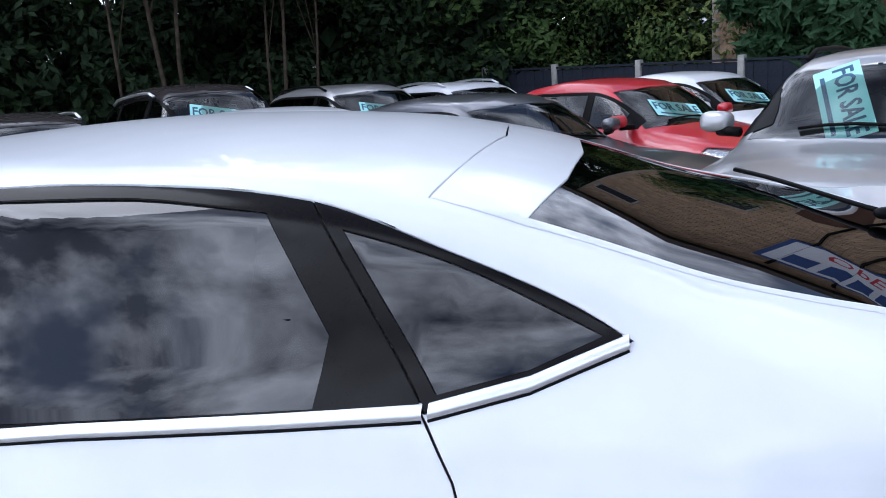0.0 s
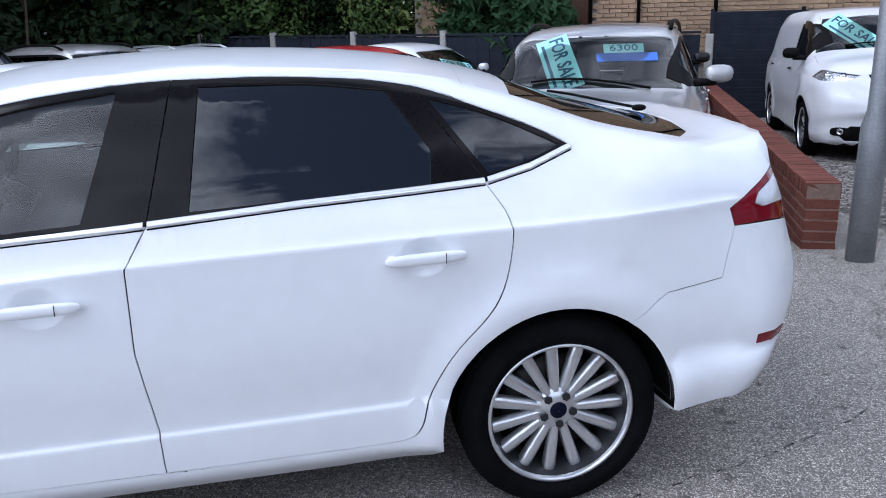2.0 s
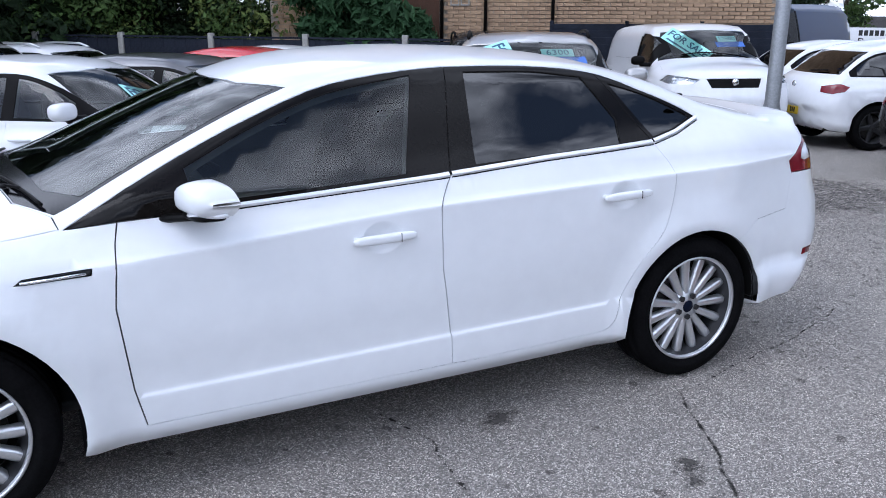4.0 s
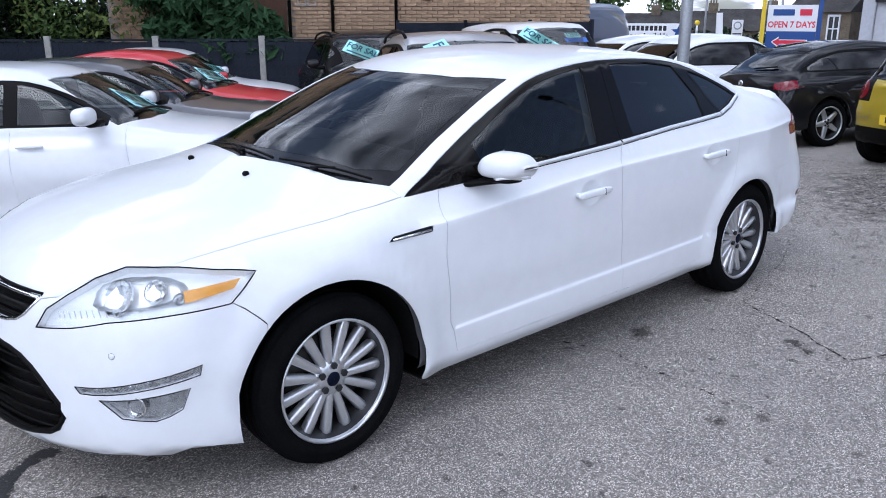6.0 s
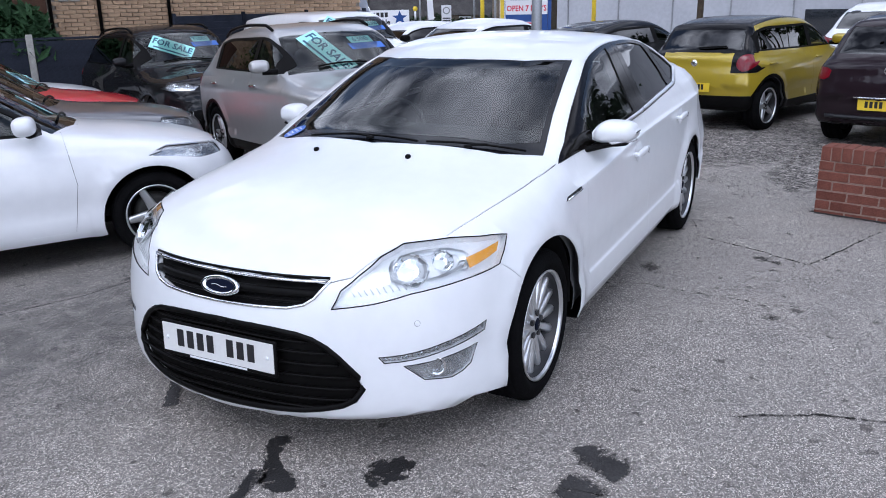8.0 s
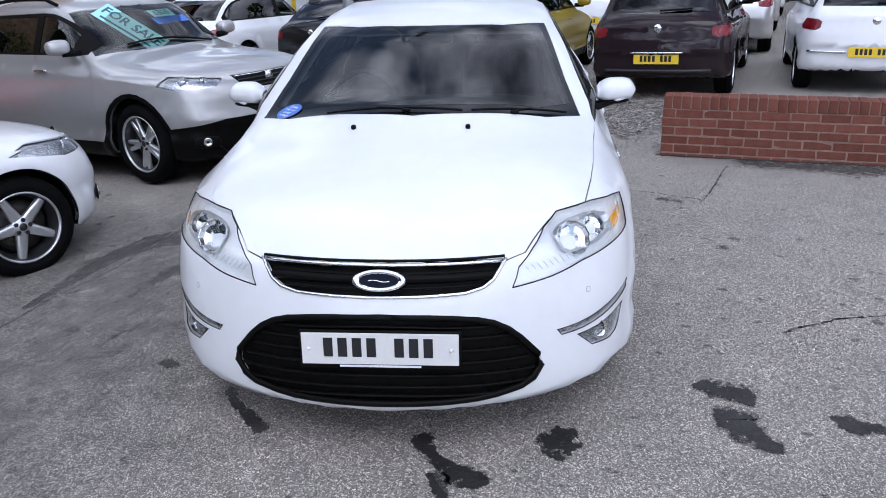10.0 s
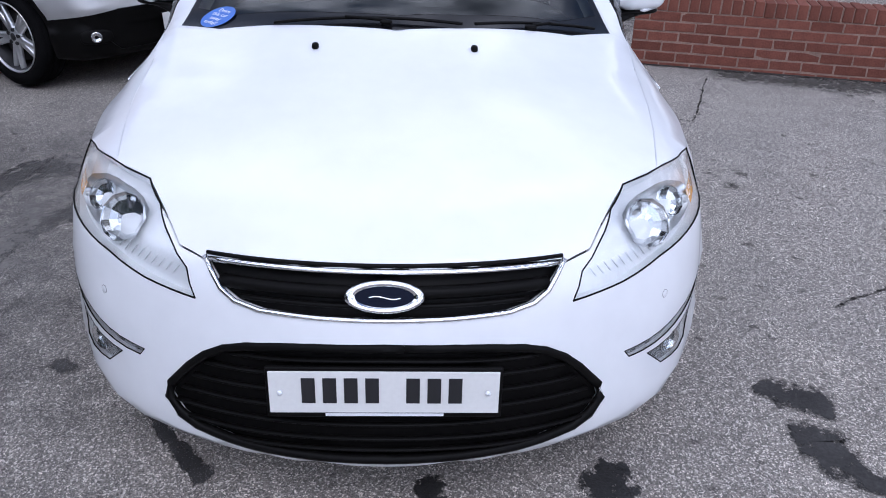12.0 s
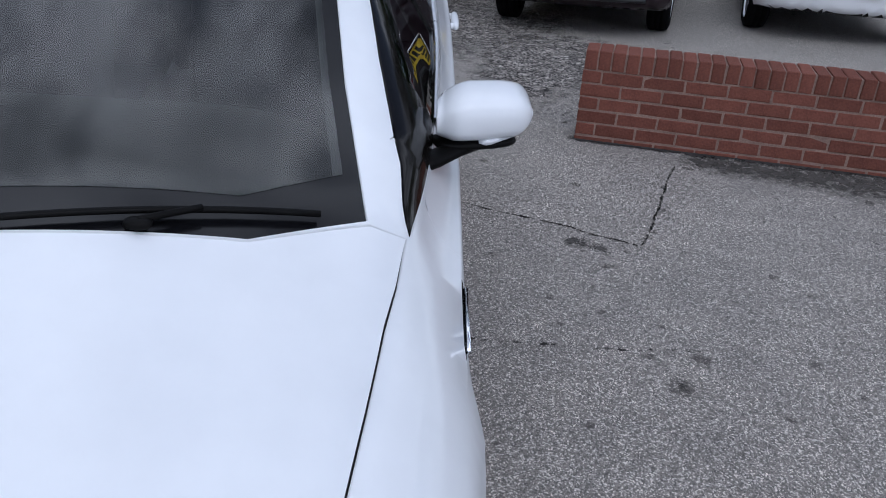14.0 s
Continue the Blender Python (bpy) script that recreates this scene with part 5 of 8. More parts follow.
def rough_ground():
    """Coarse broken stone where the asphalt has worn away; its rim is ragged."""
    m = ragged("rough_ground", (0.2, 0.2, 0.2), 0.95, 0.25, 0.60, 7.0)
    nt = m.node_tree
    b = nt.nodes["Principled BSDF"]
    co = nt.nodes.new("ShaderNodeTexCoord")
    cols = []
    for sc, lo, hi in ((62.0, (0.045, 0.043, 0.042), (0.47, 0.44, 0.41)), (24.0, (0.42, 0.41, 0.40), (1.15, 1.12, 1.08))):
        v = nt.nodes.new("ShaderNodeTexVoronoi")
        v.inputs["Scale"].default_value = sc
        nt.links.new(co.outputs["Object"], v.inputs["Vector"])
        sp = nt.nodes.new("ShaderNodeSeparateColor")
        nt.links.new(v.outputs["Color"], sp.inputs["Color"])
        r = nt.nodes.new("ShaderNodeValToRGB")
        r.color_ramp.elements[0].color, r.color_ramp.elements[1].color = (*lo, 1), (*hi, 1)
        r.color_ramp.elements[0].position, r.color_ramp.elements[1].position = 0.15, 0.98
        nt.links.new(sp.outputs["Red"], r.inputs["Fac"])
        cols.append(r.outputs["Color"])
    x = nt.nodes.new("ShaderNodeMixRGB")
    x.blend_type, x.inputs["Fac"].default_value = "MULTIPLY", 1.0
    nt.links.new(cols[0], x.inputs["Color1"])
    nt.links.new(cols[1], x.inputs["Color2"])
    nt.links.new(x.outputs["Color"], b.inputs["Base Color"])
    return m


M_ROUGH = rough_ground()


def stain(spine, width, material=None, seed=1, lift=0.003):
    """A flat ragged stain along a spine in plan, widths given at its points."""
    sp = dense(spine, 0.03 if max(width) < 0.3 else 0.08, False)
    ws = np.interp(np.linspace(0, 1, len(sp)), np.linspace(0, 1, len(width)), width)
    v, fade = [], []
    m = 2 * max(2, int(max(ws) * 1.7 / 0.1)) + 1
    for i, p in enumerate(sp):
        t = sp[min(i + 1, len(sp) - 1)] - sp[max(i - 1, 0)]
        t = t / (np.linalg.norm(t) + 1e-9)
        n = np.array((-t[1], t[0]))
        end = min(1.0, i * 0.03 / max(ws), (len(sp) - 1 - i) * 0.03 / max(ws))
        for side in np.linspace(1, -1, m):
            k = noise.noise(Vector((p[0] * 9 + seed * 7.3, p[1] * 9, math.copysign(3.1, side)))) if max(ws) < 0.3 else 0.0
            q = p + side * n * ws[i] * max(0.3, 2.0 + 0.7 * k)
            v.append((q[0], q[1], ground_at(q[0], q[1]) + lift))
            fade.append((1.0 - abs(side)) * end)
    o = rawpart("stain", v, [(m * i + c, m * i + c + 1, m * i + m + c + 1, m * i + m + c) for i in range(len(sp) - 1) for c in range(m - 1)], material or M_STAIN, ground)
    o.data.attributes.new("fade", "FLOAT", "POINT").data.foreach_set("value", fade)
    return o


def crack(pts, w=0.005, seed=1, material=None):
    sp = dense(pts, 0.05, False)
    sp = np.array([(p[0] + 0.022 * noise.noise(Vector((p[0] * 6, p[1] * 6, seed))), p[1] + 0.022 * noise.noise(Vector((p[0] * 6, p[1] * 6, seed + 9)))) for p in sp])
    o = stain([tuple(p) for p in sp], [w] * len(sp), material or M_CRACK, seed, 0.0035)
    o.name = "crack"
    return o


stain([(2.16, 0.47), (2.20, 0.55), (2.22, 0.66), (2.24, 0.73)], [0.03, 0.085, 0.095, 0.03], seed=1)
stain([(2.16, 0.08), (2.26, 0.12), (2.36, 0.17), (2.44, 0.26), (2.47, 0.40)], [0.05, 0.03, 0.025, 0.06, 0.02], seed=2)
stain([(2.40, 0.17), (2.62, 0.22), (2.80, 0.23)], [0.03, 0.022, 0.01], seed=12)
stain([(1.79, 1.13), (1.80, 1.22), (1.86, 1.33), (1.97, 1.36)], [0.025, 0.06, 0.055, 0.02], M_DAMP, 3)
stain([(1.92, 1.30), (2.04, 1.24), (2.16, 1.30), (2.28, 1.40)], [0.07, 0.075, 0.05, 0.015], M_DAMP, 4)
stain([(1.98, 1.60), (2.06, 1.68), (2.10, 1.82)], [0.03, 0.05, 0.02], M_DAMP, 5)
stain([(0.95, -2.24), (0.68, -2.18), (0.15, -2.12), (-0.19, -1.92), (-0.09, -1.49)], [0.02, 0.05, 0.08, 0.13, 0.05], M_DAMP, 6)
stain([(0.92, -1.70), (0.53, -1.58), (0.28, -1.35), (0.0, -1.3)], [0.04, 0.07, 0.08, 0.04], M_DAMP, 7)
stain([(0.86, -1.72), (0.98, -1.66)], [0.05, 0.06], M_DAMP, 27)
stain([(1.22, -1.82), (1.30, -1.70)], [0.03, 0.04], M_DAMP, 8)
stain([(1.33, -1.50), (1.39, -1.44)], [0.025, 0.03], M_DAMP, 9)
stain([(1.63, -1.12), (1.73, -1.03)], [0.03, 0.035], M_DAMP, 10)
stain([(1.87, -0.74), (2.05, -0.62), (2.21, -0.48)], [0.02, 0.022, 0.03], seed=11)
stain([(-0.95, 1.42), (-0.86, 1.56)], [0.05, 0.06], M_FAINT, 13)
stain([(0.05, 1.62), (0.16, 1.70)], [0.035, 0.05], M_FAINT, 14)
stain([(2.4, 0.95), (2.43, 0.98)], [0.02, 0.02], M_DAMP, 15)
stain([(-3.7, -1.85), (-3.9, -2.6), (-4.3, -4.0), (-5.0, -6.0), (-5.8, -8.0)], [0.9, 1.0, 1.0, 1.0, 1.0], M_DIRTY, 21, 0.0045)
stain([(5.2, -3.2), (3.9, -2.6), (2.8, -2.1), (1.6, -1.8), (0.4, -1.7), (-1.2, -1.65), (-2.6, -1.7)], [1.0, 1.1, 1.0, 0.85, 0.75, 0.7, 0.4], M_DIRTY, 22, 0.005)
stain([(-3.0, 0.55), (-3.9, 0.6), (-5.0, 0.7), (-6.5, 0.9), (-8.5, 1.2)], [0.45, 0.75, 0.95, 1.0, 1.0], M_ROUGH, 23, 0.0055)
stain([(-2.55, 1.35), (-3.2, 1.5), (-4.2, 1.8), (-5.6, 2.2)], [0.16, 0.32, 0.45, 0.45], M_ROUGH, 24, 0.0062)
stain([(-4.3, -0.9), (-5.0, -1.4), (-6.0, -2.2), (-7.2, -3.2)], [0.3, 0.7, 0.8, 0.8], M_ROUGH, 25, 0.0068)
stain([(-4.9, -1.9), (-5.8, -3.5), (-6.6, -5.2), (-7.6, -7.2)], [0.25, 0.6, 0.6, 0.5], M_ROUGH, 26, 0.0074)
crack([(-1.30, 0.95), (-1.05, 1.49), (-0.88, 1.76), (-1.3, 1.93), (-1.92, 2.18)], 0.009, 1)
crack([(-1.30, 1.02), (-2.3, 0.75), (-2.9, 0.5)], 0.010, 2, M_SPECK)
crack([(-0.02, 0.60), (-0.14, 0.96), (-0.10, 1.21), (-0.10, 1.50), (-0.10, 1.82)], 0.016, 4, M_SPECK)
stain([(-0.42, 0.80), (-0.50, 0.98)], [0.08, 0.09], M_FAINT, 31)
stain([(-0.84, 1.52), (-0.88, 1.64)], [0.05, 0.06], M_FAINT, 32)
crack([(1.30, 1.62), (1.12, 1.95), (1.0, 2.5), (0.95, 3.1)], 0.011, 5)
crack([(1.7, -2.5), (1.2, -2.22), (0.72, -2.12), (0.27, -1.95), (-0.4, -1.9)], 0.012, 6)

# a narrow dark strip and a wider faint one along the foot of the wall
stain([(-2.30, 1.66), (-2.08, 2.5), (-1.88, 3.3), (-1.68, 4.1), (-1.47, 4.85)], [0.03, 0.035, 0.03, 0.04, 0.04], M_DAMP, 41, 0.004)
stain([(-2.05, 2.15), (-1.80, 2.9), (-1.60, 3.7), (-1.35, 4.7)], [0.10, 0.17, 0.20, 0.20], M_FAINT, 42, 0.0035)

# loose stones on the rough ground by the opening
rs = np.random.RandomState(5)
bm = bmesh.new()
for _ in range(15000):
    x, y = -2.55 - 4.4 * rs.rand() ** 0.9, -2.6 + 4.8 * rs.rand()
    if x > -3.35 + 0.75 * min(1.0, max(0.0, (y - 0.6) / 0.5)) - 0.9 * max(0.0, -y - 0.2):
        continue
    r = 0.004 + 0.012 * rs.rand() ** 2.5
    c = Vector((x, y, ground_at(x, y) + r * 0.3))
    vs_ = [bm.verts.new(c + Vector((r * a * (0.8 + 0.4 * rs.rand()), r * b_ * (0.8 + 0.4 * rs.rand()), r * 0.7 * z_))) for a, b_, z_ in ((1, 0, 0), (0, 1, 0), (-1, 0, 0), (0, -1, 0), (0, 0, 1))]
    for k in range(4):
        bm.faces.new((vs_[k], vs_[(k + 1) % 4], vs_[4]))
M_STONE = mat("loose_stone", (0.25, 0.235, 0.215), 0.9, var=0.4, vscale=30, island=True)
tagged(part("gravel", bm, M_STONE, smooth=False), "loose grey gravel scattered on rough asphalt", "gravel", kind="stuff")

# ---------------------------------------------------------------- brick walls
M_BRICK = mat("red_brick", (0.165, 0.062, 0.044), 0.9, var=0.25, vscale=9, bump=0.5, bscale=90, island=True)
M_BUFF = mat("buff_brick", (0.42, 0.29, 0.185), 0.9, var=0.35, vscale=9, bump=0.5, bscale=90, island=True)
M_MORTAR = mat("mortar", (0.25, 0.172, 0.138), 0.95, var=0.3, vscale=15, bump=0.5, bscale=120)
M_MORTAR2 = mat("pale_mortar", (0.34, 0.30, 0.25), 0.95, var=0.3, vscale=15, bump=0.5, bscale=120)
for m_ in (M_BRICK, M_MORTAR):
    m_.node_tree.nodes["Principled BSDF"].inputs["Specular IOR Level"].default_value = 0.15


def brick_mesh(name, l, d_, h, material, seed=0):
    r = np.random.RandomState(seed)
    bm = bmesh.new()
    box_bm(bm, l, d_, h, None, 0.004, 1)
    for v in bm.verts:
        v.co += Vector((r.rand() - 0.5, r.rand() - 0.5, r.rand() - 0.5)) * 0.004
    me = bpy.data.meshes.new(name)
    bm.to_mesh(me)
    bm.free()
    me.materials.append(material)
    return me


def low_wall(name, p, q, z0, courses, label):
    """A low garden wall from p to q with a brick-on-edge coping; level courses from z0."""
    p, q = Vector((*p, 0)), Vector((*q, 0))
    L = (q - p).length
    ang = math.degrees(math.atan2(q.y - p.y, q.x - p.x))
    M = pose(p.x, p.y, z0, 0, 0, ang)
    root = tagged(new(name), label, "wall", kind="structure")
    root.matrix_basis = M
    bm = bmesh.new()
    top = courses * 0.075
    box_bm(bm, L - 0.008, 0.209, top + 0.10, pose(L / 2, 0, (top + 0.10) / 2))
    part("mortar_core", bm, M_MORTAR, root, smooth=False)
    full = [brick_mesh("brick", 0.215, 0.215, 0.065, M_BRICK, k) for k in range(4)]
    half = brick_mesh("brick", 0.1025, 0.215, 0.065, M_BRICK, 9)
    edge = [brick_mesh("coping_brick", 0.065, 0.222, 0.105, M_BRICK, 20 + k) for k in range(3)]
    r = np.random.RandomState(len(name))
    for c in range(courses):
        x = 0.0
        z = c * 0.075 + 0.0375
        if c % 2:
            o = new("brick", half)
            o.parent, o.matrix_basis = root, pose(0.051, 0, z)
            x = 0.1125
        while x + 0.215 < L + 0.01:
            o = new("brick", full[r.randint(4)])
            o.parent, o.matrix_basis = root, pose(x + 0.1075, (r.rand() - 0.5) * 0.004, z, 0, 0, (r.rand() - 0.5) * 0.6)
            x += 0.225
        if L - x > 0.03:
            o = new("brick", full[0])
            o.parent, o.matrix_basis = root, pose(x + (L - x) / 2, 0, z) @ Matrix.Diagonal(((L - x) / 0.215, 1, 1, 1))
    for k in range(int(L / 0.075)):
        o = new("coping_brick", edge[r.randint(3)])
        o.parent, o.matrix_basis = root, pose(0.0375 + k * 0.075, (r.rand() - 0.5) * 0.006, top + 0.055 + (r.rand() - 0.5) * 0.004, (r.rand() - 0.5) * 1.5, 0, (r.rand() - 0.5) * 1.2)
    return root


low_wall("wall_by_opening", (-2.40, 1.72), (-1.62, 4.75), -0.05, 6, "low red brick garden wall with brick-on-edge coping")
low_wall("wall_along_yard", (-4.12, -1.70), (-6.9, -8.7), -0.20, 6, "long low red brick wall with brick-on-edge coping")

# ---------------------------------------------------------------- fence
M_FENCE = mat("fence_paint", (0.022, 0.026, 0.038), 0.75, var=0.35, vscale=5, bump=0.3, bscale=60)
M_CONC = mat("concrete_post", (0.36, 0.35, 0.32), 0.9, var=0.3, vscale=9, bump=0.4, bscale=90)
F0, FD = Vector((-0.45, -14.34, 0)), Vector((-0.79, 0.613, 0))
fence = tagged(new("fence"), "dark painted timber fence between pale concrete posts", "fence")
fa = math.degrees(math.atan2(FD.y, FD.x))
for k in range(-6, 5):
    p = F0 + FD * 1.93 * k if k < 4 else Vector((-7.15, -9.05, 0))
    w = 1.83 if k < 3 else 2.55
    g0 = gz(p.x, p.y)
    top = 1.13 if k < 4 else 1.03
    bm = bmesh.new()
    box_bm(bm, 0.11, 0.10, top - g0 + 0.1, pose(p.x, p.y, (top + g0 - 0.1) / 2, 0, 0, fa), 0.012)
    part("post", bm, M_CONC, fence)
    if k == 4:
        break
    c = p + FD * (w / 2 + 0.05)
    bm = bmesh.new()
    box_bm(bm, w, 0.05, 0.035, pose(c.x, c.y, top - 0.075, 0, 0, fa))
    rail = part("capping_rail", bm, M_FENCE, fence, smooth=False)
    rs = np.random.RandomState(k + 40)
    bm = bmesh.new()
    box_bm(bm, 0.126, 0.016, top - 0.10 - g0)
    b0 = part("board", bm, M_FENCE, fence, smooth=False)
    for j in range(int(w / 0.12)):
        o = b0 if j == 0 else new("board", b0.data)
        o.parent, o.matrix_basis = fence, pose(c.x, c.y, (top - 0.12 + g0) / 2, 0, 0, fa) @ pose(0.075 - w / 2 + j * 0.12, 0.010 * (j % 2) + 0.004 * rs.rand(), 0)
    bm = bmesh.new()
    box_bm(bm, w, 0.04, 0.25, pose(c.x, c.y, g0 + 0.06, 0, 0, fa))
    part("gravel_board", bm, M_CONC, fence, smooth=False)

lap = tagged(new("lap_fence"), "dark overlapping horizontal board fence panels", "fence")
A, B = Vector((-7.79, -10.2, 0)), Vector((-11.6, -8.3, 0))
la = math.degrees(math.atan2(B.y - A.y, B.x - A.x))
n = 3
for k in range(n):
    c = A.lerp(B, (k + 0.5) / n)
    w = (B - A).length / n
    for j in range(14):
        bm = bmesh.new()
        box_bm(bm, w - 0.06, 0.018, 0.145, pose(c.x, c.y, -0.42 + 0.125 * j + 0.06, 0, 0, la) @ pose(0, 0, 0, 7, 0, 0))
        part("board", bm, M_FENCE, lap, smooth=False)
    for e in (0, 1):
        q = A.lerp(B, (k + e) / n)
        bm = bmesh.new()
        box_bm(bm, 0.06, 0.07, 1.86, pose(q.x, q.y, 0.46, 0, 0, la))
        part("stile", bm, M_FENCE, lap, smooth=False)

# ---------------------------------------------------------------- brick building behind the fence
bld = tagged(new("brick_building"), "buff brick building with brown door and drainpipes", "building")
W0, W1 = Vector((-11.75, -8.50, 0)), Vector((-3.2, -13.35, 0))
wa = math.degrees(math.atan2(W1.y - W0.y, W1.x - W0.x))
WL = (W1 - W0).length
WM = pose(W0.x, W0.y, -0.6, 0, 0, wa)
M_BROWN = mat("brown_door", (0.075, 0.038, 0.024), 0.6, var=0.3, vscale=4, bump=0.2, bscale=50)
M_ROOFT = mat("roof_tile", (0.10, 0.085, 0.075), 0.9, var=0.4, vscale=5, bump=0.5, bscale=30)
bm = bmesh.new()
box_bm(bm, WL, 3.6, 6.8, WM @ pose(WL / 2, -1.82, 3.4))
wallb = part("wall", bm, M_MORTAR2, bld, smooth=False)
bm = bmesh.new()
box_bm(bm, WL + 0.6, 4.2, 0.2, WM @ pose(WL / 2, -1.8, 6.9))
part("roof", bm, M_ROOFT, bld, smooth=False)
fullb = [brick_mesh("brick", 0.215, 0.05, 0.065, M_BUFF, 40 + k) for k in range(5)]
rs = np.random.RandomState(8)
extra_v, extra_f, singles = [], [], 0
DOOR = (6.45, 7.25)
for c in range(14, 90):
    x = 0.11 if c % 2 else 0.0
    while x + 0.215 < WL:
        if not (DOOR[0] - 0.12 < x + 0.1 < DOOR[1] + 0.12 and c < 40):
            mm = pose(x + 0.1075, 0.0 + rs.rand() * 0.006, c * 0.075 + 0.0375)
            if 20 <= c < 34 and x < 6.0 and singles < 300:
                o = new("brick", fullb[rs.randint(5)])
                o.parent, o.matrix_basis = wallb, WM @ mm
                singles += 1
            else:
                k = len(extra_v)
                W_ = WM @ mm
                for sx, sy, sz in ((-1, 1, -1), (1, 1, -1), (1, 1, 1), (-1, 1, 1), (-1, -1, -1), (1, -1, -1), (1, -1, 1), (-1, -1, 1)):
                    extra_v.append(W_ @ Vector((sx * 0.1075, sy * 0.025, sz * 0.0325)))
                extra_f += [(k, k + 1, k + 2, k + 3), (k + 3, k + 2, k + 6, k + 7), (k + 1, k + 5, k + 6, k + 2), (k + 4, k, k + 3, k + 7), (k + 4, k + 5, k + 1, k)]
        x += 0.225
tagged(rawpart("brickwork", extra_v, extra_f, M_BUFF, bld), kind="stuff")
bm = bmesh.new()
box_bm(bm, DOOR[1] - DOOR[0], 0.06, 2.4, WM @ pose(sum(DOOR) / 2, 0.02, 1.85))
part("door", bm, M_BROWN, bld, smooth=False)
for x in (DOOR[0] - 0.05, 5.55, 4.25):
    bm = bmesh.new()
    tube_bm(bm, [WM @ Vector((x, 0.09, 0.4)), WM @ Vector((x, 0.09, 6.6))], 0.034, 10)
    part("drainpipe", bm, M_BLACKTRIM, bld)
for x in (5.95, 6.15):
    bm = bmesh.new()
    for sx, sz, w, h in ((0, 0.06, 0.17, 0.025), (0, -0.06, 0.17, 0.025), (-0.075, 0, 0.025, 0.14), (0.075, 0, 0.025, 0.14)):
        box_bm(bm, w, 0.03, h, WM @ pose(x, 0.04, 2.33) @ pose(sx, 0, sz))
    part("air_vent", bm, M_CONC, bld, smooth=False)
bm = bmesh.new()
box_bm(bm, 0.55, 0.05, 0.5, WM @ pose(5.98, 0.03, 2.75))
part("window", bm, M_GLOSSBLACK, bld, smooth=False)
bm = bmesh.new()
box_bm(bm, 0.15, 0.05, 0.10, WM @ pose(3.6, 0.03, 2.42))
part("grating", bm, M_BROWN, bld, smooth=False)

for x, z, w, h in ((9.1, 5.9, 1.1, 0.45), (8.2, 3.6, 1.0, 0.7)):
    bm = bmesh.new()
    box_bm(bm, w, 0.06, h, WM @ pose(x, 0.035, z), 0.01)
    wn_ = part("window", bm, M_CONC, bld, "pale framed upper window", smooth=False)
    bm = bmesh.new()
    box_bm(bm, w - 0.12, 0.02, h - 0.12, WM @ pose(x, 0.06, z))
    part("pane", bm, M_GLOSSBLACK, wn_, smooth=False)
M_WSIGN, M_WBLUE, M_WRED = mat("sign_board", (0.72, 0.73, 0.75), 0.5, var=0.05, vscale=3), mat("board_blue", (0.012, 0.05, 0.2), 0.5, var=0.08, vscale=3), mat("board_red", (0.5, 0.02, 0.04), 0.5, var=0.08, vscale=3)
wsign = tagged(new("wall_sign"), "white sign with red words high on a brick wall", "sign")
bm = bmesh.new()
box_bm(bm, 4.6, 0.08, 1.55, WM @ pose(4.4, 0.07, 5.55), 0.01)
part("board", bm, M_WBLUE, wsign, "blue edged board", smooth=False)
bm = bmesh.new()
box_bm(bm, 4.4, 0.01, 1.35, WM @ pose(4.4, 0.118, 5.55))
part("board_face", bm, M_WSIGN, wsign, smooth=False)
for k in range(8):
    bm = bmesh.new()
    box_bm(bm, 0.36, 0.012, 0.52, WM @ pose(6.2 - 0.48 * k, 0.129, 5.86))
    part("logo_block", bm, M_WBLUE, wsign, smooth=False)
text_mesh("OPEN 7 DAYS", 0.62, M_WRED, wsign, WM @ pose(4.2, 0.126, 5.15) @ pose(0, 0, 0, 90, 0, 180), depth=0.004)

# ---------------------------------------------------------------- lamp posts
M_GALV = mat("galvanised_steel", (0.30, 0.31, 0.32), 0.5, 0.6, var=0.2, vscale=6, bump=0.1, bscale=80)


def lamp_post(x, y, h, arm, heading, label="grey galvanised steel lamp post standing by the yard"):
    root = tagged(new("lamp_post"), label, "lamp post")
    g = gz(x, y)
    bm = bmesh.new()
    tube_bm(bm, [(x, y, g), (x, y, g + 0.85), (x, y, g + 0.95), (x, y, g + h)], 0.055, 20, [1.55, 1.5, 1.05, 0.75])
    part("column", bm, M_GALV, root)
    bm = bmesh.new()
    box_bm(bm, 0.10, 0.02, 0.42, pose(x, y, g + 0.45, 0, 0, heading) @ pose(0, 0.082, 0), 0.004)
    part("access_door", bm, M_GALV, root)
    dx, dy = math.cos(radians(heading)), math.sin(radians(heading))
    bm = bmesh.new()
    tube_bm(bm, [(x, y, g + h - 0.05), (x + dx * arm * 0.5, y + dy * arm * 0.5, g + h + 0.12), (x + dx * arm, y + dy * arm, g + h + 0.2)], 0.03, 10)
    part("arm", bm, M_GALV, root)
    bm = bmesh.new()
    blob(bm, 0.28, 0.12, 0.05, pose(x + dx * (arm + 0.2), y + dy * (arm + 0.2), g + h + 0.2, 0, -6, heading), 3, 2.5)
    part("lantern", bm, M_DARKALLOY, root)


lamp_post(-4.15, -1.32, 6.5, 0.7, 155)
lamp_post(4.3, 11.5, 10.2, 0.35, 200, "tall grey steel street lamp across the yard")
lamp_post(-12.9, 7.5, 9.8, 0.5, -20, "tall grey steel street lamp by the side row")

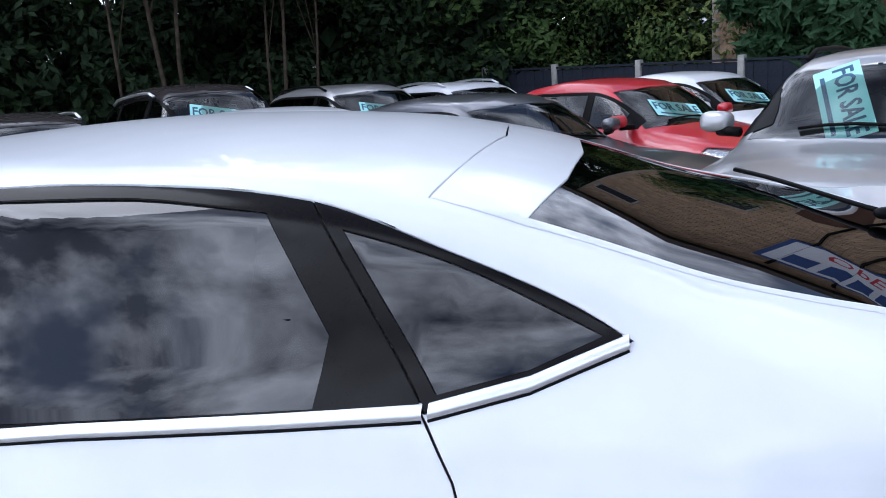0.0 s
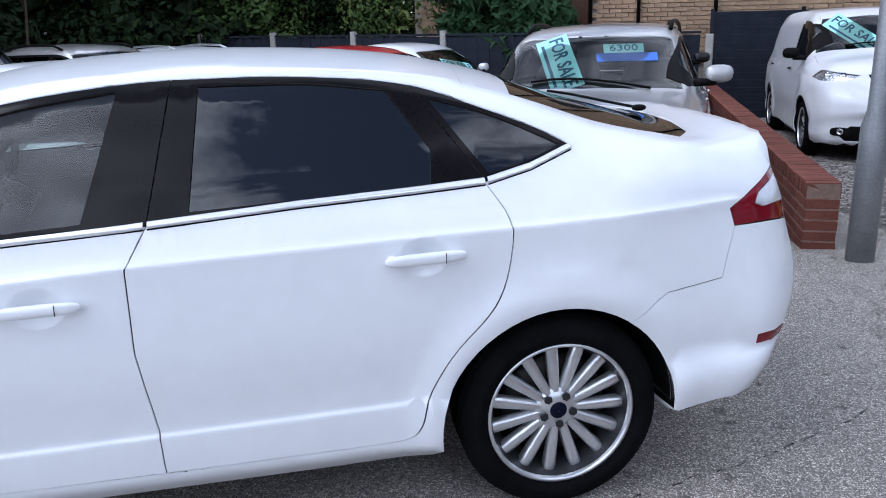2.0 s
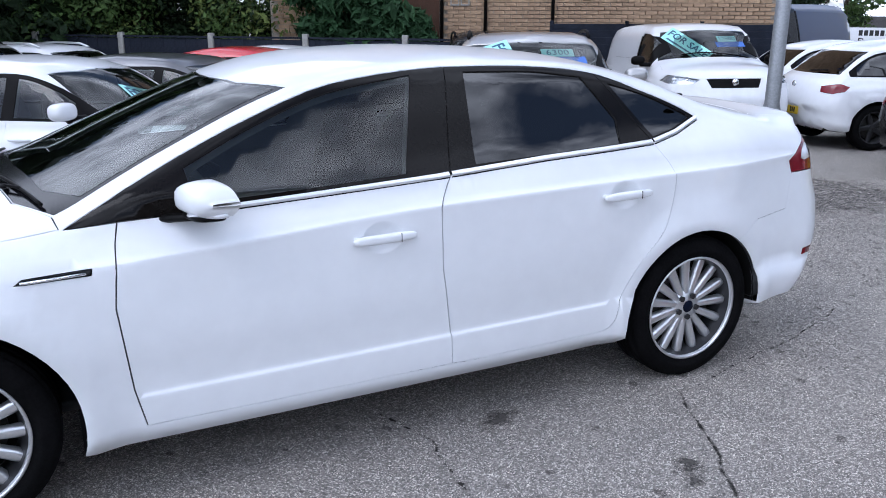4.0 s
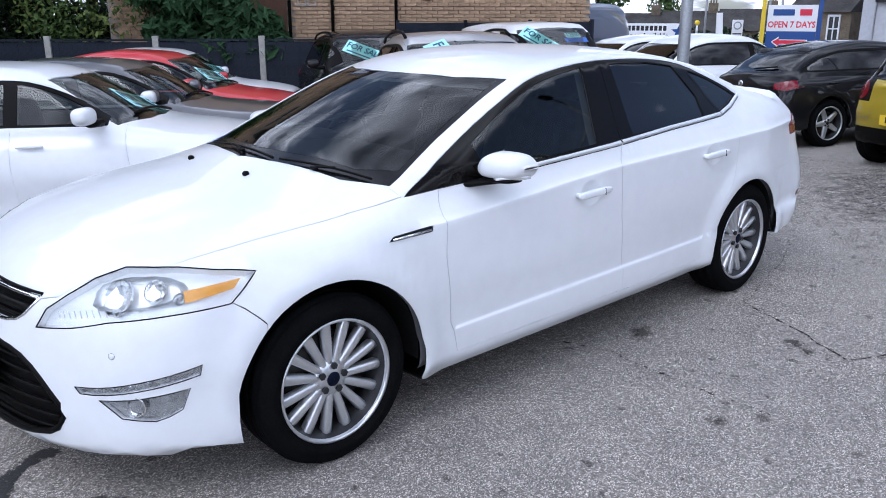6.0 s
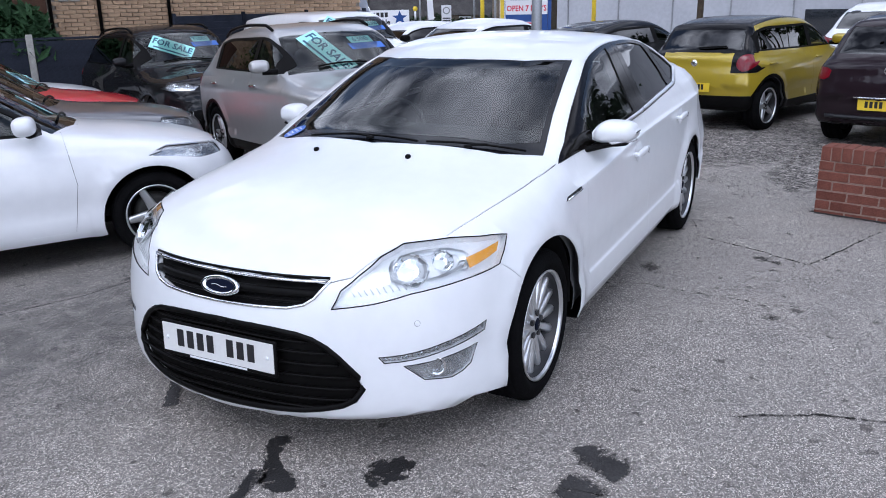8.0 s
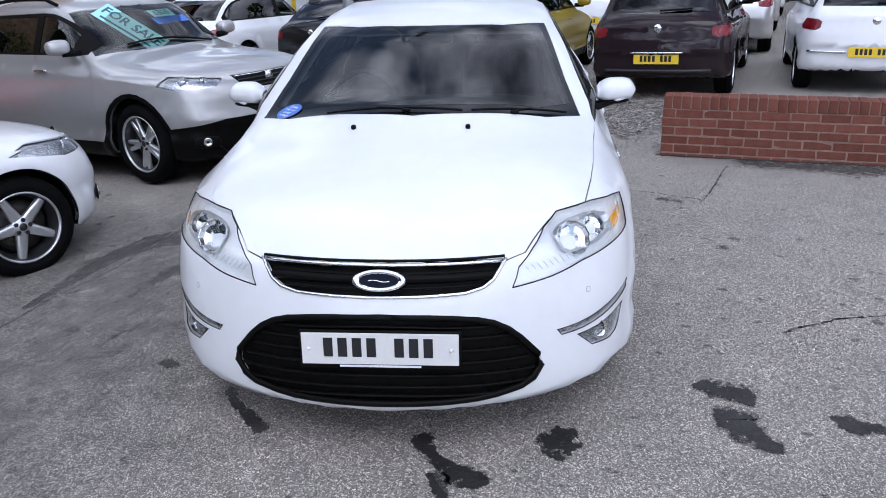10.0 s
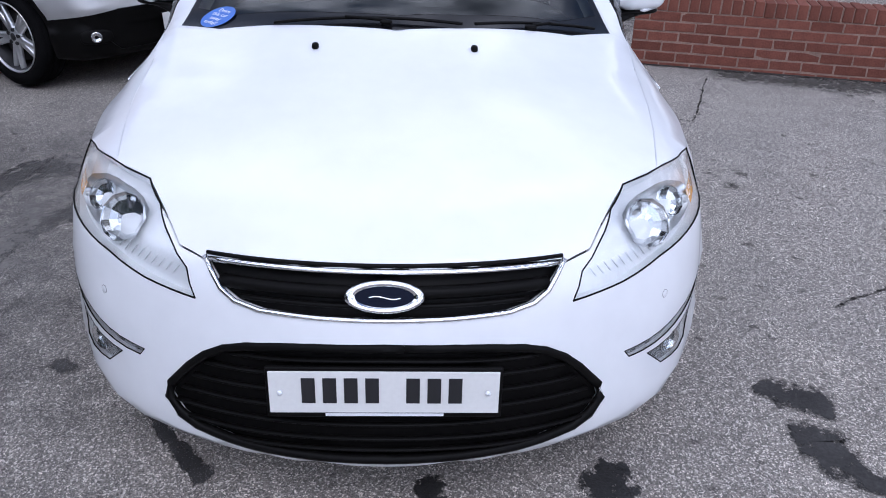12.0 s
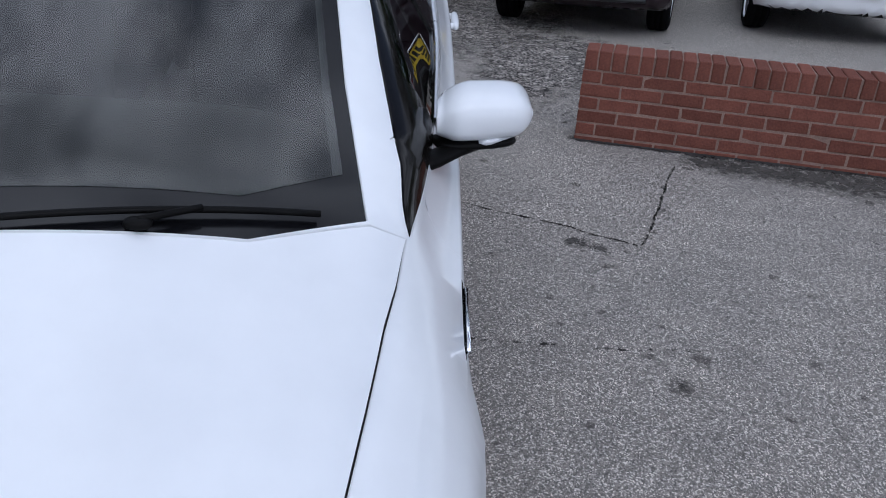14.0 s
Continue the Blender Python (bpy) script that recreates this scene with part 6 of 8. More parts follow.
# ---------------------------------------------------------------- the other cars
def car_spec(L, W, H, wb, rw, hood, belt, wsb, wst, rr, tail, deck=None, boxy=0.0, nose=0.0, rear_lean=0.10):
    """Curves for a plain car. wsb, wst: foot and head of the windscreen; rr: end of the roof; tail: foot of the rear glass."""
    f, t, hw = L / 2, -L / 2, W / 2
    sc = belt / 1.0
    deck = deck or belt + 0.03
    fx = (wb / 2 + (L - wb) / 2 * 0.0)
    return dict(
        xf=f - 0.62, xr=t + 0.62, z0=0.62, wz=rw, wheels=[(wb / 2 + 0.02, rw + 0.055), (-wb / 2 + 0.02, rw + 0.05)], flare=0.018,
        width=[(t - 0.05, hw * (0.84 + 0.08 * boxy)), (t + 0.4, hw * 0.95), (-wb / 2, hw * 0.965), (0, hw * 0.975), (wb / 2, hw * 0.965), (f - 0.45, hw * 0.92), (f, hw * (0.74 + 0.1 * boxy))],
        flank=[(0.05, -0.12), (0.2, -0.035), (0.3, -0.004), (0.36, 0.006), (0.41, 0.002), (0.425, -0.008), (0.60, 0.010), (0.86, -0.006), (0.893, -0.008), (0.907, -0.02), (1.0, -0.065), (1.3, -0.20)],
        shoulder=[(t, 0.93 * sc), (0, 0.90 * sc), (f, 0.80 * sc)], sh0=0.90,
        deck=[(t - 0.1, deck), (t + 0.3, deck), (0, belt + 0.02), (wsb - 0.2, hood + 0.05), (wsb + 0.15, hood), (f - 0.5, hood - 0.07 + nose), (f - 0.15, hood - 0.17 + nose), (f + 0.1, hood - 0.33)],
        crown=0.07, kt=0.13, ke=0.13, kj=0.055, kj_nose=0.14, kj_tail=0.06,
        front=[(0.14, f - 0.16), (0.24, f - 0.03), (0.34, f), (0.5, f), (hood - 0.25, f - 0.03), (hood - 0.08, f - 0.12), (hood + 0.1, f - 0.35)], bowf=0.34 - 0.12 * boxy, bowf4=0.1,
        rear=[(0.18, t + 0.14), (0.32, t + 0.02), (0.5, t), (0.68, t + 0.02), (belt - 0.1, t + 0.06), (belt + 0.1, t + 0.08), (H, t + rear_lean + 0.05)], bowr=0.18 - 0.08 * boxy, bowr4=0.08,
        sill=[(t, 0.28), (t + 0.6, 0.22), (f - 0.6, 0.19), (f, 0.19)],
        cabw=[(t - 0.1, hw * (0.74 + 0.12 * boxy)), (t + 0.5, hw * (0.84 + 0.05 * boxy)), (0, hw * 0.90), (wsb - 0.2, hw * 0.885), (wsb + 0.2, hw * 0.82)], tumble=0.42 - 0.26 * boxy, rcrown=0.07, kr=0.09, xmid=(wst + rr) / 2, bows=0.3, bowb=0.14,
        roof=[(tail - 0.5, belt - 0.55), (tail, belt + 0.02), (rr, H - 0.07), (rr * 0.55 + wst * 0.45, H), (wst - 0.22, H - 0.035), (wst, H - 0.095), (wsb, hood + 0.005), (wsb + 0.4, hood - 0.19)], belt0=belt,
        dims=dict(L=L, W=W, H=H, wb=wb, rw=rw, hood=hood, belt=belt, wsb=wsb, wst=wst, rr=rr, tail=tail),
    )


def sale_card(m, local, w=0.62, h=0.26, words="FOR SALE", extra=True, s=1.0):
    """A pale turquoise card behind a windscreen, in the xy plane of local."""
    root = tagged(new("sale_card"), "pale turquoise sale card with dark letters behind a windscreen", "sign", "sale cards")
    root.matrix_basis = m @ local
    bm = bmesh.new()
    box_bm(bm, w, h, 0.003)
    part("card", bm, M_CARD, root, smooth=False)
    text_mesh(words, h * 0.62, M_CARDINK, root, pose(0, h * 0.10, 0.003), sx=w / (h * 2.85), bold=0.02)
    if extra:
        bm = bmesh.new()
        box_bm(bm, w * 0.8, h * 0.10, 0.001, pose(0, -h * 0.33, 0.0022))
        part("small_print", bm, M_CARDINK, root, smooth=False)
    return root


def price_card(m, local, words, w=0.30):
    root = tagged(new("price_card"), "price card with dark figures behind a windscreen", "sign", "price cards")
    root.matrix_basis = m @ local
    bm = bmesh.new()
    box_bm(bm, w, 0.11, 0.003)
    part("card", bm, M_CARD, root, smooth=False)
    text_mesh(words, 0.11, M_CARDINK, root, pose(0, 0, 0.003))
    bm = bmesh.new()
    box_bm(bm, w * 1.5, 0.10, 0.003, pose(0.02, -0.11, -0.001))
    part("blue_band", bm, M_BLUEDISC, root, smooth=False)
    return root


PAINTS = {}


def car(label, category, spec, col, m, metal=0.0, rails=False, rail_mat=None, card=None, price=None, plate_rear=True, spokes=10, twin=False, cladding=False, dark_roof=False, rear_lamp="side",
        dark_frame=False, privacy=True, grid=0.085, split=-0.02, lamp_h=0.12, van=False, wheel_mat=None, doors=2, group="cars on the forecourt", chrome=False, name="car", third=None, trim=None, glass_end=0.30):
    S = Shell(spec)
    D = spec["dims"]
    L, W, H, wb, rw, hood, belt, wsb, wst, rr, tail = (D[k] for k in ("L", "W", "H", "wb", "rw", "hood", "belt", "wsb", "wst", "rr", "tail"))
    hw, f, t = W / 2, L / 2, -L / 2
    if col not in PAINTS:
        PAINTS[col] = paint("paint_%d" % len(PAINTS), col, metal, 0.35 if not metal else 0.3)
    P = PAINTS[col]
    root = tagged(new(name), label, category, group)
    root.matrix_basis = m
    roofz = lambda x: float(S.c["roof"](x))
    top = lambda x: max(belt + 0.03, roofz(x) - 0.105)
    xa, xb = wsb - 0.28, max(tail + 0.22, t + glass_end)
    xs = np.linspace(xb, xa, 24)
    dlo = [(x, belt + 0.035 - 0.03 * (x - xb) / (xa - xb)) for x in (xa, 0.3, 0, -0.5, xb)] + [(x, min(top(x), H - 0.13)) for x in xs]
    bp = split * L
    def cut(x0, x1):
        q = np.linspace(x0, x1, 14)
        lo = [(x1, belt + 0.055 - 0.03 * (x1 - xb) / (xa - xb)), (x0, belt + 0.055 - 0.03 * (x0 - xb) / (xa - xb))]
        hi = [(x, max(min(top(x), H - 0.13) - 0.03, belt + 0.062)) for x in q]
        return lo + hi
    dd = lambda p: dense(p, 0.05)
    regs = [("arch", "side", dd(arc(wb / 2 + 0.02, rw - 0.005, rw + 0.055, -40, 220, 30))), ("arch", "side", dd(arc(-wb / 2 + 0.02, rw - 0.005, rw + 0.05, -40, 220, 30)))]
    if not van:
        regs += [("window_front", "side", dd(cut(bp + 0.05, xa - 0.16)))]
        if third:
            regs += [("window_rear", "side", dd(cut(third + 0.04, bp - 0.05))), ("window_quarter", "side", dd(cut(xb + 0.05, third - 0.04)))]
        else:
            regs += [("window_rear", "side", dd(cut(xb + 0.10, bp - 0.05)))]
        regs += [("window_surround", "side", dd(dlo))]
    else:
        regs += [("window_front", "side", dd(cut(bp + 0.05, xa - 0.16))), ("window_surround", "side", dd([(xa, belt), (bp - 0.02, belt + 0.02)] + [(x, min(top(x), H - 0.2)) for x in np.linspace(bp - 0.02, xa, 12)]))]
    glf = xy2([(wsb - 0.02, 0), (wsb - 0.06, hw * 0.4), (wsb - 0.22, hw * 0.80), (wst - 0.06, hw * 0.66), (wst + 0.03, hw * 0.35), (wst + 0.05, 0)])
    regs += [("windscreen", "top", dd(glf))]
    zb, zt = belt + 0.06, H - 0.15
    bw = hw * (0.70 + 0.08 * D.get("boxy", 0))
    if not van:
        regs += [("rear_screen", "rear", dd([(-bw, zb), (bw, zb), (bw * 0.9, zt), (-bw * 0.9, zt)]))]
    lz = hood - 0.16
    regs += [("headlamp", "front", dd([(hw * 0.48, lz - lamp_h * 0.25), (hw * 0.93, lz + lamp_h * 0.30), (hw * 0.965, lz - lamp_h * 0.2), (hw * 0.88, lz - lamp_h * 0.75), (hw * 0.60, lz - lamp_h * 0.75)])),
             ("grille", "front", dd([(-hw * 0.40, lz - 0.02), (hw * 0.40, lz - 0.02), (hw * 0.34, lz - 0.14), (-hw * 0.34, lz - 0.14)])),
             ("lower_grille", "front", dd([(-hw * 0.56, 0.42), (hw * 0.56, 0.42), (hw * 0.68, 0.32), (hw * 0.6, 0.25), (-hw * 0.6, 0.25), (-hw * 0.68, 0.32)]))]
    if rear_lamp == "tall":
        regs += [("tail_lamp", "rear", dd([(hw * 0.82, belt - 0.12), (hw * 1.0, belt - 0.12), (hw * 0.93, H - 0.35), (hw * 0.80, H - 0.35)]))]
    elif rear_lamp == "square":
        regs += [("tail_lamp", "rear", dense([(hw * 0.69, belt - 0.085), (hw * 0.97, belt - 0.075), (hw * 0.985, belt - 0.20), (hw * 0.72, belt - 0.21)], 0.02, True, 1))]
    elif rear_lamp == "round":
        regs += [("tail_lamp", "rear", dd([(hw * 0.79 + hw * 0.12 * math.cos(a), belt - 0.09 + 0.10 * math.sin(a)) for a in np.linspace(0, 2 * math.pi, 28, False)]))]
    else:
        regs += [("tail_lamp", "rear", dense([(hw * 0.66, belt - 0.095), (hw * 0.98, belt - 0.035), (hw * 1.0, belt - 0.13), (hw * 0.86, belt - 0.185), (hw * 0.68, belt - 0.165)], 0.02))]
    if dark_frame:
        regs += [("rear_frame", "rear", dd([(-hw, belt + 0.03), (hw, belt + 0.03), (hw, H + 0.1), (-hw, H + 0.1)])),
                 ("rear_frame", "rear", dd([(hw * 0.60, belt - 0.21), (hw * 1.05, belt - 0.21), (hw * 1.05, belt + 0.05), (hw * 0.60, belt + 0.05)])),
                 ("rear_pillar", "side", dd([(t - 0.1, belt + 0.02), (xb + 0.05, belt + 0.02), (xb + 0.10, H + 0.1), (t - 0.1, H + 0.1)]))]
    if cladding:
        regs += [("cladding", "side", dd([(t - 0.1, 0.1), (f + 0.1, 0.1), (f + 0.1, 0.34), (wb / 2 + rw + 0.16, 0.40)] + arc(wb / 2 + 0.02, rw, rw + 0.092, 10, 170, 12) + [(wb / 2 - rw - 0.12, 0.34), (-wb / 2 + rw + 0.16, 0.34)] + arc(-wb / 2 + 0.02, rw, rw + 0.088, 10, 170, 12) + [(-wb / 2 - rw - 0.14, 0.40), (t - 0.1, 0.44)])),
                 ("cladding", "front", dd([(-hw, 0.1), (hw, 0.1), (hw, 0.47), (hw * 0.6, 0.53), (-hw * 0.6, 0.53), (-hw, 0.47)])), ("cladding", "rear", dd([(-hw, 0.1), (hw, 0.1), (hw, 0.46), (-hw, 0.46)]))]
    fg = xa + 0.10
    regs += [("door_front", "side", dd([(fg, 0.27), (fg + 0.06, 0.6), (fg + 0.02, belt), (bp, belt + 0.1), (bp - 0.01, 0.7), (bp + 0.02, 0.27)]))]
    if doors > 1:
        rg = -wb / 2 + rw + 0.02
        regs += [("door_rear", "side", dd([(bp + 0.02, 0.27), (bp - 0.01, 0.7), (bp, belt + 0.1), (rg - 0.32, belt + 0.1), (rg - 0.25, 0.72), (rg - 0.02, 0.5), (rg + 0.05, 0.27)]))]
    regs += [("bonnet", "top", dd(xy2([(wsb + 0.0, 0), (wsb - 0.04, hw * 0.4), (wsb - 0.20, hw * 0.82), (wsb + 0.2, hw * 0.83), (f - 0.55, hw * 0.78), (f - 0.3, hw * 0.55), (f - 0.16, hw * 0.3), (f - 0.12, 0)]))),
             ("roof", "top", dd(xy2([(wst + 0.06, 0), (wst - 0.05, hw * 0.68), (rr, hw * 0.68), (rr - 0.05, 0)])))]
    reg, p3, nr = skin(S, regs, grid=grid)
    made = {}
    glass_m = {"window_front": M_SIDEGLASS, "window_rear": M_PRIVACY if privacy else M_SIDEGLASS, "window_quarter": M_PRIVACY if privacy else M_SIDEGLASS, "windscreen": M_SCREEN, "rear_screen": M_PRIVACY if privacy else M_SIDEGLASS}
    looks = {"window_surround": M_BLACKTRIM, "grille": M_BLACKTRIM, "lower_grille": M_BLACKTRIM, "cladding": M_BLACKTRIM, "underside": M_BLACKTRIM, "rear_frame": M_GLOSSBLACK, "rear_pillar": M_GLOSSBLACK, "roof": M_GLOSSBLACK if dark_roof else P}
    for k, tri in reg.items():
        if k == "arch":
            continue
        mid = k in ("windscreen", "rear_screen", "bonnet", "roof", "rest", "grille", "lower_grille", "cladding", "underside", "rear_frame")
        for mi in ((False,) if mid else (False, True)):
            nm = {"rest": "body", "window_front": "door_window", "window_rear": "door_window", "window_quarter": "quarter_window"}.get(k, k)
            if k in glass_m:
                o = panel(nm, tri, p3, nr, glass_m[k], root, lift=-0.005, gap=0, depth=0, both=mid, mirror=mi)
                if o:
                    o.visible_shadow = False
            elif k == "headlamp":
                o = panel(nm, tri, p3, nr, M_LENS, root, lift=0, gap=0.001, depth=0, mirror=mi)
                if o:
                    panel("reflector_bowl", tri, p3, nr, M_LAMPDARK, o, lift=-0.02, gap=0.004, depth=0, mirror=mi)
                    panel("lamp_rim", tri, p3, nr, M_DARKALLOY, o, lift=-0.03, gap=-0.004, depth=0, mirror=mi)
            elif k == "tail_lamp":
                o = panel(nm, tri, p3, nr, M_RED, root, lift=0.004, gap=0.001, mirror=mi)
            else:
                o = panel(nm, tri, p3, nr, looks.get(k, P), root, lift=-0.012 if "grille" in k else 0, both=mid, mirror=mi, depth=0.012 if k != "underside" else 0)
            made[k, mi] = o
    solid = np.concatenate([q for k, q in reg.items() if k not in ("arch", "underside") and k not in glass_m])
    panel("inner_shell", solid, p3, nr, M_LINING, root, lift=-0.04, gap=0, depth=0, both=True)
    for x in (wb / 2 + 0.02, -wb / 2 + 0.02):
        for s in (1, -1):
            bm = bmesh.new()
            rows = []
            for k in range(15):
                a = radians(0 + 180 * k / 14)
                rows.append([bm.verts.new((x + (rw + 0.05) * math.cos(a), s * y, rw - 0.005 + (rw + 0.05) * math.sin(a))) for y in (hw - 0.38, hw - 0.09)])
            for i in range(14):
                bm.faces.new((rows[i][0], rows[i + 1][0], rows[i + 1][1], rows[i][1]))
            bm.faces.new([r[0] for r in rows])
            part("wheel_arch_liner", bm, M_SHELL, root)
            wheel(root, rw, rw * 0.70, 0.20, spokes, pose(x, s * (hw - 0.135), rw, 0, 13 * s + 30 * x, 0 if s > 0 else 180), twin=twin, finish=wheel_mat)
    for s in (1, -1):
        bm = bmesh.new()
        mx_ = xa - 0.05
        blob(bm, 0.07, 0.10, 0.065, pose(mx_ - 0.05, s * (hw + 0.06), belt + 0.09, 0, -5, 8 * s), 3.4, 2.8, 20, 10)
        mo = part("door_mirror", bm, P if not van else M_BLACKTRIM, root)
        bm = bmesh.new()
        tube_bm(bm, [(mx_ + 0.02, s * (hw * 0.88), belt + 0.03), (mx_ - 0.03, s * (hw + 0.04), belt + 0.035)], 0.03, 8)
        part("mirror_arm", bm, M_BLACKTRIM, mo)
        for hx in ((bp + 0.14,) + (() if doors < 2 else (-wb / 2 + rw * 0.2,))):
            p = on_surface(S, "side", [(hx, belt - 0.12)])[0]
            bm = bmesh.new()
            blob(bm, 0.10, 0.014, 0.014, frame_at(p * (1, s, 1), (0, s, 0)) @ pose(0, 0, 0.022), 3.2, 2.6, 16, 8)
            part("door_handle", bm, M_BLACKTRIM if van else P if not chrome else M_CHROME, root)
        if rails:
            q = on_surface(S, "top", [(x, hw * 0.62) for x in np.linspace(wst - 0.25, rr + 0.05, 10)], 0.045)
            q[0, 2] -= 0.04
            q[-1, 2] -= 0.04
            bm = bmesh.new()
            tube_bm(bm, [tuple(v * (1, s, 1)) for v in q], 0.017, 8)
            part("roof_rail", bm, rail_mat or M_BLACKTRIM, root)
    for s in (1, -1):
        hl = made.get(("headlamp", s < 0))
        if hl:
            for fy, r in ((0.80, 0.045), (0.66, 0.036)):
                p = on_surface(S, "front", [(hw * fy, lz - lamp_h * 0.25)], -0.012)[0]
                bm = bmesh.new()
                lathe_bm(bm, [(r, 0.0), (r * 0.8, -0.008), (r * 0.4, -0.010), (r * 0.36, 0.004), (0.001, 0.006)], 14, frame_at(p * (1, s, 1), (0.9, s * 0.3, 0.1)) @ pose(0, 0, 0, 90, 0, 0))
                part("lamp_bowl", bm, M_CHROME, hl, smooth=False)
        p = on_surface(S, "front", [(hw * (0.76 if cladding else 0.66), 0.36)], 0.004)[0]
        n = S.grad(p[None])[0]
        fm = frame_at(p * (1, s, 1), n * (1, s, 1))
        bm = bmesh.new()
        blob(bm, 0.105, 0.048, 0.008, fm, 3.0, 3.0, 20, 8)
        fr_ = part("fog_lamp", bm, M_BLACKTRIM, root, "fog lamp in a black recess")
        bm = bmesh.new()
        lathe_bm(bm, [(0.036, 0.0), (0.034, 0.006), (0.026, 0.002), (0.001, -0.002)], 18, fm @ pose(0, 0, 0.008, 90, 0, 0))
        part("fog_glass", bm, M_CHROME, fr_)
    gr = made.get(("grille", False))
    if gr and not van:
        for k in range(4):
            w2 = hw * (0.375 - 0.012 * k)
            bm = bmesh.new()
            tube_bm(bm, on_surface(S, "front", [(-w2 + 2 * w2 * j / 10, lz - 0.035 - 0.030 * k) for j in range(11)], 0.000), 0.005, 6)
            part("grille_bar", bm, M_CHROME if k == 0 else M_DARKALLOY, gr)
    if trim == "bumper":
        for s in (1, -1):
            bm = bmesh.new()
            tube_bm(bm, on_surface(S, "rear", [(s * (hw * 0.34 + hw * 0.5 * k / 8), 0.50) for k in range(9)], 0.008), 0.016, 8)
            part("chrome_bar", bm, M_CHROME, root, "chrome bumper bar")
    if trim == "plate":
        bm = bmesh.new()
        tube_bm(bm, on_surface(S, "rear", [(-0.30 + 0.6 * k / 8, 0.575) for k in range(9)], 0.008), 0.010, 8)
        part("chrome_bar", bm, M_CHROME, root, "chrome strip above the plate")
        bm = bmesh.new()
        tube_bm(bm, on_surface(S, "rear", [(-hw * 0.72 + 1.44 * hw * k / 12, 0.36) for k in range(13)], 0.004), 0.022, 8)
        part("bumper_moulding", bm, M_DARKALLOY, root)
    # plates, wiper, cabin
    if plate_rear:
        p = on_surface(S, "rear", [(0, 0.50 if not cladding else 0.56)])[0]
        number_plate(root, pose(p[0] - 0.012, 0, p[2], 90, 0, -90), M_YPLATE)
    p = on_surface(S, "front", [(0, 0.40)])[0]
    number_plate(root, pose(p[0] + 0.012, 0, p[2], 90, 0, 90), M_PLATE)
    if not van:
        q = on_surface(S, "rear", [(0.0 - 0.36 * k / 6, belt + 0.075 + 0.02 * k / 6) for k in range(7)], 0.015)
        bm = bmesh.new()
        tube_bm(bm, q, 0.011, 6)
        part("rear_wiper", bm, M_BLACKTRIM, root)
    q = on_surface(S, "top", [(wsb - 0.09 - 0.08 * k / 6, 0.55 * hw - 1.0 * hw * k / 6) for k in range(7)], 0.012)
    bm = bmesh.new()
    tube_bm(bm, q, 0.010, 6)
    part("wiper", bm, M_BLACKTRIM, root)
    bm = bmesh.new()
    blob(bm, 0.28, hw * 0.76, 0.12, pose(wsb - 0.42, 0, belt - 0.08, 0, 6, 0), 5, 3, 20, 10)
    part("dashboard", bm, M_DASH, root)
    for x in (wsb - 1.25, wsb - 2.05)[: 1 if van else 2]:
        for y in (hw * 0.42, -hw * 0.42):
            bm = bmesh.new()
            blob(bm, 0.085, 0.24, 0.33, pose(x, y, belt - 0.12, 0, -14, 0), 4, 3.2, 16, 10)
            st = part("backrest", bm, M_SEAT, root)
            bm = bmesh.new()
            blob(bm, 0.05, 0.12, 0.08, pose(x - 0.10, y, belt + 0.27, 0, -10, 0), 3.2, 3, 14, 8)
            part("headrest", bm, M_SEAT, st)
    bm = bmesh.new()
    box_bm(bm, L * 0.7, W * 0.75, 0.03, pose(-0.1, 0, 0.33))
    part("cabin_floor", bm, M_DASH, root)
    # emblem shapes front and rear
    for vw, z in (("rear", belt - 0.10), ("front", lz - 0.07)):
        p = on_surface(S, vw, [(0, z)], 0.004)[0]
        bm = bmesh.new()
        lathe_bm(bm, [(0.045, 0.0), (0.042, 0.006), (0.001, 0.007)], 20, frame_at(p, (1 if vw == "front" else -1, 0, 0)) @ pose(0, 0, 0, 90, 0, 0))
        part("emblem", bm, M_CHROME, root)
    def on_screen(a, y, turn):
        """A pose just inside the windscreen: a from foot (0) to head (1)."""
        x = wsb + (wst - wsb) * a
        p = on_surface(S, "top", [(x, y)])[0]
        n = S.grad(p[None])[0]
        return frame_at(p - n * 0.016, n) @ pose(0, 0, 0, 0, 0, turn)
    if card:
        sale_card(m, on_screen(*card[:3]), *card[3:])
    if price:
        price_card(m, on_screen(price[0], price[1], 0), price[2])
    bm = bmesh.new()
    lathe_bm(bm, [(0.055, 0.0), (0.001, 0.001)], 20, on_screen(0.14, -hw * 0.62, 0) @ pose(0, 0, 0.010, 90, 0, 0))
    part("windscreen_sticker", bm, M_BLUEDISC, root)
    return root


def at(x, y, heading, dz=0.0):
    """A pose on the ground: heading in plan, leaning with the slope under the wheels."""
    c, s = math.cos(radians(heading)), math.sin(radians(heading))
    zs = [gz(x + c * a - s * b, y + s * a + c * b) for a, b in ((1.25, 0), (-1.25, 0), (0, 0.75), (0, -0.75))]
    pitch, roll = math.degrees(math.atan2(zs[0] - zs[1], 2.5)), math.degrees(math.atan2(zs[2] - zs[3], 1.5))
    return pose(x, y, (zs[0] + zs[1]) / 2 + dz, roll, -pitch, heading)


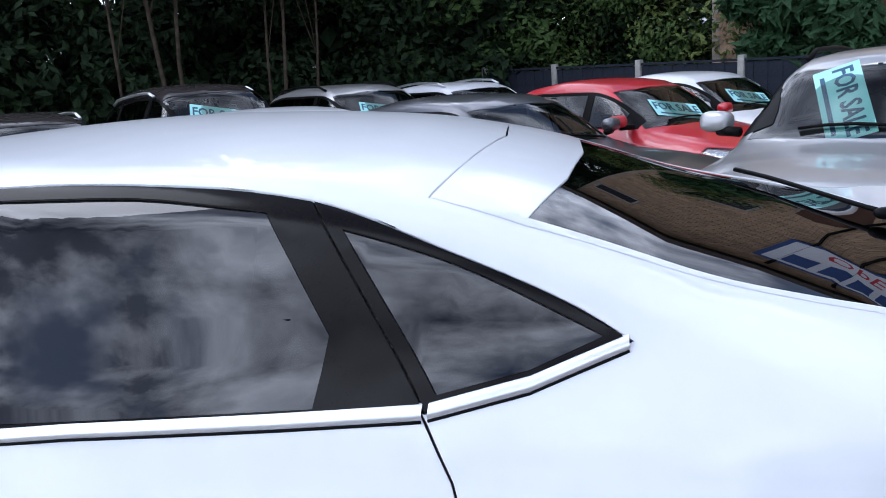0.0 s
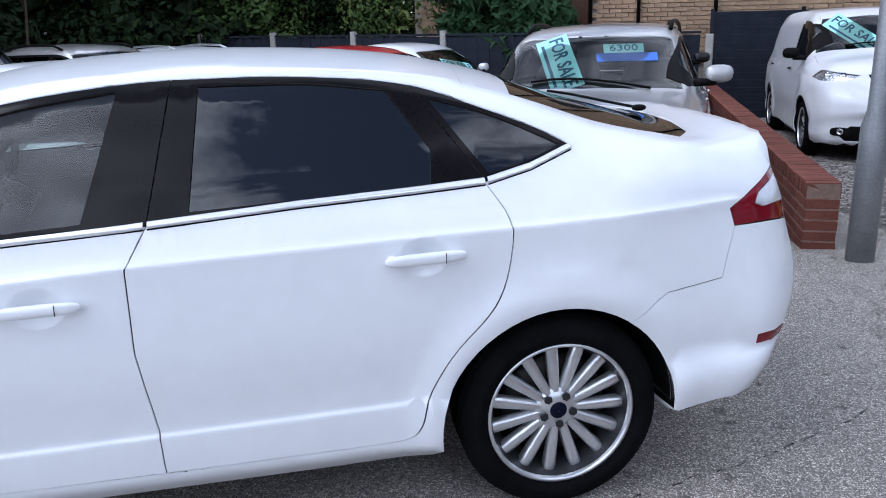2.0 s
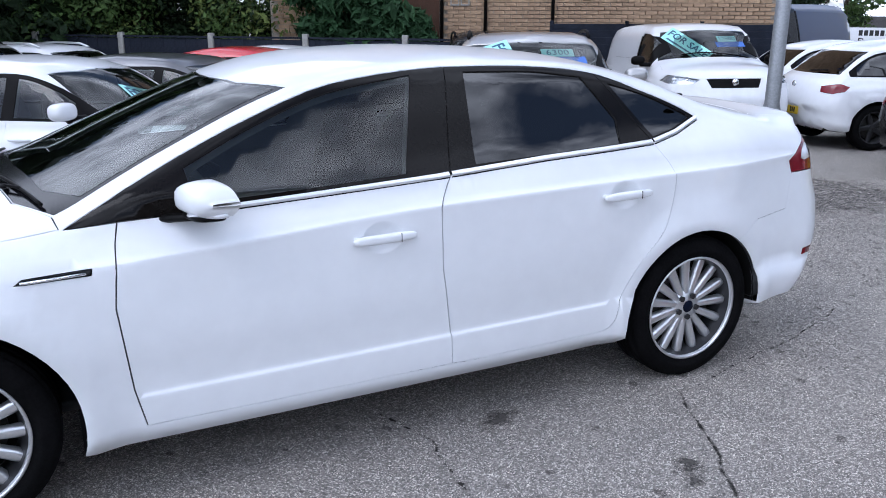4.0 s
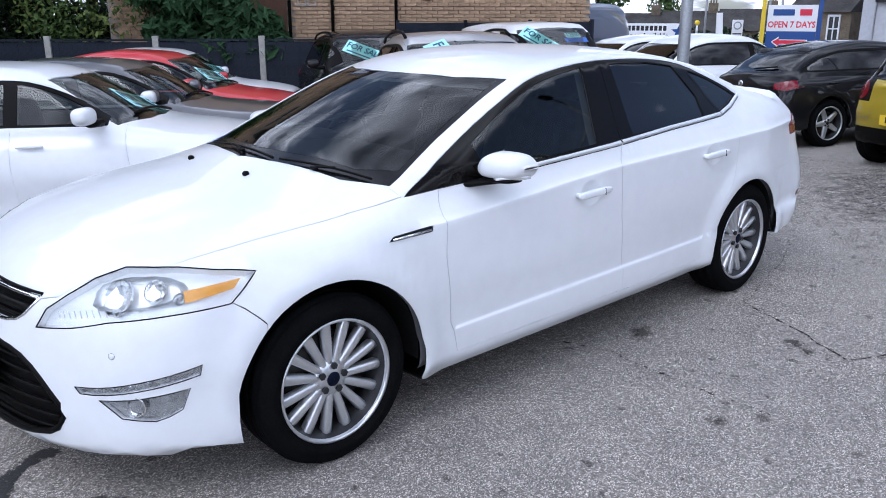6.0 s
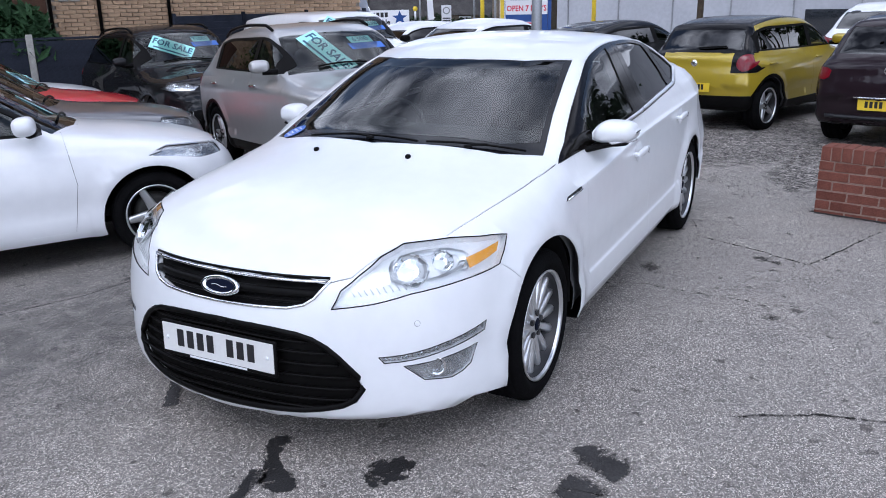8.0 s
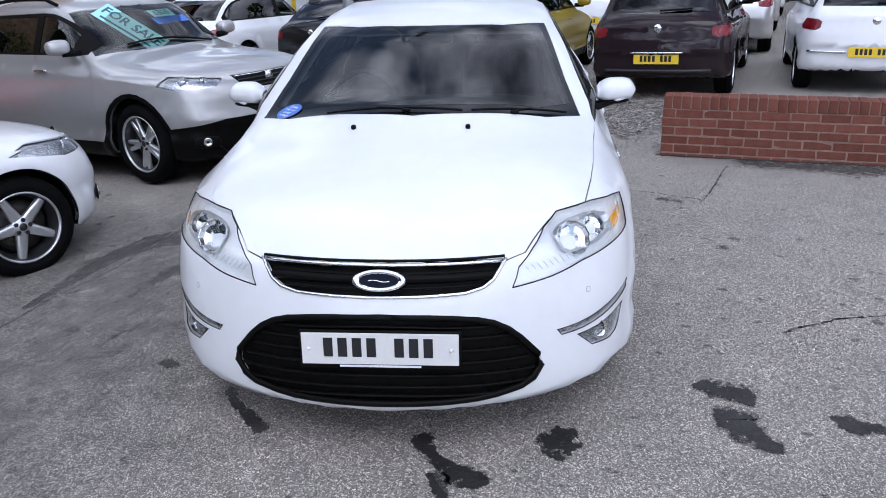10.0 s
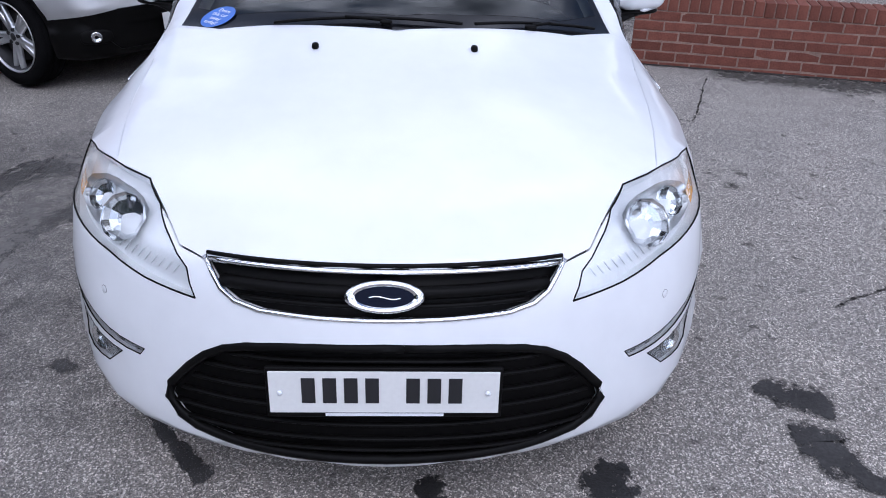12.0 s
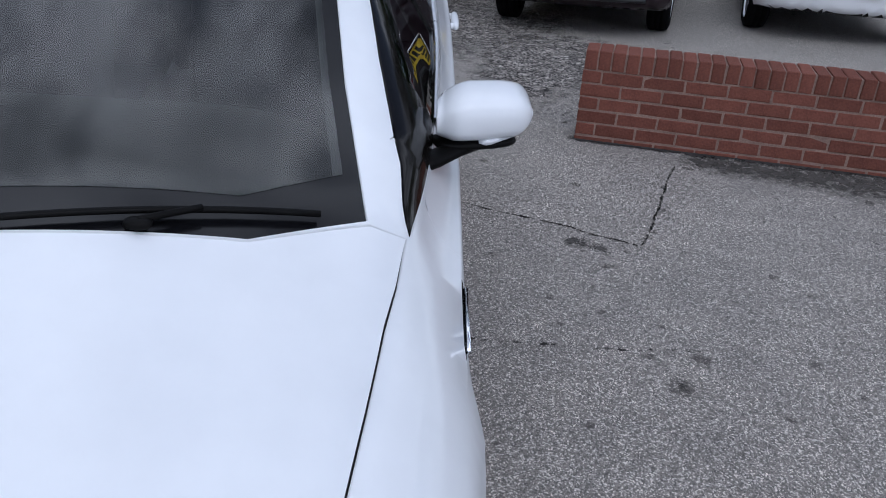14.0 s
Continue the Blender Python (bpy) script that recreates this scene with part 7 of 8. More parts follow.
HATCH = lambda L=3.95, W=1.74, H=1.43, wb=2.47, rw=0.31, rr=0.85, tail=0.20, **k: car_spec(L, W, H, wb, rw, 0.93, 0.95, 0.88, 0.22, -L / 2 + rr, -L / 2 + tail, **k)
SUV = lambda L=4.3, W=1.79, H=1.62, wb=2.56, rw=0.34, **k: car_spec(L, W, H, wb, rw, 1.04, 1.07, 0.92, 0.30, -L / 2 + 0.75, -L / 2 + 0.16, **k)
WHITE, SILVER, BLACK, RED, GREY, DARK = (0.76, 0.77, 0.785), (0.60, 0.59, 0.585), (0.008, 0.008, 0.009), (0.50, 0.008, 0.018), (0.12, 0.12, 0.13), (0.022, 0.018, 0.017)
PLUM, YELLOW, BLUE = (0.016, 0.009, 0.012), (0.42, 0.31, 0.02), (0.011, 0.027, 0.078)

car("white small hatchback car with five-spoke alloy wheels", "car", HATCH(), WHITE, at(0.79, -3.92, 143.8, 0.01), spokes=5, privacy=False, card=(0.35, 0.1, -20), doors=2, grid=0.055)
car("silver compact SUV with black lower cladding and a sale card", "car", SUV(L=4.28, W=1.775, H=1.57), (0.46, 0.455, 0.45), at(-3.19, -3.42, 61, 0.01), metal=0.5, glass_end=0.74, rails=True, cladding=True, spokes=5, twin=True, card=(0.52, -0.22, -62, 0.66, 0.25), price=(0.74, 0.25, "6300"), chrome=True, grid=0.055)
car("black SUV with a sale card, parked by the fence", "car", SUV(L=4.5, W=1.85, H=1.64), BLACK, at(-5.2, -7.7, 66), card=(0.55, -0.2, -30), price=(0.75, 0.3, "31000"), rails=True)
car("dark grey low coupe car", "car", HATCH(L=4.4, W=1.77, H=1.42), GREY, at(-0.5, -5.75, 142), metal=0.6, doors=1, privacy=False)
car("bright red hatchback car with a sale card", "car", HATCH(H=1.46), RED, at(-1.75, -7.5, 140), card=(0.4, -0.1, -15), doors=1, privacy=False)
car("white hatchback car with a sale card by the fence", "car", HATCH(L=4.0, H=1.46), WHITE, at(-2.75, -9.4, 140), card=(0.4, -0.1, -15), privacy=False)
car("dark brown SUV with pale roof rails and a sale card", "car", SUV(H=1.72), DARK, at(3.1, -7.0, 140), metal=0.4, rails=True, rail_mat=M_ALLOY, card=(0.5, -0.1, -15), third=-1.1)
car("grey SUV with black roof rails and a sale card", "car", SUV(H=1.60), SILVER, at(1.9, -9.2, 140), metal=0.7, rails=True, card=(0.4, -0.1, -15))
car("white estate car with pale roof rails", "car", SUV(H=1.52), WHITE, at(0.7, -11.2, 140), rails=True, rail_mat=M_ALLOY)
car("dark car with a roof rail and a sale card", "car", HATCH(H=1.53, L=4.4), DARK, at(3.95, -4.95, 140), rails=True, rail_mat=M_ALLOY, metal=0.4, card=(0.5, 0.1, -15), price=(0.6, 0.45, "1995"))
car("white panel van with a sale card, behind the brick wall", "van", car_spec(4.42, 1.84, 1.73, 2.66, 0.33, 1.16, 1.10, 1.28, 0.72, -2.05, -2.16, boxy=0.8, rear_lean=0.04, nose=0.05), WHITE, at(-8.05, -6.7, 66), van=True, split=0.03, card=(0.55, -0.3, -42, 0.75, 0.26), price=(0.7, 0.3, "12500"), spokes=10, grid=0.08, name="van")
car("white hatchback car with black alloy wheels", "car", HATCH(L=4.0, H=1.46), WHITE, at(-10.46, -4.43, 161), spokes=5, wheel_mat=M_DARKALLOY, doors=1)
car("plain white hatchback car in the back row", "car", HATCH(L=4.0, H=1.44), WHITE, at(-11.8, -6.6, 161), doors=2)
car("glossy black hatchback car with pale alloy wheels", "car", HATCH(L=4.06, W=1.70, H=1.37), BLACK, at(-9.5, -1.80, 158), spokes=5, wheel_mat=M_ALLOY, grid=0.065)
car("mustard yellow small car with black pillars and roof", "car", HATCH(L=3.5, W=1.62, H=1.40, wb=2.49, rear_lean=0.06, rr=0.40, tail=0.10, boxy=0.35), YELLOW, at(-8.12, 0.52, 160), metal=0.3, cladding=True, dark_roof=True, dark_frame=True, spokes=5, rear_lamp="round", grid=0.065)
car("dark plum hatchback car with chrome plate trim", "car", HATCH(L=3.95, W=1.715, H=1.43, rr=0.55, tail=0.14, boxy=0.25), PLUM, at(-7.13, 2.72, 162), metal=0.5, spokes=10, trim="plate", grid=0.065, rear_lamp="square")
car("white retro city car with chrome bumper trim", "car", HATCH(L=3.55, W=1.63, H=1.49, wb=2.3, rw=0.30, rr=0.55, tail=0.12), WHITE, at(-6.98, 4.98, 166), spokes=5, doors=1, trim="bumper", grid=0.065, rear_lamp="square")
car("silver hatchback car in the side row", "car", HATCH(L=4.0, H=1.46), SILVER, at(-11.4, 4.3, 165), metal=0.7)
car("silver SUV in the side row", "car", SUV(H=1.70), SILVER, at(-15.2, 5.4, 168), metal=0.7)
car("white hatchback car behind the yellow one", "car", HATCH(), WHITE, at(-13.4, 2.2, 168))
car("white SUV at the end of the row", "car", SUV(), WHITE, at(-19.5, 6.8, 168))
car("dark blue panel van beside the brick building", "van", car_spec(5.4, 2.0, 2.32, 3.3, 0.36, 1.15, 1.20, 1.75, 1.15, -2.5, -2.66, boxy=0.95, rear_lean=0.02), BLUE, at(-17.1, -13.28, 15), van=True, split=0.10, spokes=5, name="van")

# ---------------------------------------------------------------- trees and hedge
# third leaf material is far darker: shade among foliage put into the colour
M_LEAF = [mat("leaf_a", (0.075, 0.125, 0.035), 0.6, var=0.5, vscale=3, island=True), mat("leaf_b", (0.12, 0.155, 0.04), 0.6, var=0.5, vscale=3, island=True), mat("leaf_dark_shaded", (0.018, 0.034, 0.013), 0.7, var=0.5, vscale=3, island=True)]
M_BARK = mat("bark", (0.075, 0.058, 0.042), 0.95, var=0.5, vscale=9, bump=0.6, bscale=40)
M_CONIFER = mat("conifer_spray", (0.030, 0.070, 0.028), 0.65, var=0.5, vscale=4, island=True)


def leaf_cloud(seed, clumps, per, size, long=1.0, droop=0.0):
    """Vertices and faces of many small leaves: clumps of (centre, radii)."""
    r = np.random.RandomState(seed)
    V, F = [], []
    for c, rad in clumps:
        n = per
        d_ = r.normal(size=(n, 3))
        d_ /= np.linalg.norm(d_, axis=1, keepdims=True)
        pos = np.array(c) + d_ * np.array(rad) * (0.55 + 0.5 * r.rand(n, 1))
        nrm = d_ * 0.6 + r.normal(size=(n, 3)) * 0.6 + np.array((0, 0, 0.4))
        nrm /= np.linalg.norm(nrm, axis=1, keepdims=True)
        a = np.cross(nrm, r.normal(size=(n, 3)))
        a /= np.linalg.norm(a, axis=1, keepdims=True) + 1e-9
        a[:, 2] -= droop
        b = np.cross(nrm, a)
        s = size * (0.6 + 0.8 * r.rand(n, 1))
        k = len(V)
        q = np.stack([pos - a * s * long, pos + b * s * 0.5 + nrm * s * 0.12, pos + a * s * long, pos - b * s * 0.5 + nrm * s * 0.12], 1).reshape(-1, 3)
        V.extend(q.tolist())
        F.extend([(k + 4 * i, k + 4 * i + 1, k + 4 * i + 2, k + 4 * i + 3) for i in range(n)])
    return V, F


def tree(x, y, h, spread, seed, clumps=26, per=260, leaf=0.07, material=None, trunk=0.13, lowest=0.35, label="dark leafy tree behind the parked cars"):
    r = np.random.RandomState(seed)
    g = gz(x, y)
    root = tagged(new("tree"), label, "tree", "trees round the yard")
    bm = bmesh.new()
    lean = (r.rand(2) - 0.5) * 0.8
    pts = [(x + lean[0] * t * t + 0.08 * math.sin(5 * t + seed), y + lean[1] * t * t, g - 0.1 + h * 0.8 * t) for t in np.linspace(0, 1, 8)]
    tube_bm(bm, pts, trunk, 10, [1.25, 1.0, 0.9, 0.8, 0.68, 0.55, 0.4, 0.2])
    cl = []
    for k in range(clumps):
        t = lowest + (1 - lowest) * r.rand()
        a = 2 * math.pi * r.rand()
        rad = spread * (0.35 + 0.65 * math.sin(math.pi * min(1, 0.25 + 0.75 * (t - lowest) / (1 - lowest)))) * (0.4 + 0.6 * r.rand())
        c = (x + lean[0] * t + rad * math.cos(a), y + lean[1] * t + rad * math.sin(a), g + h * t)
        cl.append((c, (0.55 + 0.5 * r.rand(), 0.55 + 0.5 * r.rand(), 0.4 + 0.35 * r.rand())))
        if k % 3 == 0:
            i = min(6, int(t * 8 * 0.7))
            tube_bm(bm, [pts[i], tuple((np.array(pts[i]) + np.array(c)) / 2 + np.array((0, 0, 0.15))), c], trunk * 0.35, 6, [1, 0.7, 0.3])
    part("trunk", bm, M_BARK, root)
    V, F = leaf_cloud(seed, cl, per, leaf)
    rawpart("crown", V, F, material or M_LEAF[seed % 2], root)
    return root


FN = Vector((-0.613, -0.79, 0))
# ivy and shrubs behind the fence; deeper layer coloured near black for inner shade
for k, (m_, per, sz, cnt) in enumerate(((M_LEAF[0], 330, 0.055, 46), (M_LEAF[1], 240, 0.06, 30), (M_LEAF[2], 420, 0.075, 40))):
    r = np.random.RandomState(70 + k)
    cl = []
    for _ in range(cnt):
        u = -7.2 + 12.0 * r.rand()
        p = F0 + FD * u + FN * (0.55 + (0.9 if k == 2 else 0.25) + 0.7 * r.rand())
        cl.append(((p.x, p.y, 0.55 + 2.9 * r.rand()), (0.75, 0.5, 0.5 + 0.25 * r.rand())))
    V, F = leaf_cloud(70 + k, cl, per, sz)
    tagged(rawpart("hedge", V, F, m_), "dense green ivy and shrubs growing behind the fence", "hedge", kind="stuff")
# conifer sprays at the end of the hedge
r = np.random.RandomState(91)
cl = []
for _ in range(34):
    u = 3.4 + 2.6 * r.rand()
    p = F0 + FD * u + FN * (0.35 + 0.7 * r.rand())
    cl.append(((p.x, p.y, 0.8 + 1.7 * r.rand() * (1 - (u - 3.4) / 3.6)), (0.45, 0.4, 0.28)))
V, F = leaf_cloud(91, cl, 420, 0.085, 1.6, 0.25)
tagged(rawpart("conifer_hedge", V, F, M_CONIFER), "dark green feathery conifer branches over the fence", "hedge", kind="stuff")
# wood to the side: deep shade put into the leaf colour of most trees
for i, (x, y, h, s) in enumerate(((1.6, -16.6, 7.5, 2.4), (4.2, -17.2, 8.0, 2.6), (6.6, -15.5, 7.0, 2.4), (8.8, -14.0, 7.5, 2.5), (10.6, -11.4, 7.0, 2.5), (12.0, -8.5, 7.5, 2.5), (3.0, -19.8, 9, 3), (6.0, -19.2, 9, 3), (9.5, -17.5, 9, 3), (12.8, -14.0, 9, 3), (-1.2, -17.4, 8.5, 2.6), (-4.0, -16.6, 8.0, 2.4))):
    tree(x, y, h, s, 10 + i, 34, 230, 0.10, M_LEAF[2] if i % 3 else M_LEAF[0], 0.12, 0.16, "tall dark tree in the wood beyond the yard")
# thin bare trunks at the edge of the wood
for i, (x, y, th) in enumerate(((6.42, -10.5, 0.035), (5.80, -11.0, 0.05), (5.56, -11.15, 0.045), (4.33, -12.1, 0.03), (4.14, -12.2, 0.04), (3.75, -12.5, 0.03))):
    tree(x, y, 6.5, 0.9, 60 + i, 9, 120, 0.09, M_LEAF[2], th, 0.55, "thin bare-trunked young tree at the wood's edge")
r = np.random.RandomState(33)
cl = []
for _ in range(70):
    a = r.rand()
    p = Vector((12.5, -6.5, 0)).lerp(Vector((-2.0, -17.6, 0)), a) + Vector((0.5, -0.8, 0)) * r.rand() * 2
    cl.append(((p.x, p.y, -0.4 + 3.4 * r.rand()), (1.0, 0.8, 0.7)))
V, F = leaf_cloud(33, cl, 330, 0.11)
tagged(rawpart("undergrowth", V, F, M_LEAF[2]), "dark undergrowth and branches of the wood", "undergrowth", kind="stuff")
# the depth of the wood: coarse foliage far back, shade put into its dark colour
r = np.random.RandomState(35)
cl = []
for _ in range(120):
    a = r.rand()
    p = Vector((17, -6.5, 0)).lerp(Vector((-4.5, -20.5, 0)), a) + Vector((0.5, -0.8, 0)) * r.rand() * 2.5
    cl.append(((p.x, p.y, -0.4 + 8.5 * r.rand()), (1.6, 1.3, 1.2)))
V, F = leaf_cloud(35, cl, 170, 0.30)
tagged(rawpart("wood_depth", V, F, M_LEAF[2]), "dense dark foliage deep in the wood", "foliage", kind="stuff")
# closing hedge and trees far behind, and round the street side
for i, (x, y, h, s) in enumerate(((-22, 12, 10, 3.4), (-26, 14, 11, 3.4), (-30, 12, 10, 3), (-24, 9.2, 9, 2.6), (-68, -43.6, 9, 1.6), (-44, -36, 11, 3.4), (-48, -36.5, 10, 3.2), (-40, -35.5, 10, 3.0), (-13, 15, 9, 3), (-17, 13, 10, 3), (-21, 16, 9.5, 3))):
    tree(x, y, h, s, 40 + i, 26, 150, 0.17, M_LEAF[2] if i % 2 else M_LEAF[0], 0.14, 0.25, "leafy tree in the distance")
r = np.random.RandomState(34)
cl = [((-52 + 5 * r.rand(), -36 + 17 * r.rand(), gz(-49, -28) + 3.1 * r.rand()), (1.3, 1.5, 0.8)) for _ in range(110)]
V, F = leaf_cloud(34, cl, 170, 0.2)
tagged(rawpart("far_hedge", V, F, M_LEAF[2]), "clipped dark hedge down the hill", "hedge", kind="stuff")

# ---------------------------------------------------------------- street beyond
M_STONEW = mat("sandstone", (0.165, 0.135, 0.100), 0.95, var=0.45, vscale=1.6, bump=0.5, bscale=12)
M_SLATE = mat("slate", (0.060, 0.056, 0.054), 0.85, var=0.5, vscale=1.2, bump=0.4, bscale=10)
M_CLAD = mat("grey_cladding", (0.42, 0.43, 0.46), 0.6, var=0.1, vscale=0.6, bump=0.05, bscale=10)
M_YEL = mat("yellow_paint", (0.72, 0.52, 0.02), 0.5, var=0.1, vscale=5)
M_SBLUE = mat("sign_blue", (0.012, 0.06, 0.24), 0.45, var=0.06, vscale=3)
M_SRED = mat("sign_red", (0.60, 0.02, 0.05), 0.45, var=0.06, vscale=3)
M_SWHITE = mat("sign_white", (0.75, 0.76, 0.78), 0.5, var=0.04, vscale=3)
M_PANE = mat("window_pane", (0.02, 0.024, 0.03), 0.08, coat=1.0)


def house(x, y, w, dpt, eave, ridge, ang, label, windows=2, chimney=True, pane=1.0):
    g = gz(x, y)
    root = tagged(new("house"), label, "house", "stone terrace")
    root.matrix_basis = pose(x, y, 0, 0, 0, ang)
    bm = bmesh.new()
    box_bm(bm, w, dpt, eave - g + 1, pose(0, 0, (eave + g - 1) / 2))
    wl_ = part("wall", bm, M_STONEW, root, smooth=False)
    bm = bmesh.new()
    o = 0.25
    a = [bm.verts.new(v) for v in ((-w / 2 - 0.02, -dpt / 2 - o, eave - 0.1), (w / 2 + 0.02, -dpt / 2 - o, eave - 0.1), (w / 2 + 0.02, dpt / 2 + o, eave - 0.1), (-w / 2 - 0.02, dpt / 2 + o, eave - 0.1), (-w / 2 - 0.02, 0, ridge), (w / 2 + 0.02, 0, ridge))]
    for f_ in ((0, 1, 5, 4), (2, 3, 4, 5), (1, 2, 5), (3, 0, 4), (3, 2, 1, 0)):
        bm.faces.new([a[i] for i in f_])
    rf = part("roof", bm, M_SLATE, root, smooth=False)
    if chimney:
        bm = bmesh.new()
        box_bm(bm, 0.72, 0.5, 0.9, pose(w / 2 - 0.5, 0, ridge + 0.15))
        for k in (-0.2, 0.0, 0.2):
            cyl_bm(bm, 0.07, 0.06, 0.25, pose(w / 2 - 0.5 + k, 0, ridge + 0.72), 10)
        part("chimney", bm, M_STONEW, rf, smooth=False)
    for k in range(windows):
        for z in (eave - 0.95, eave - 3.3):
            for sy in (dpt / 2, -dpt / 2):
                wx = (k + 0.5) / windows * w - w / 2
                bm = bmesh.new()
                for bx, bz, bw_, bh in ((0, 0.68, pane, 0.1), (0, -0.68, pane + 0.1, 0.12), (0.035 - pane / 2, 0, 0.07, 1.3), (pane / 2 - 0.035, 0, 0.07, 1.3), (0, 0, 0.05, 1.3), (0, 0.05, pane - 0.06, 0.05)):
                    box_bm(bm, bw_, 0.08, bh, pose(wx + bx, sy + math.copysign(0.03, sy), z + bz))
                wf = part("window_frame", bm, M_SWHITE, wl_, smooth=False)
                bm = bmesh.new()
                box_bm(bm, pane - 0.08, 0.03, 1.3, pose(wx, sy + math.copysign(0.01, sy), z))
                part("pane", bm, M_PANE, wf, smooth=False)
    return root


for k in range(8):
    house(-47.5 - 2.42 * k, -49.0 + 3.65 * k, 4.36, 4.8, -0.35 + 0.12 * (k % 3) + 0.04 * k, 1.15 + 0.12 * (k % 3) + 0.04 * k, 123.5, "stone terrace house with slate roof and chimneys, down the hill", 2)
house(-42.5, -16.1, 3.2, 6, 1.55, 3.3, 90, "stone house with white sash windows", 2, pane=0.62)

# grey retail building
shop = tagged(new("retail_building"), "pale grey clad retail building with dark sign boards", "building")
bm = bmesh.new()
box_bm(bm, 14, 27, 9, pose(-41, 3.2, 3.2, 0, 0, -6) @ pose(0, -1.5, 0))
part("wall", bm, M_CLAD, shop, smooth=False)
for k in range(11):
    bm = bmesh.new()
    box_bm(bm, 0.06, 0.05, 8.5, pose(-41, 3.2, 3.2, 0, 0, -6) @ pose(7.03, -14.4 + 2.6 * k, 0))
    part("cladding_joint", bm, M_GALV, shop, smooth=False)
for y, w in ((-13.2, 2.4), (-7.5, 1.9), (-2.0, 3.4), (4.5, 3.0)):
    bm = bmesh.new()
    box_bm(bm, 0.12, w, 0.75, pose(-41, 3.2, 0, 0, 0, -6) @ pose(7.1, y, 2.25))
    sb = part("sign_board", bm, M_GLOSSBLACK, shop, "dark sign board", smooth=False)
    bm = bmesh.new()
    box_bm(bm, 0.02, w * 0.6, 0.13, pose(-41, 3.2, 0, 0, 0, -6) @ pose(7.18, y, 2.3))
    part("sign_bars", bm, M_SWHITE, sb, smooth=False)
bm = bmesh.new()
box_bm(bm, 0.08, 9.0, 1.1, pose(-41, 3.2, 0, 0, 0, -6) @ pose(7.1, 1.0, 0.2))
part("shop_window", bm, M_PANE, shop, smooth=False)

# tall roadside sign
S0 = pose(-17.85, -6.94, 0.12, 0, 0, 24)
sg = tagged(new("roadside_sign"), "white and blue shop sign with red arrow between yellow posts", "sign")
gs = gz(-17.8, -6.9)
bm = bmesh.new()
box_bm(bm, 0.10, 1.16, 0.64, S0 @ pose(0, 0, 1.26), 0.01)
w_ = part("upper_panel", bm, M_SWHITE, sg, smooth=False)
bm = bmesh.new()
box_bm(bm, 0.10, 1.16, 0.60, S0 @ pose(0, 0, 0.64), 0.01)
b_ = part("lower_panel", bm, M_SBLUE, sg, smooth=False)
FACE = S0 @ pose(0.054, 0, 0, 90, 0, 90)
text_mesh("OPEN 7 DAYS", 0.21, M_SRED, w_, FACE @ pose(0, 1.10, 0), sx=0.86, bold=0.025)
for k, (c, x) in enumerate(((M_SBLUE, -0.27), (M_SRED, 0.42))):
    bm = bmesh.new()
    box_bm(bm, 0.50 if k == 0 else 0.28, 0.15, 0.004, FACE @ pose(x * 0.74, 1.40, 0))
    part("logo_block", bm, c, w_, smooth=False)
bm = bmesh.new()
ar = [(-0.55, 0), (-0.33, 0.13), (-0.33, 0.06), (0.50, 0.06), (0.50, -0.06), (-0.33, -0.06), (-0.33, -0.13)]
bm.faces.new([bm.verts.new(FACE @ Vector((x * 0.80, 0.68 + y * 1.05, 0.002))) for x, y in ar])
part("arrow_outline", bm, M_SWHITE, b_, smooth=False)
bm = bmesh.new()
bm.faces.new([bm.verts.new(FACE @ Vector((x * 0.75, 0.68 + y * 0.75, 0.005))) for x, y in ar])
part("arrow", bm, M_SRED, b_, smooth=False)
for y in (-0.68, 0.64):
    bm = bmesh.new()
    box_bm(bm, 0.10, 0.10, 3.6 - gs, S0 @ pose(-0.05, y, (3.6 + gs) / 2))
    part("post", bm, M_YEL if y < 0 else M_SBLUE, sg, smooth=False)
bm = bmesh.new()
box_bm(bm, 0.10, 1.0, 1.1, S0 @ pose(0, -0.35, 2.35), 0.01)
part("top_board", bm, M_GLOSSBLACK, sg, "black board with yellow edge", smooth=False)
bm = bmesh.new()
box_bm(bm, 0.08, 1.1, 1.2, S0 @ pose(-0.03, -0.35, 2.35), 0.01)
part("top_board_edge", bm, M_YEL, sg, smooth=False)

# banner on a far fence
bn = tagged(new("banner"), "white banner with dark lettering on a far fence", "banner")
B0 = pose(-33.5, -21.9, 0.12, 0, 0, 32)
bm = bmesh.new()
box_bm(bm, 0.06, 3.9, 0.85, B0 @ pose(0, 0, 0.35))
cl_ = part("cloth", bm, M_SWHITE, bn, smooth=False)
BF = B0 @ pose(0.034, 0, 0, 90, 0, 90)
text_mesh("Finance Available", 0.36, M_INK, cl_, BF @ pose(-0.3, 0.17, 0), bold=0.025)
bm = bmesh.new()
bm.faces.new([bm.verts.new(BF @ Vector((1.45 + (0.42 if k % 2 == 0 else 0.18) * math.sin(k * math.pi / 5), 0.38 + (0.36 if k % 2 == 0 else 0.15) * math.cos(k * math.pi / 5), 0.003))) for k in range(10)])
part("star", bm, M_SBLUE, cl_, "blue star", smooth=False)
bm = bmesh.new()
for k in range(11):
    box_bm(bm, 0.16, 0.24, 0.004, BF @ pose(-1.45 + 0.22 * k, 0.54, 0))
part("number_bars", bm, M_INK, cl_, smooth=False)
for y in (-1.6, 1.6):
    bm = bmesh.new()
    tube_bm(bm, [B0 @ Vector((-0.06, y, -2.0)), B0 @ Vector((-0.06, y, 0.8))], 0.04, 8)
    part("pole", bm, M_GALV, bn)

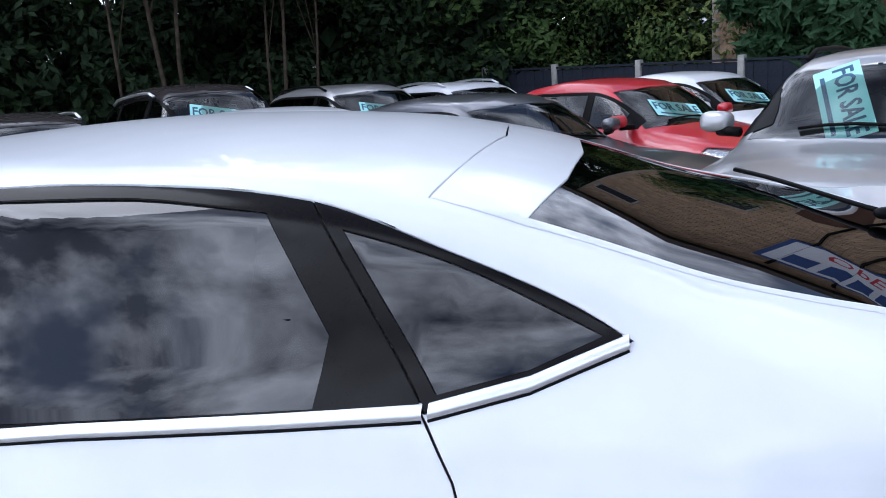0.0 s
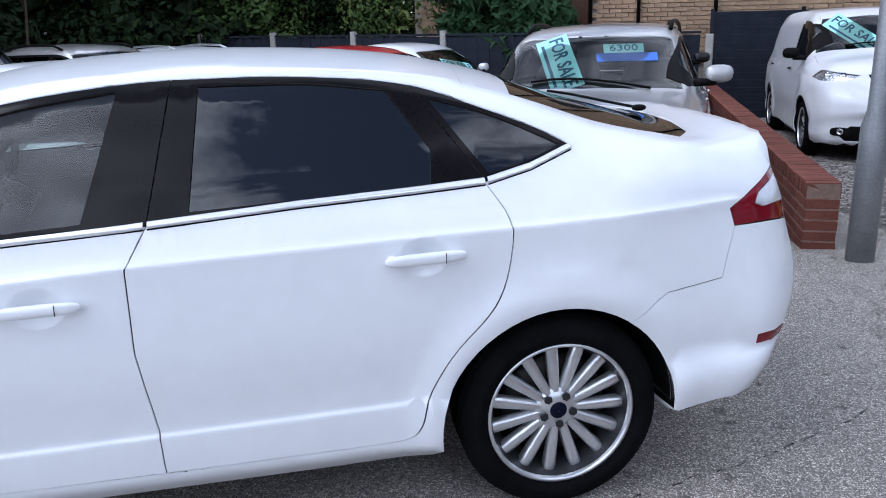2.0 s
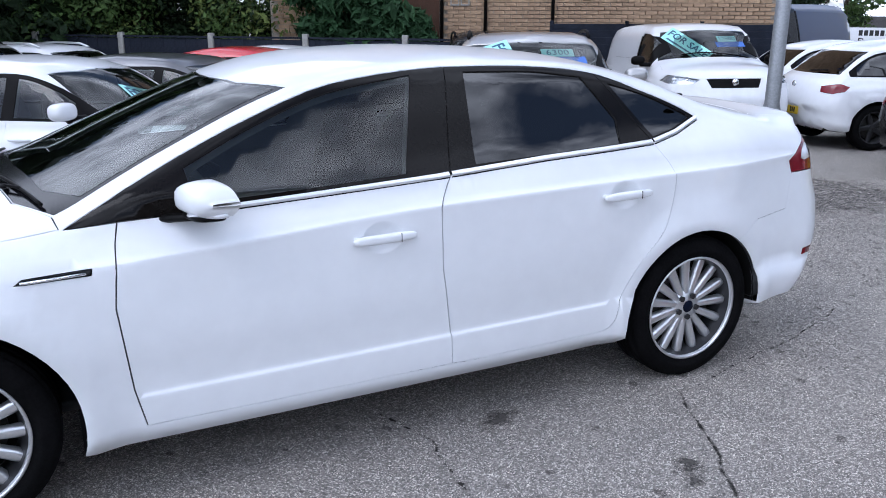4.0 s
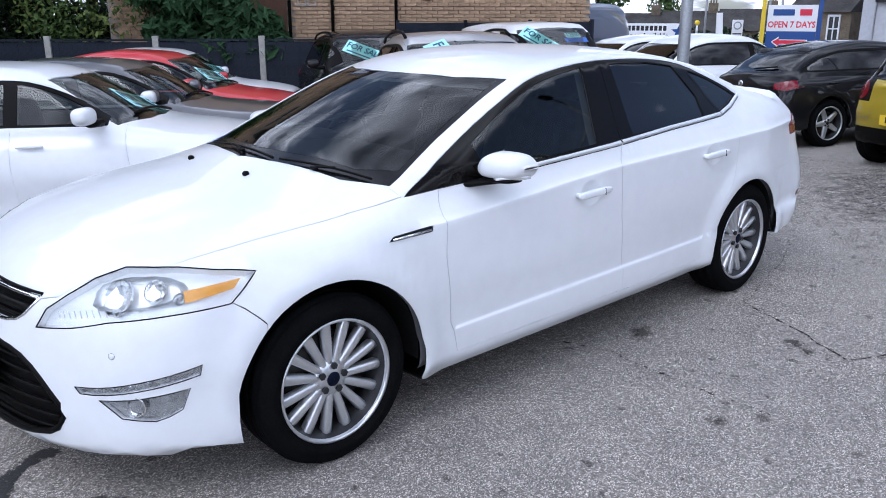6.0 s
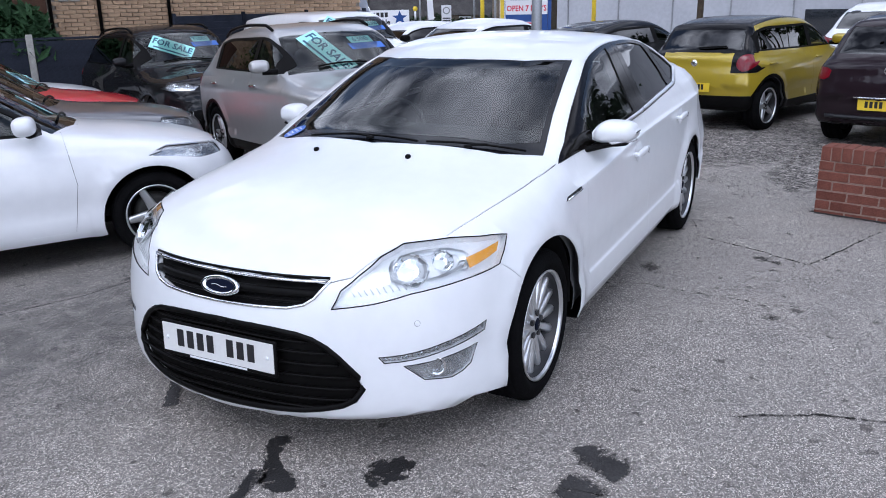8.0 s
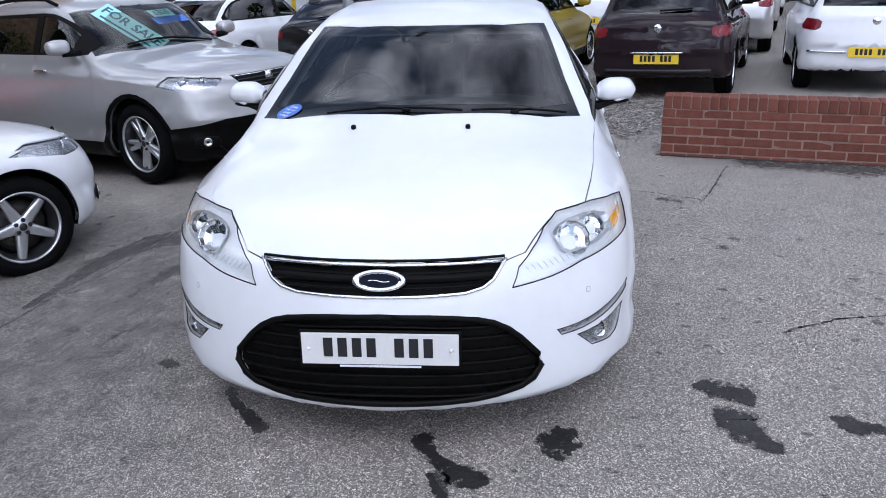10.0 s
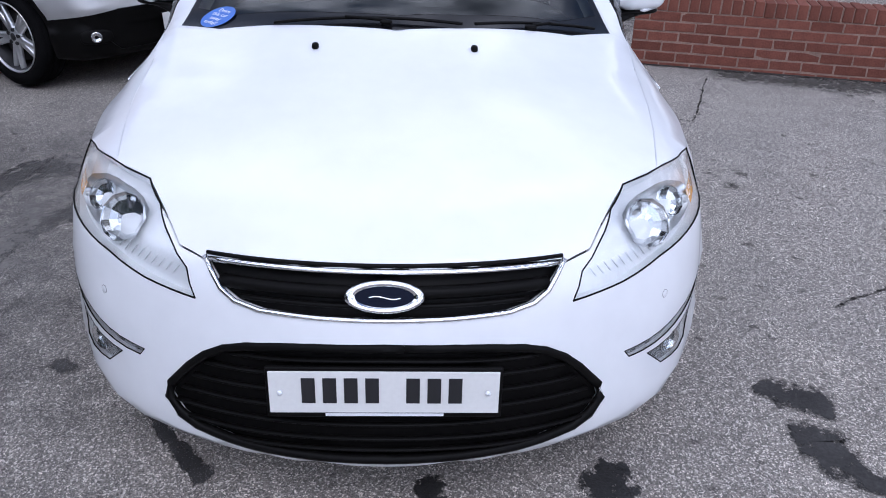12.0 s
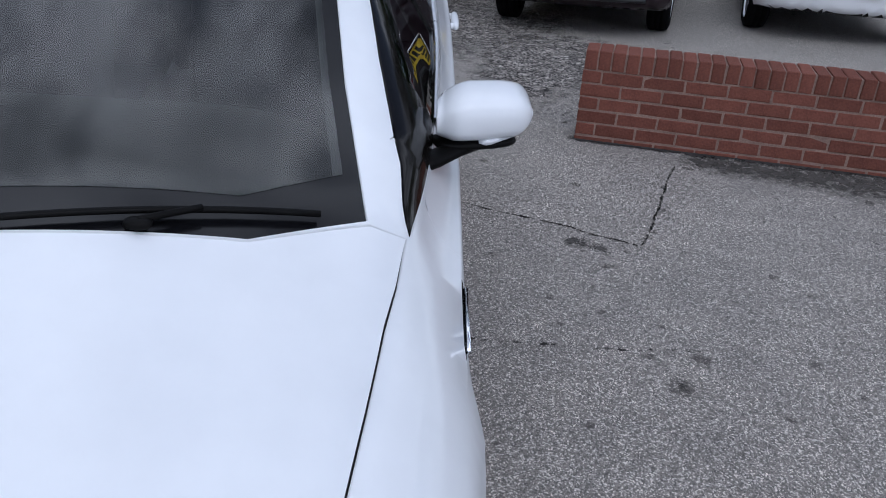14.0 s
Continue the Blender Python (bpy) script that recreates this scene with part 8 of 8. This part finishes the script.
# yellow posts and poles along the road
for x, y, h, mt, lb in ((-27.4, -8.0, 5.0, M_YEL, "yellow painted steel post by the road"), (-27.8, -12.9, 5.0, M_YEL, "yellow painted steel post by the road"), (-38, -21.5, 6.0, M_GALV, "thin grey street pole in the distance"), (-42, -20.0, 7.0, M_GALV, "thin grey street pole in the distance"), (-18.35, -2.3, 3.2, M_BARK, "brown timber pole behind the cars"), (-30, -13.3, 4.5, M_GALV, "thin grey street pole in the distance")):
    bm = bmesh.new()
    g = gz(x, y)
    tube_bm(bm, [(x, y, g - 0.1), (x, y, g + h)], 0.09 if mt is not M_GALV else 0.06, 10, [1.0, 0.85])
    tagged(part("post", bm, mt), lb, "post")
for x, y, z in ((-39.8, -25.9, 0.18), (-43.6, -22.7, 0.40)):
    rt = tagged(new("road_sign"), "tall white road sign with a dark ring on a grey pole", "road sign", "road signs")
    bm = bmesh.new()
    tube_bm(bm, [(x, y, gz(x, y)), (x, y, z + 0.6)], 0.05, 8)
    part("pole", bm, M_GALV, rt)
    RS = pose(x + 0.08, y + 0.03, z, 0, 0, 30)
    bm = bmesh.new()
    box_bm(bm, 0.05, 0.62, 1.15, RS, 0.01)
    pl_ = part("sign_plate", bm, M_SWHITE, rt, smooth=False)
    bm = bmesh.new()
    lathe_bm(bm, [(0.16, 0.0), (0.16, 0.02), (0.23, 0.02), (0.23, 0.0)], 24, RS @ pose(0.03, 0, 0.25, 0, 0, -90))
    part("ring", bm, M_GALV, pl_, "dark ring on the plate")
    bm = bmesh.new()
    for k in range(3):
        box_bm(bm, 0.012, 0.5, 0.07, RS @ pose(0.03, 0, -0.22 - 0.14 * k))
    part("sign_bars", bm, M_INK, pl_, smooth=False)
# crossing beacon and a tall white flag down the road
bc = tagged(new("crossing_beacon"), "black and white banded crossing pole with a yellow globe", "beacon")
for k in range(8):
    bm = bmesh.new()
    cyl_bm(bm, 0.05, 0.05, 0.42, pose(-35.06, -20.17, 0.59 - 0.42 * k), 12)
    part("pole_band", bm, M_SWHITE if k % 2 == 0 else M_INK, bc)
bm = bmesh.new()
lathe_bm(bm, [(0.002, -0.13), (0.07, -0.11), (0.12, -0.055), (0.13, 0.0), (0.12, 0.055), (0.07, 0.11), (0.002, 0.13)], 20, pose(-35.06, -20.17, 0.93, 90, 0, 0))
part("globe", bm, M_YEL, bc, "yellow globe")
fl = tagged(new("feather_flag"), "narrow white feather flag on a thin pole", "flag")
bm = bmesh.new()
tube_bm(bm, [(-42.4, -23.4, gz(-42.4, -23.4)), (-42.4, -23.4, 1.4)], 0.03, 8)
part("pole", bm, M_GALV, fl)
bm = bmesh.new()
box_bm(bm, 0.03, 0.36, 1.25, pose(-42.4, -23.2, 0.75, 4, 0, 30), 0.008)
part("cloth", bm, M_SWHITE, fl, smooth=False)
# houses across the street, behind the viewer
for k in range(6):
    house(-18 + 8 * k, 44, 8, 8, 5.2, 8.0, 180, "stone terrace house across the street", 2)
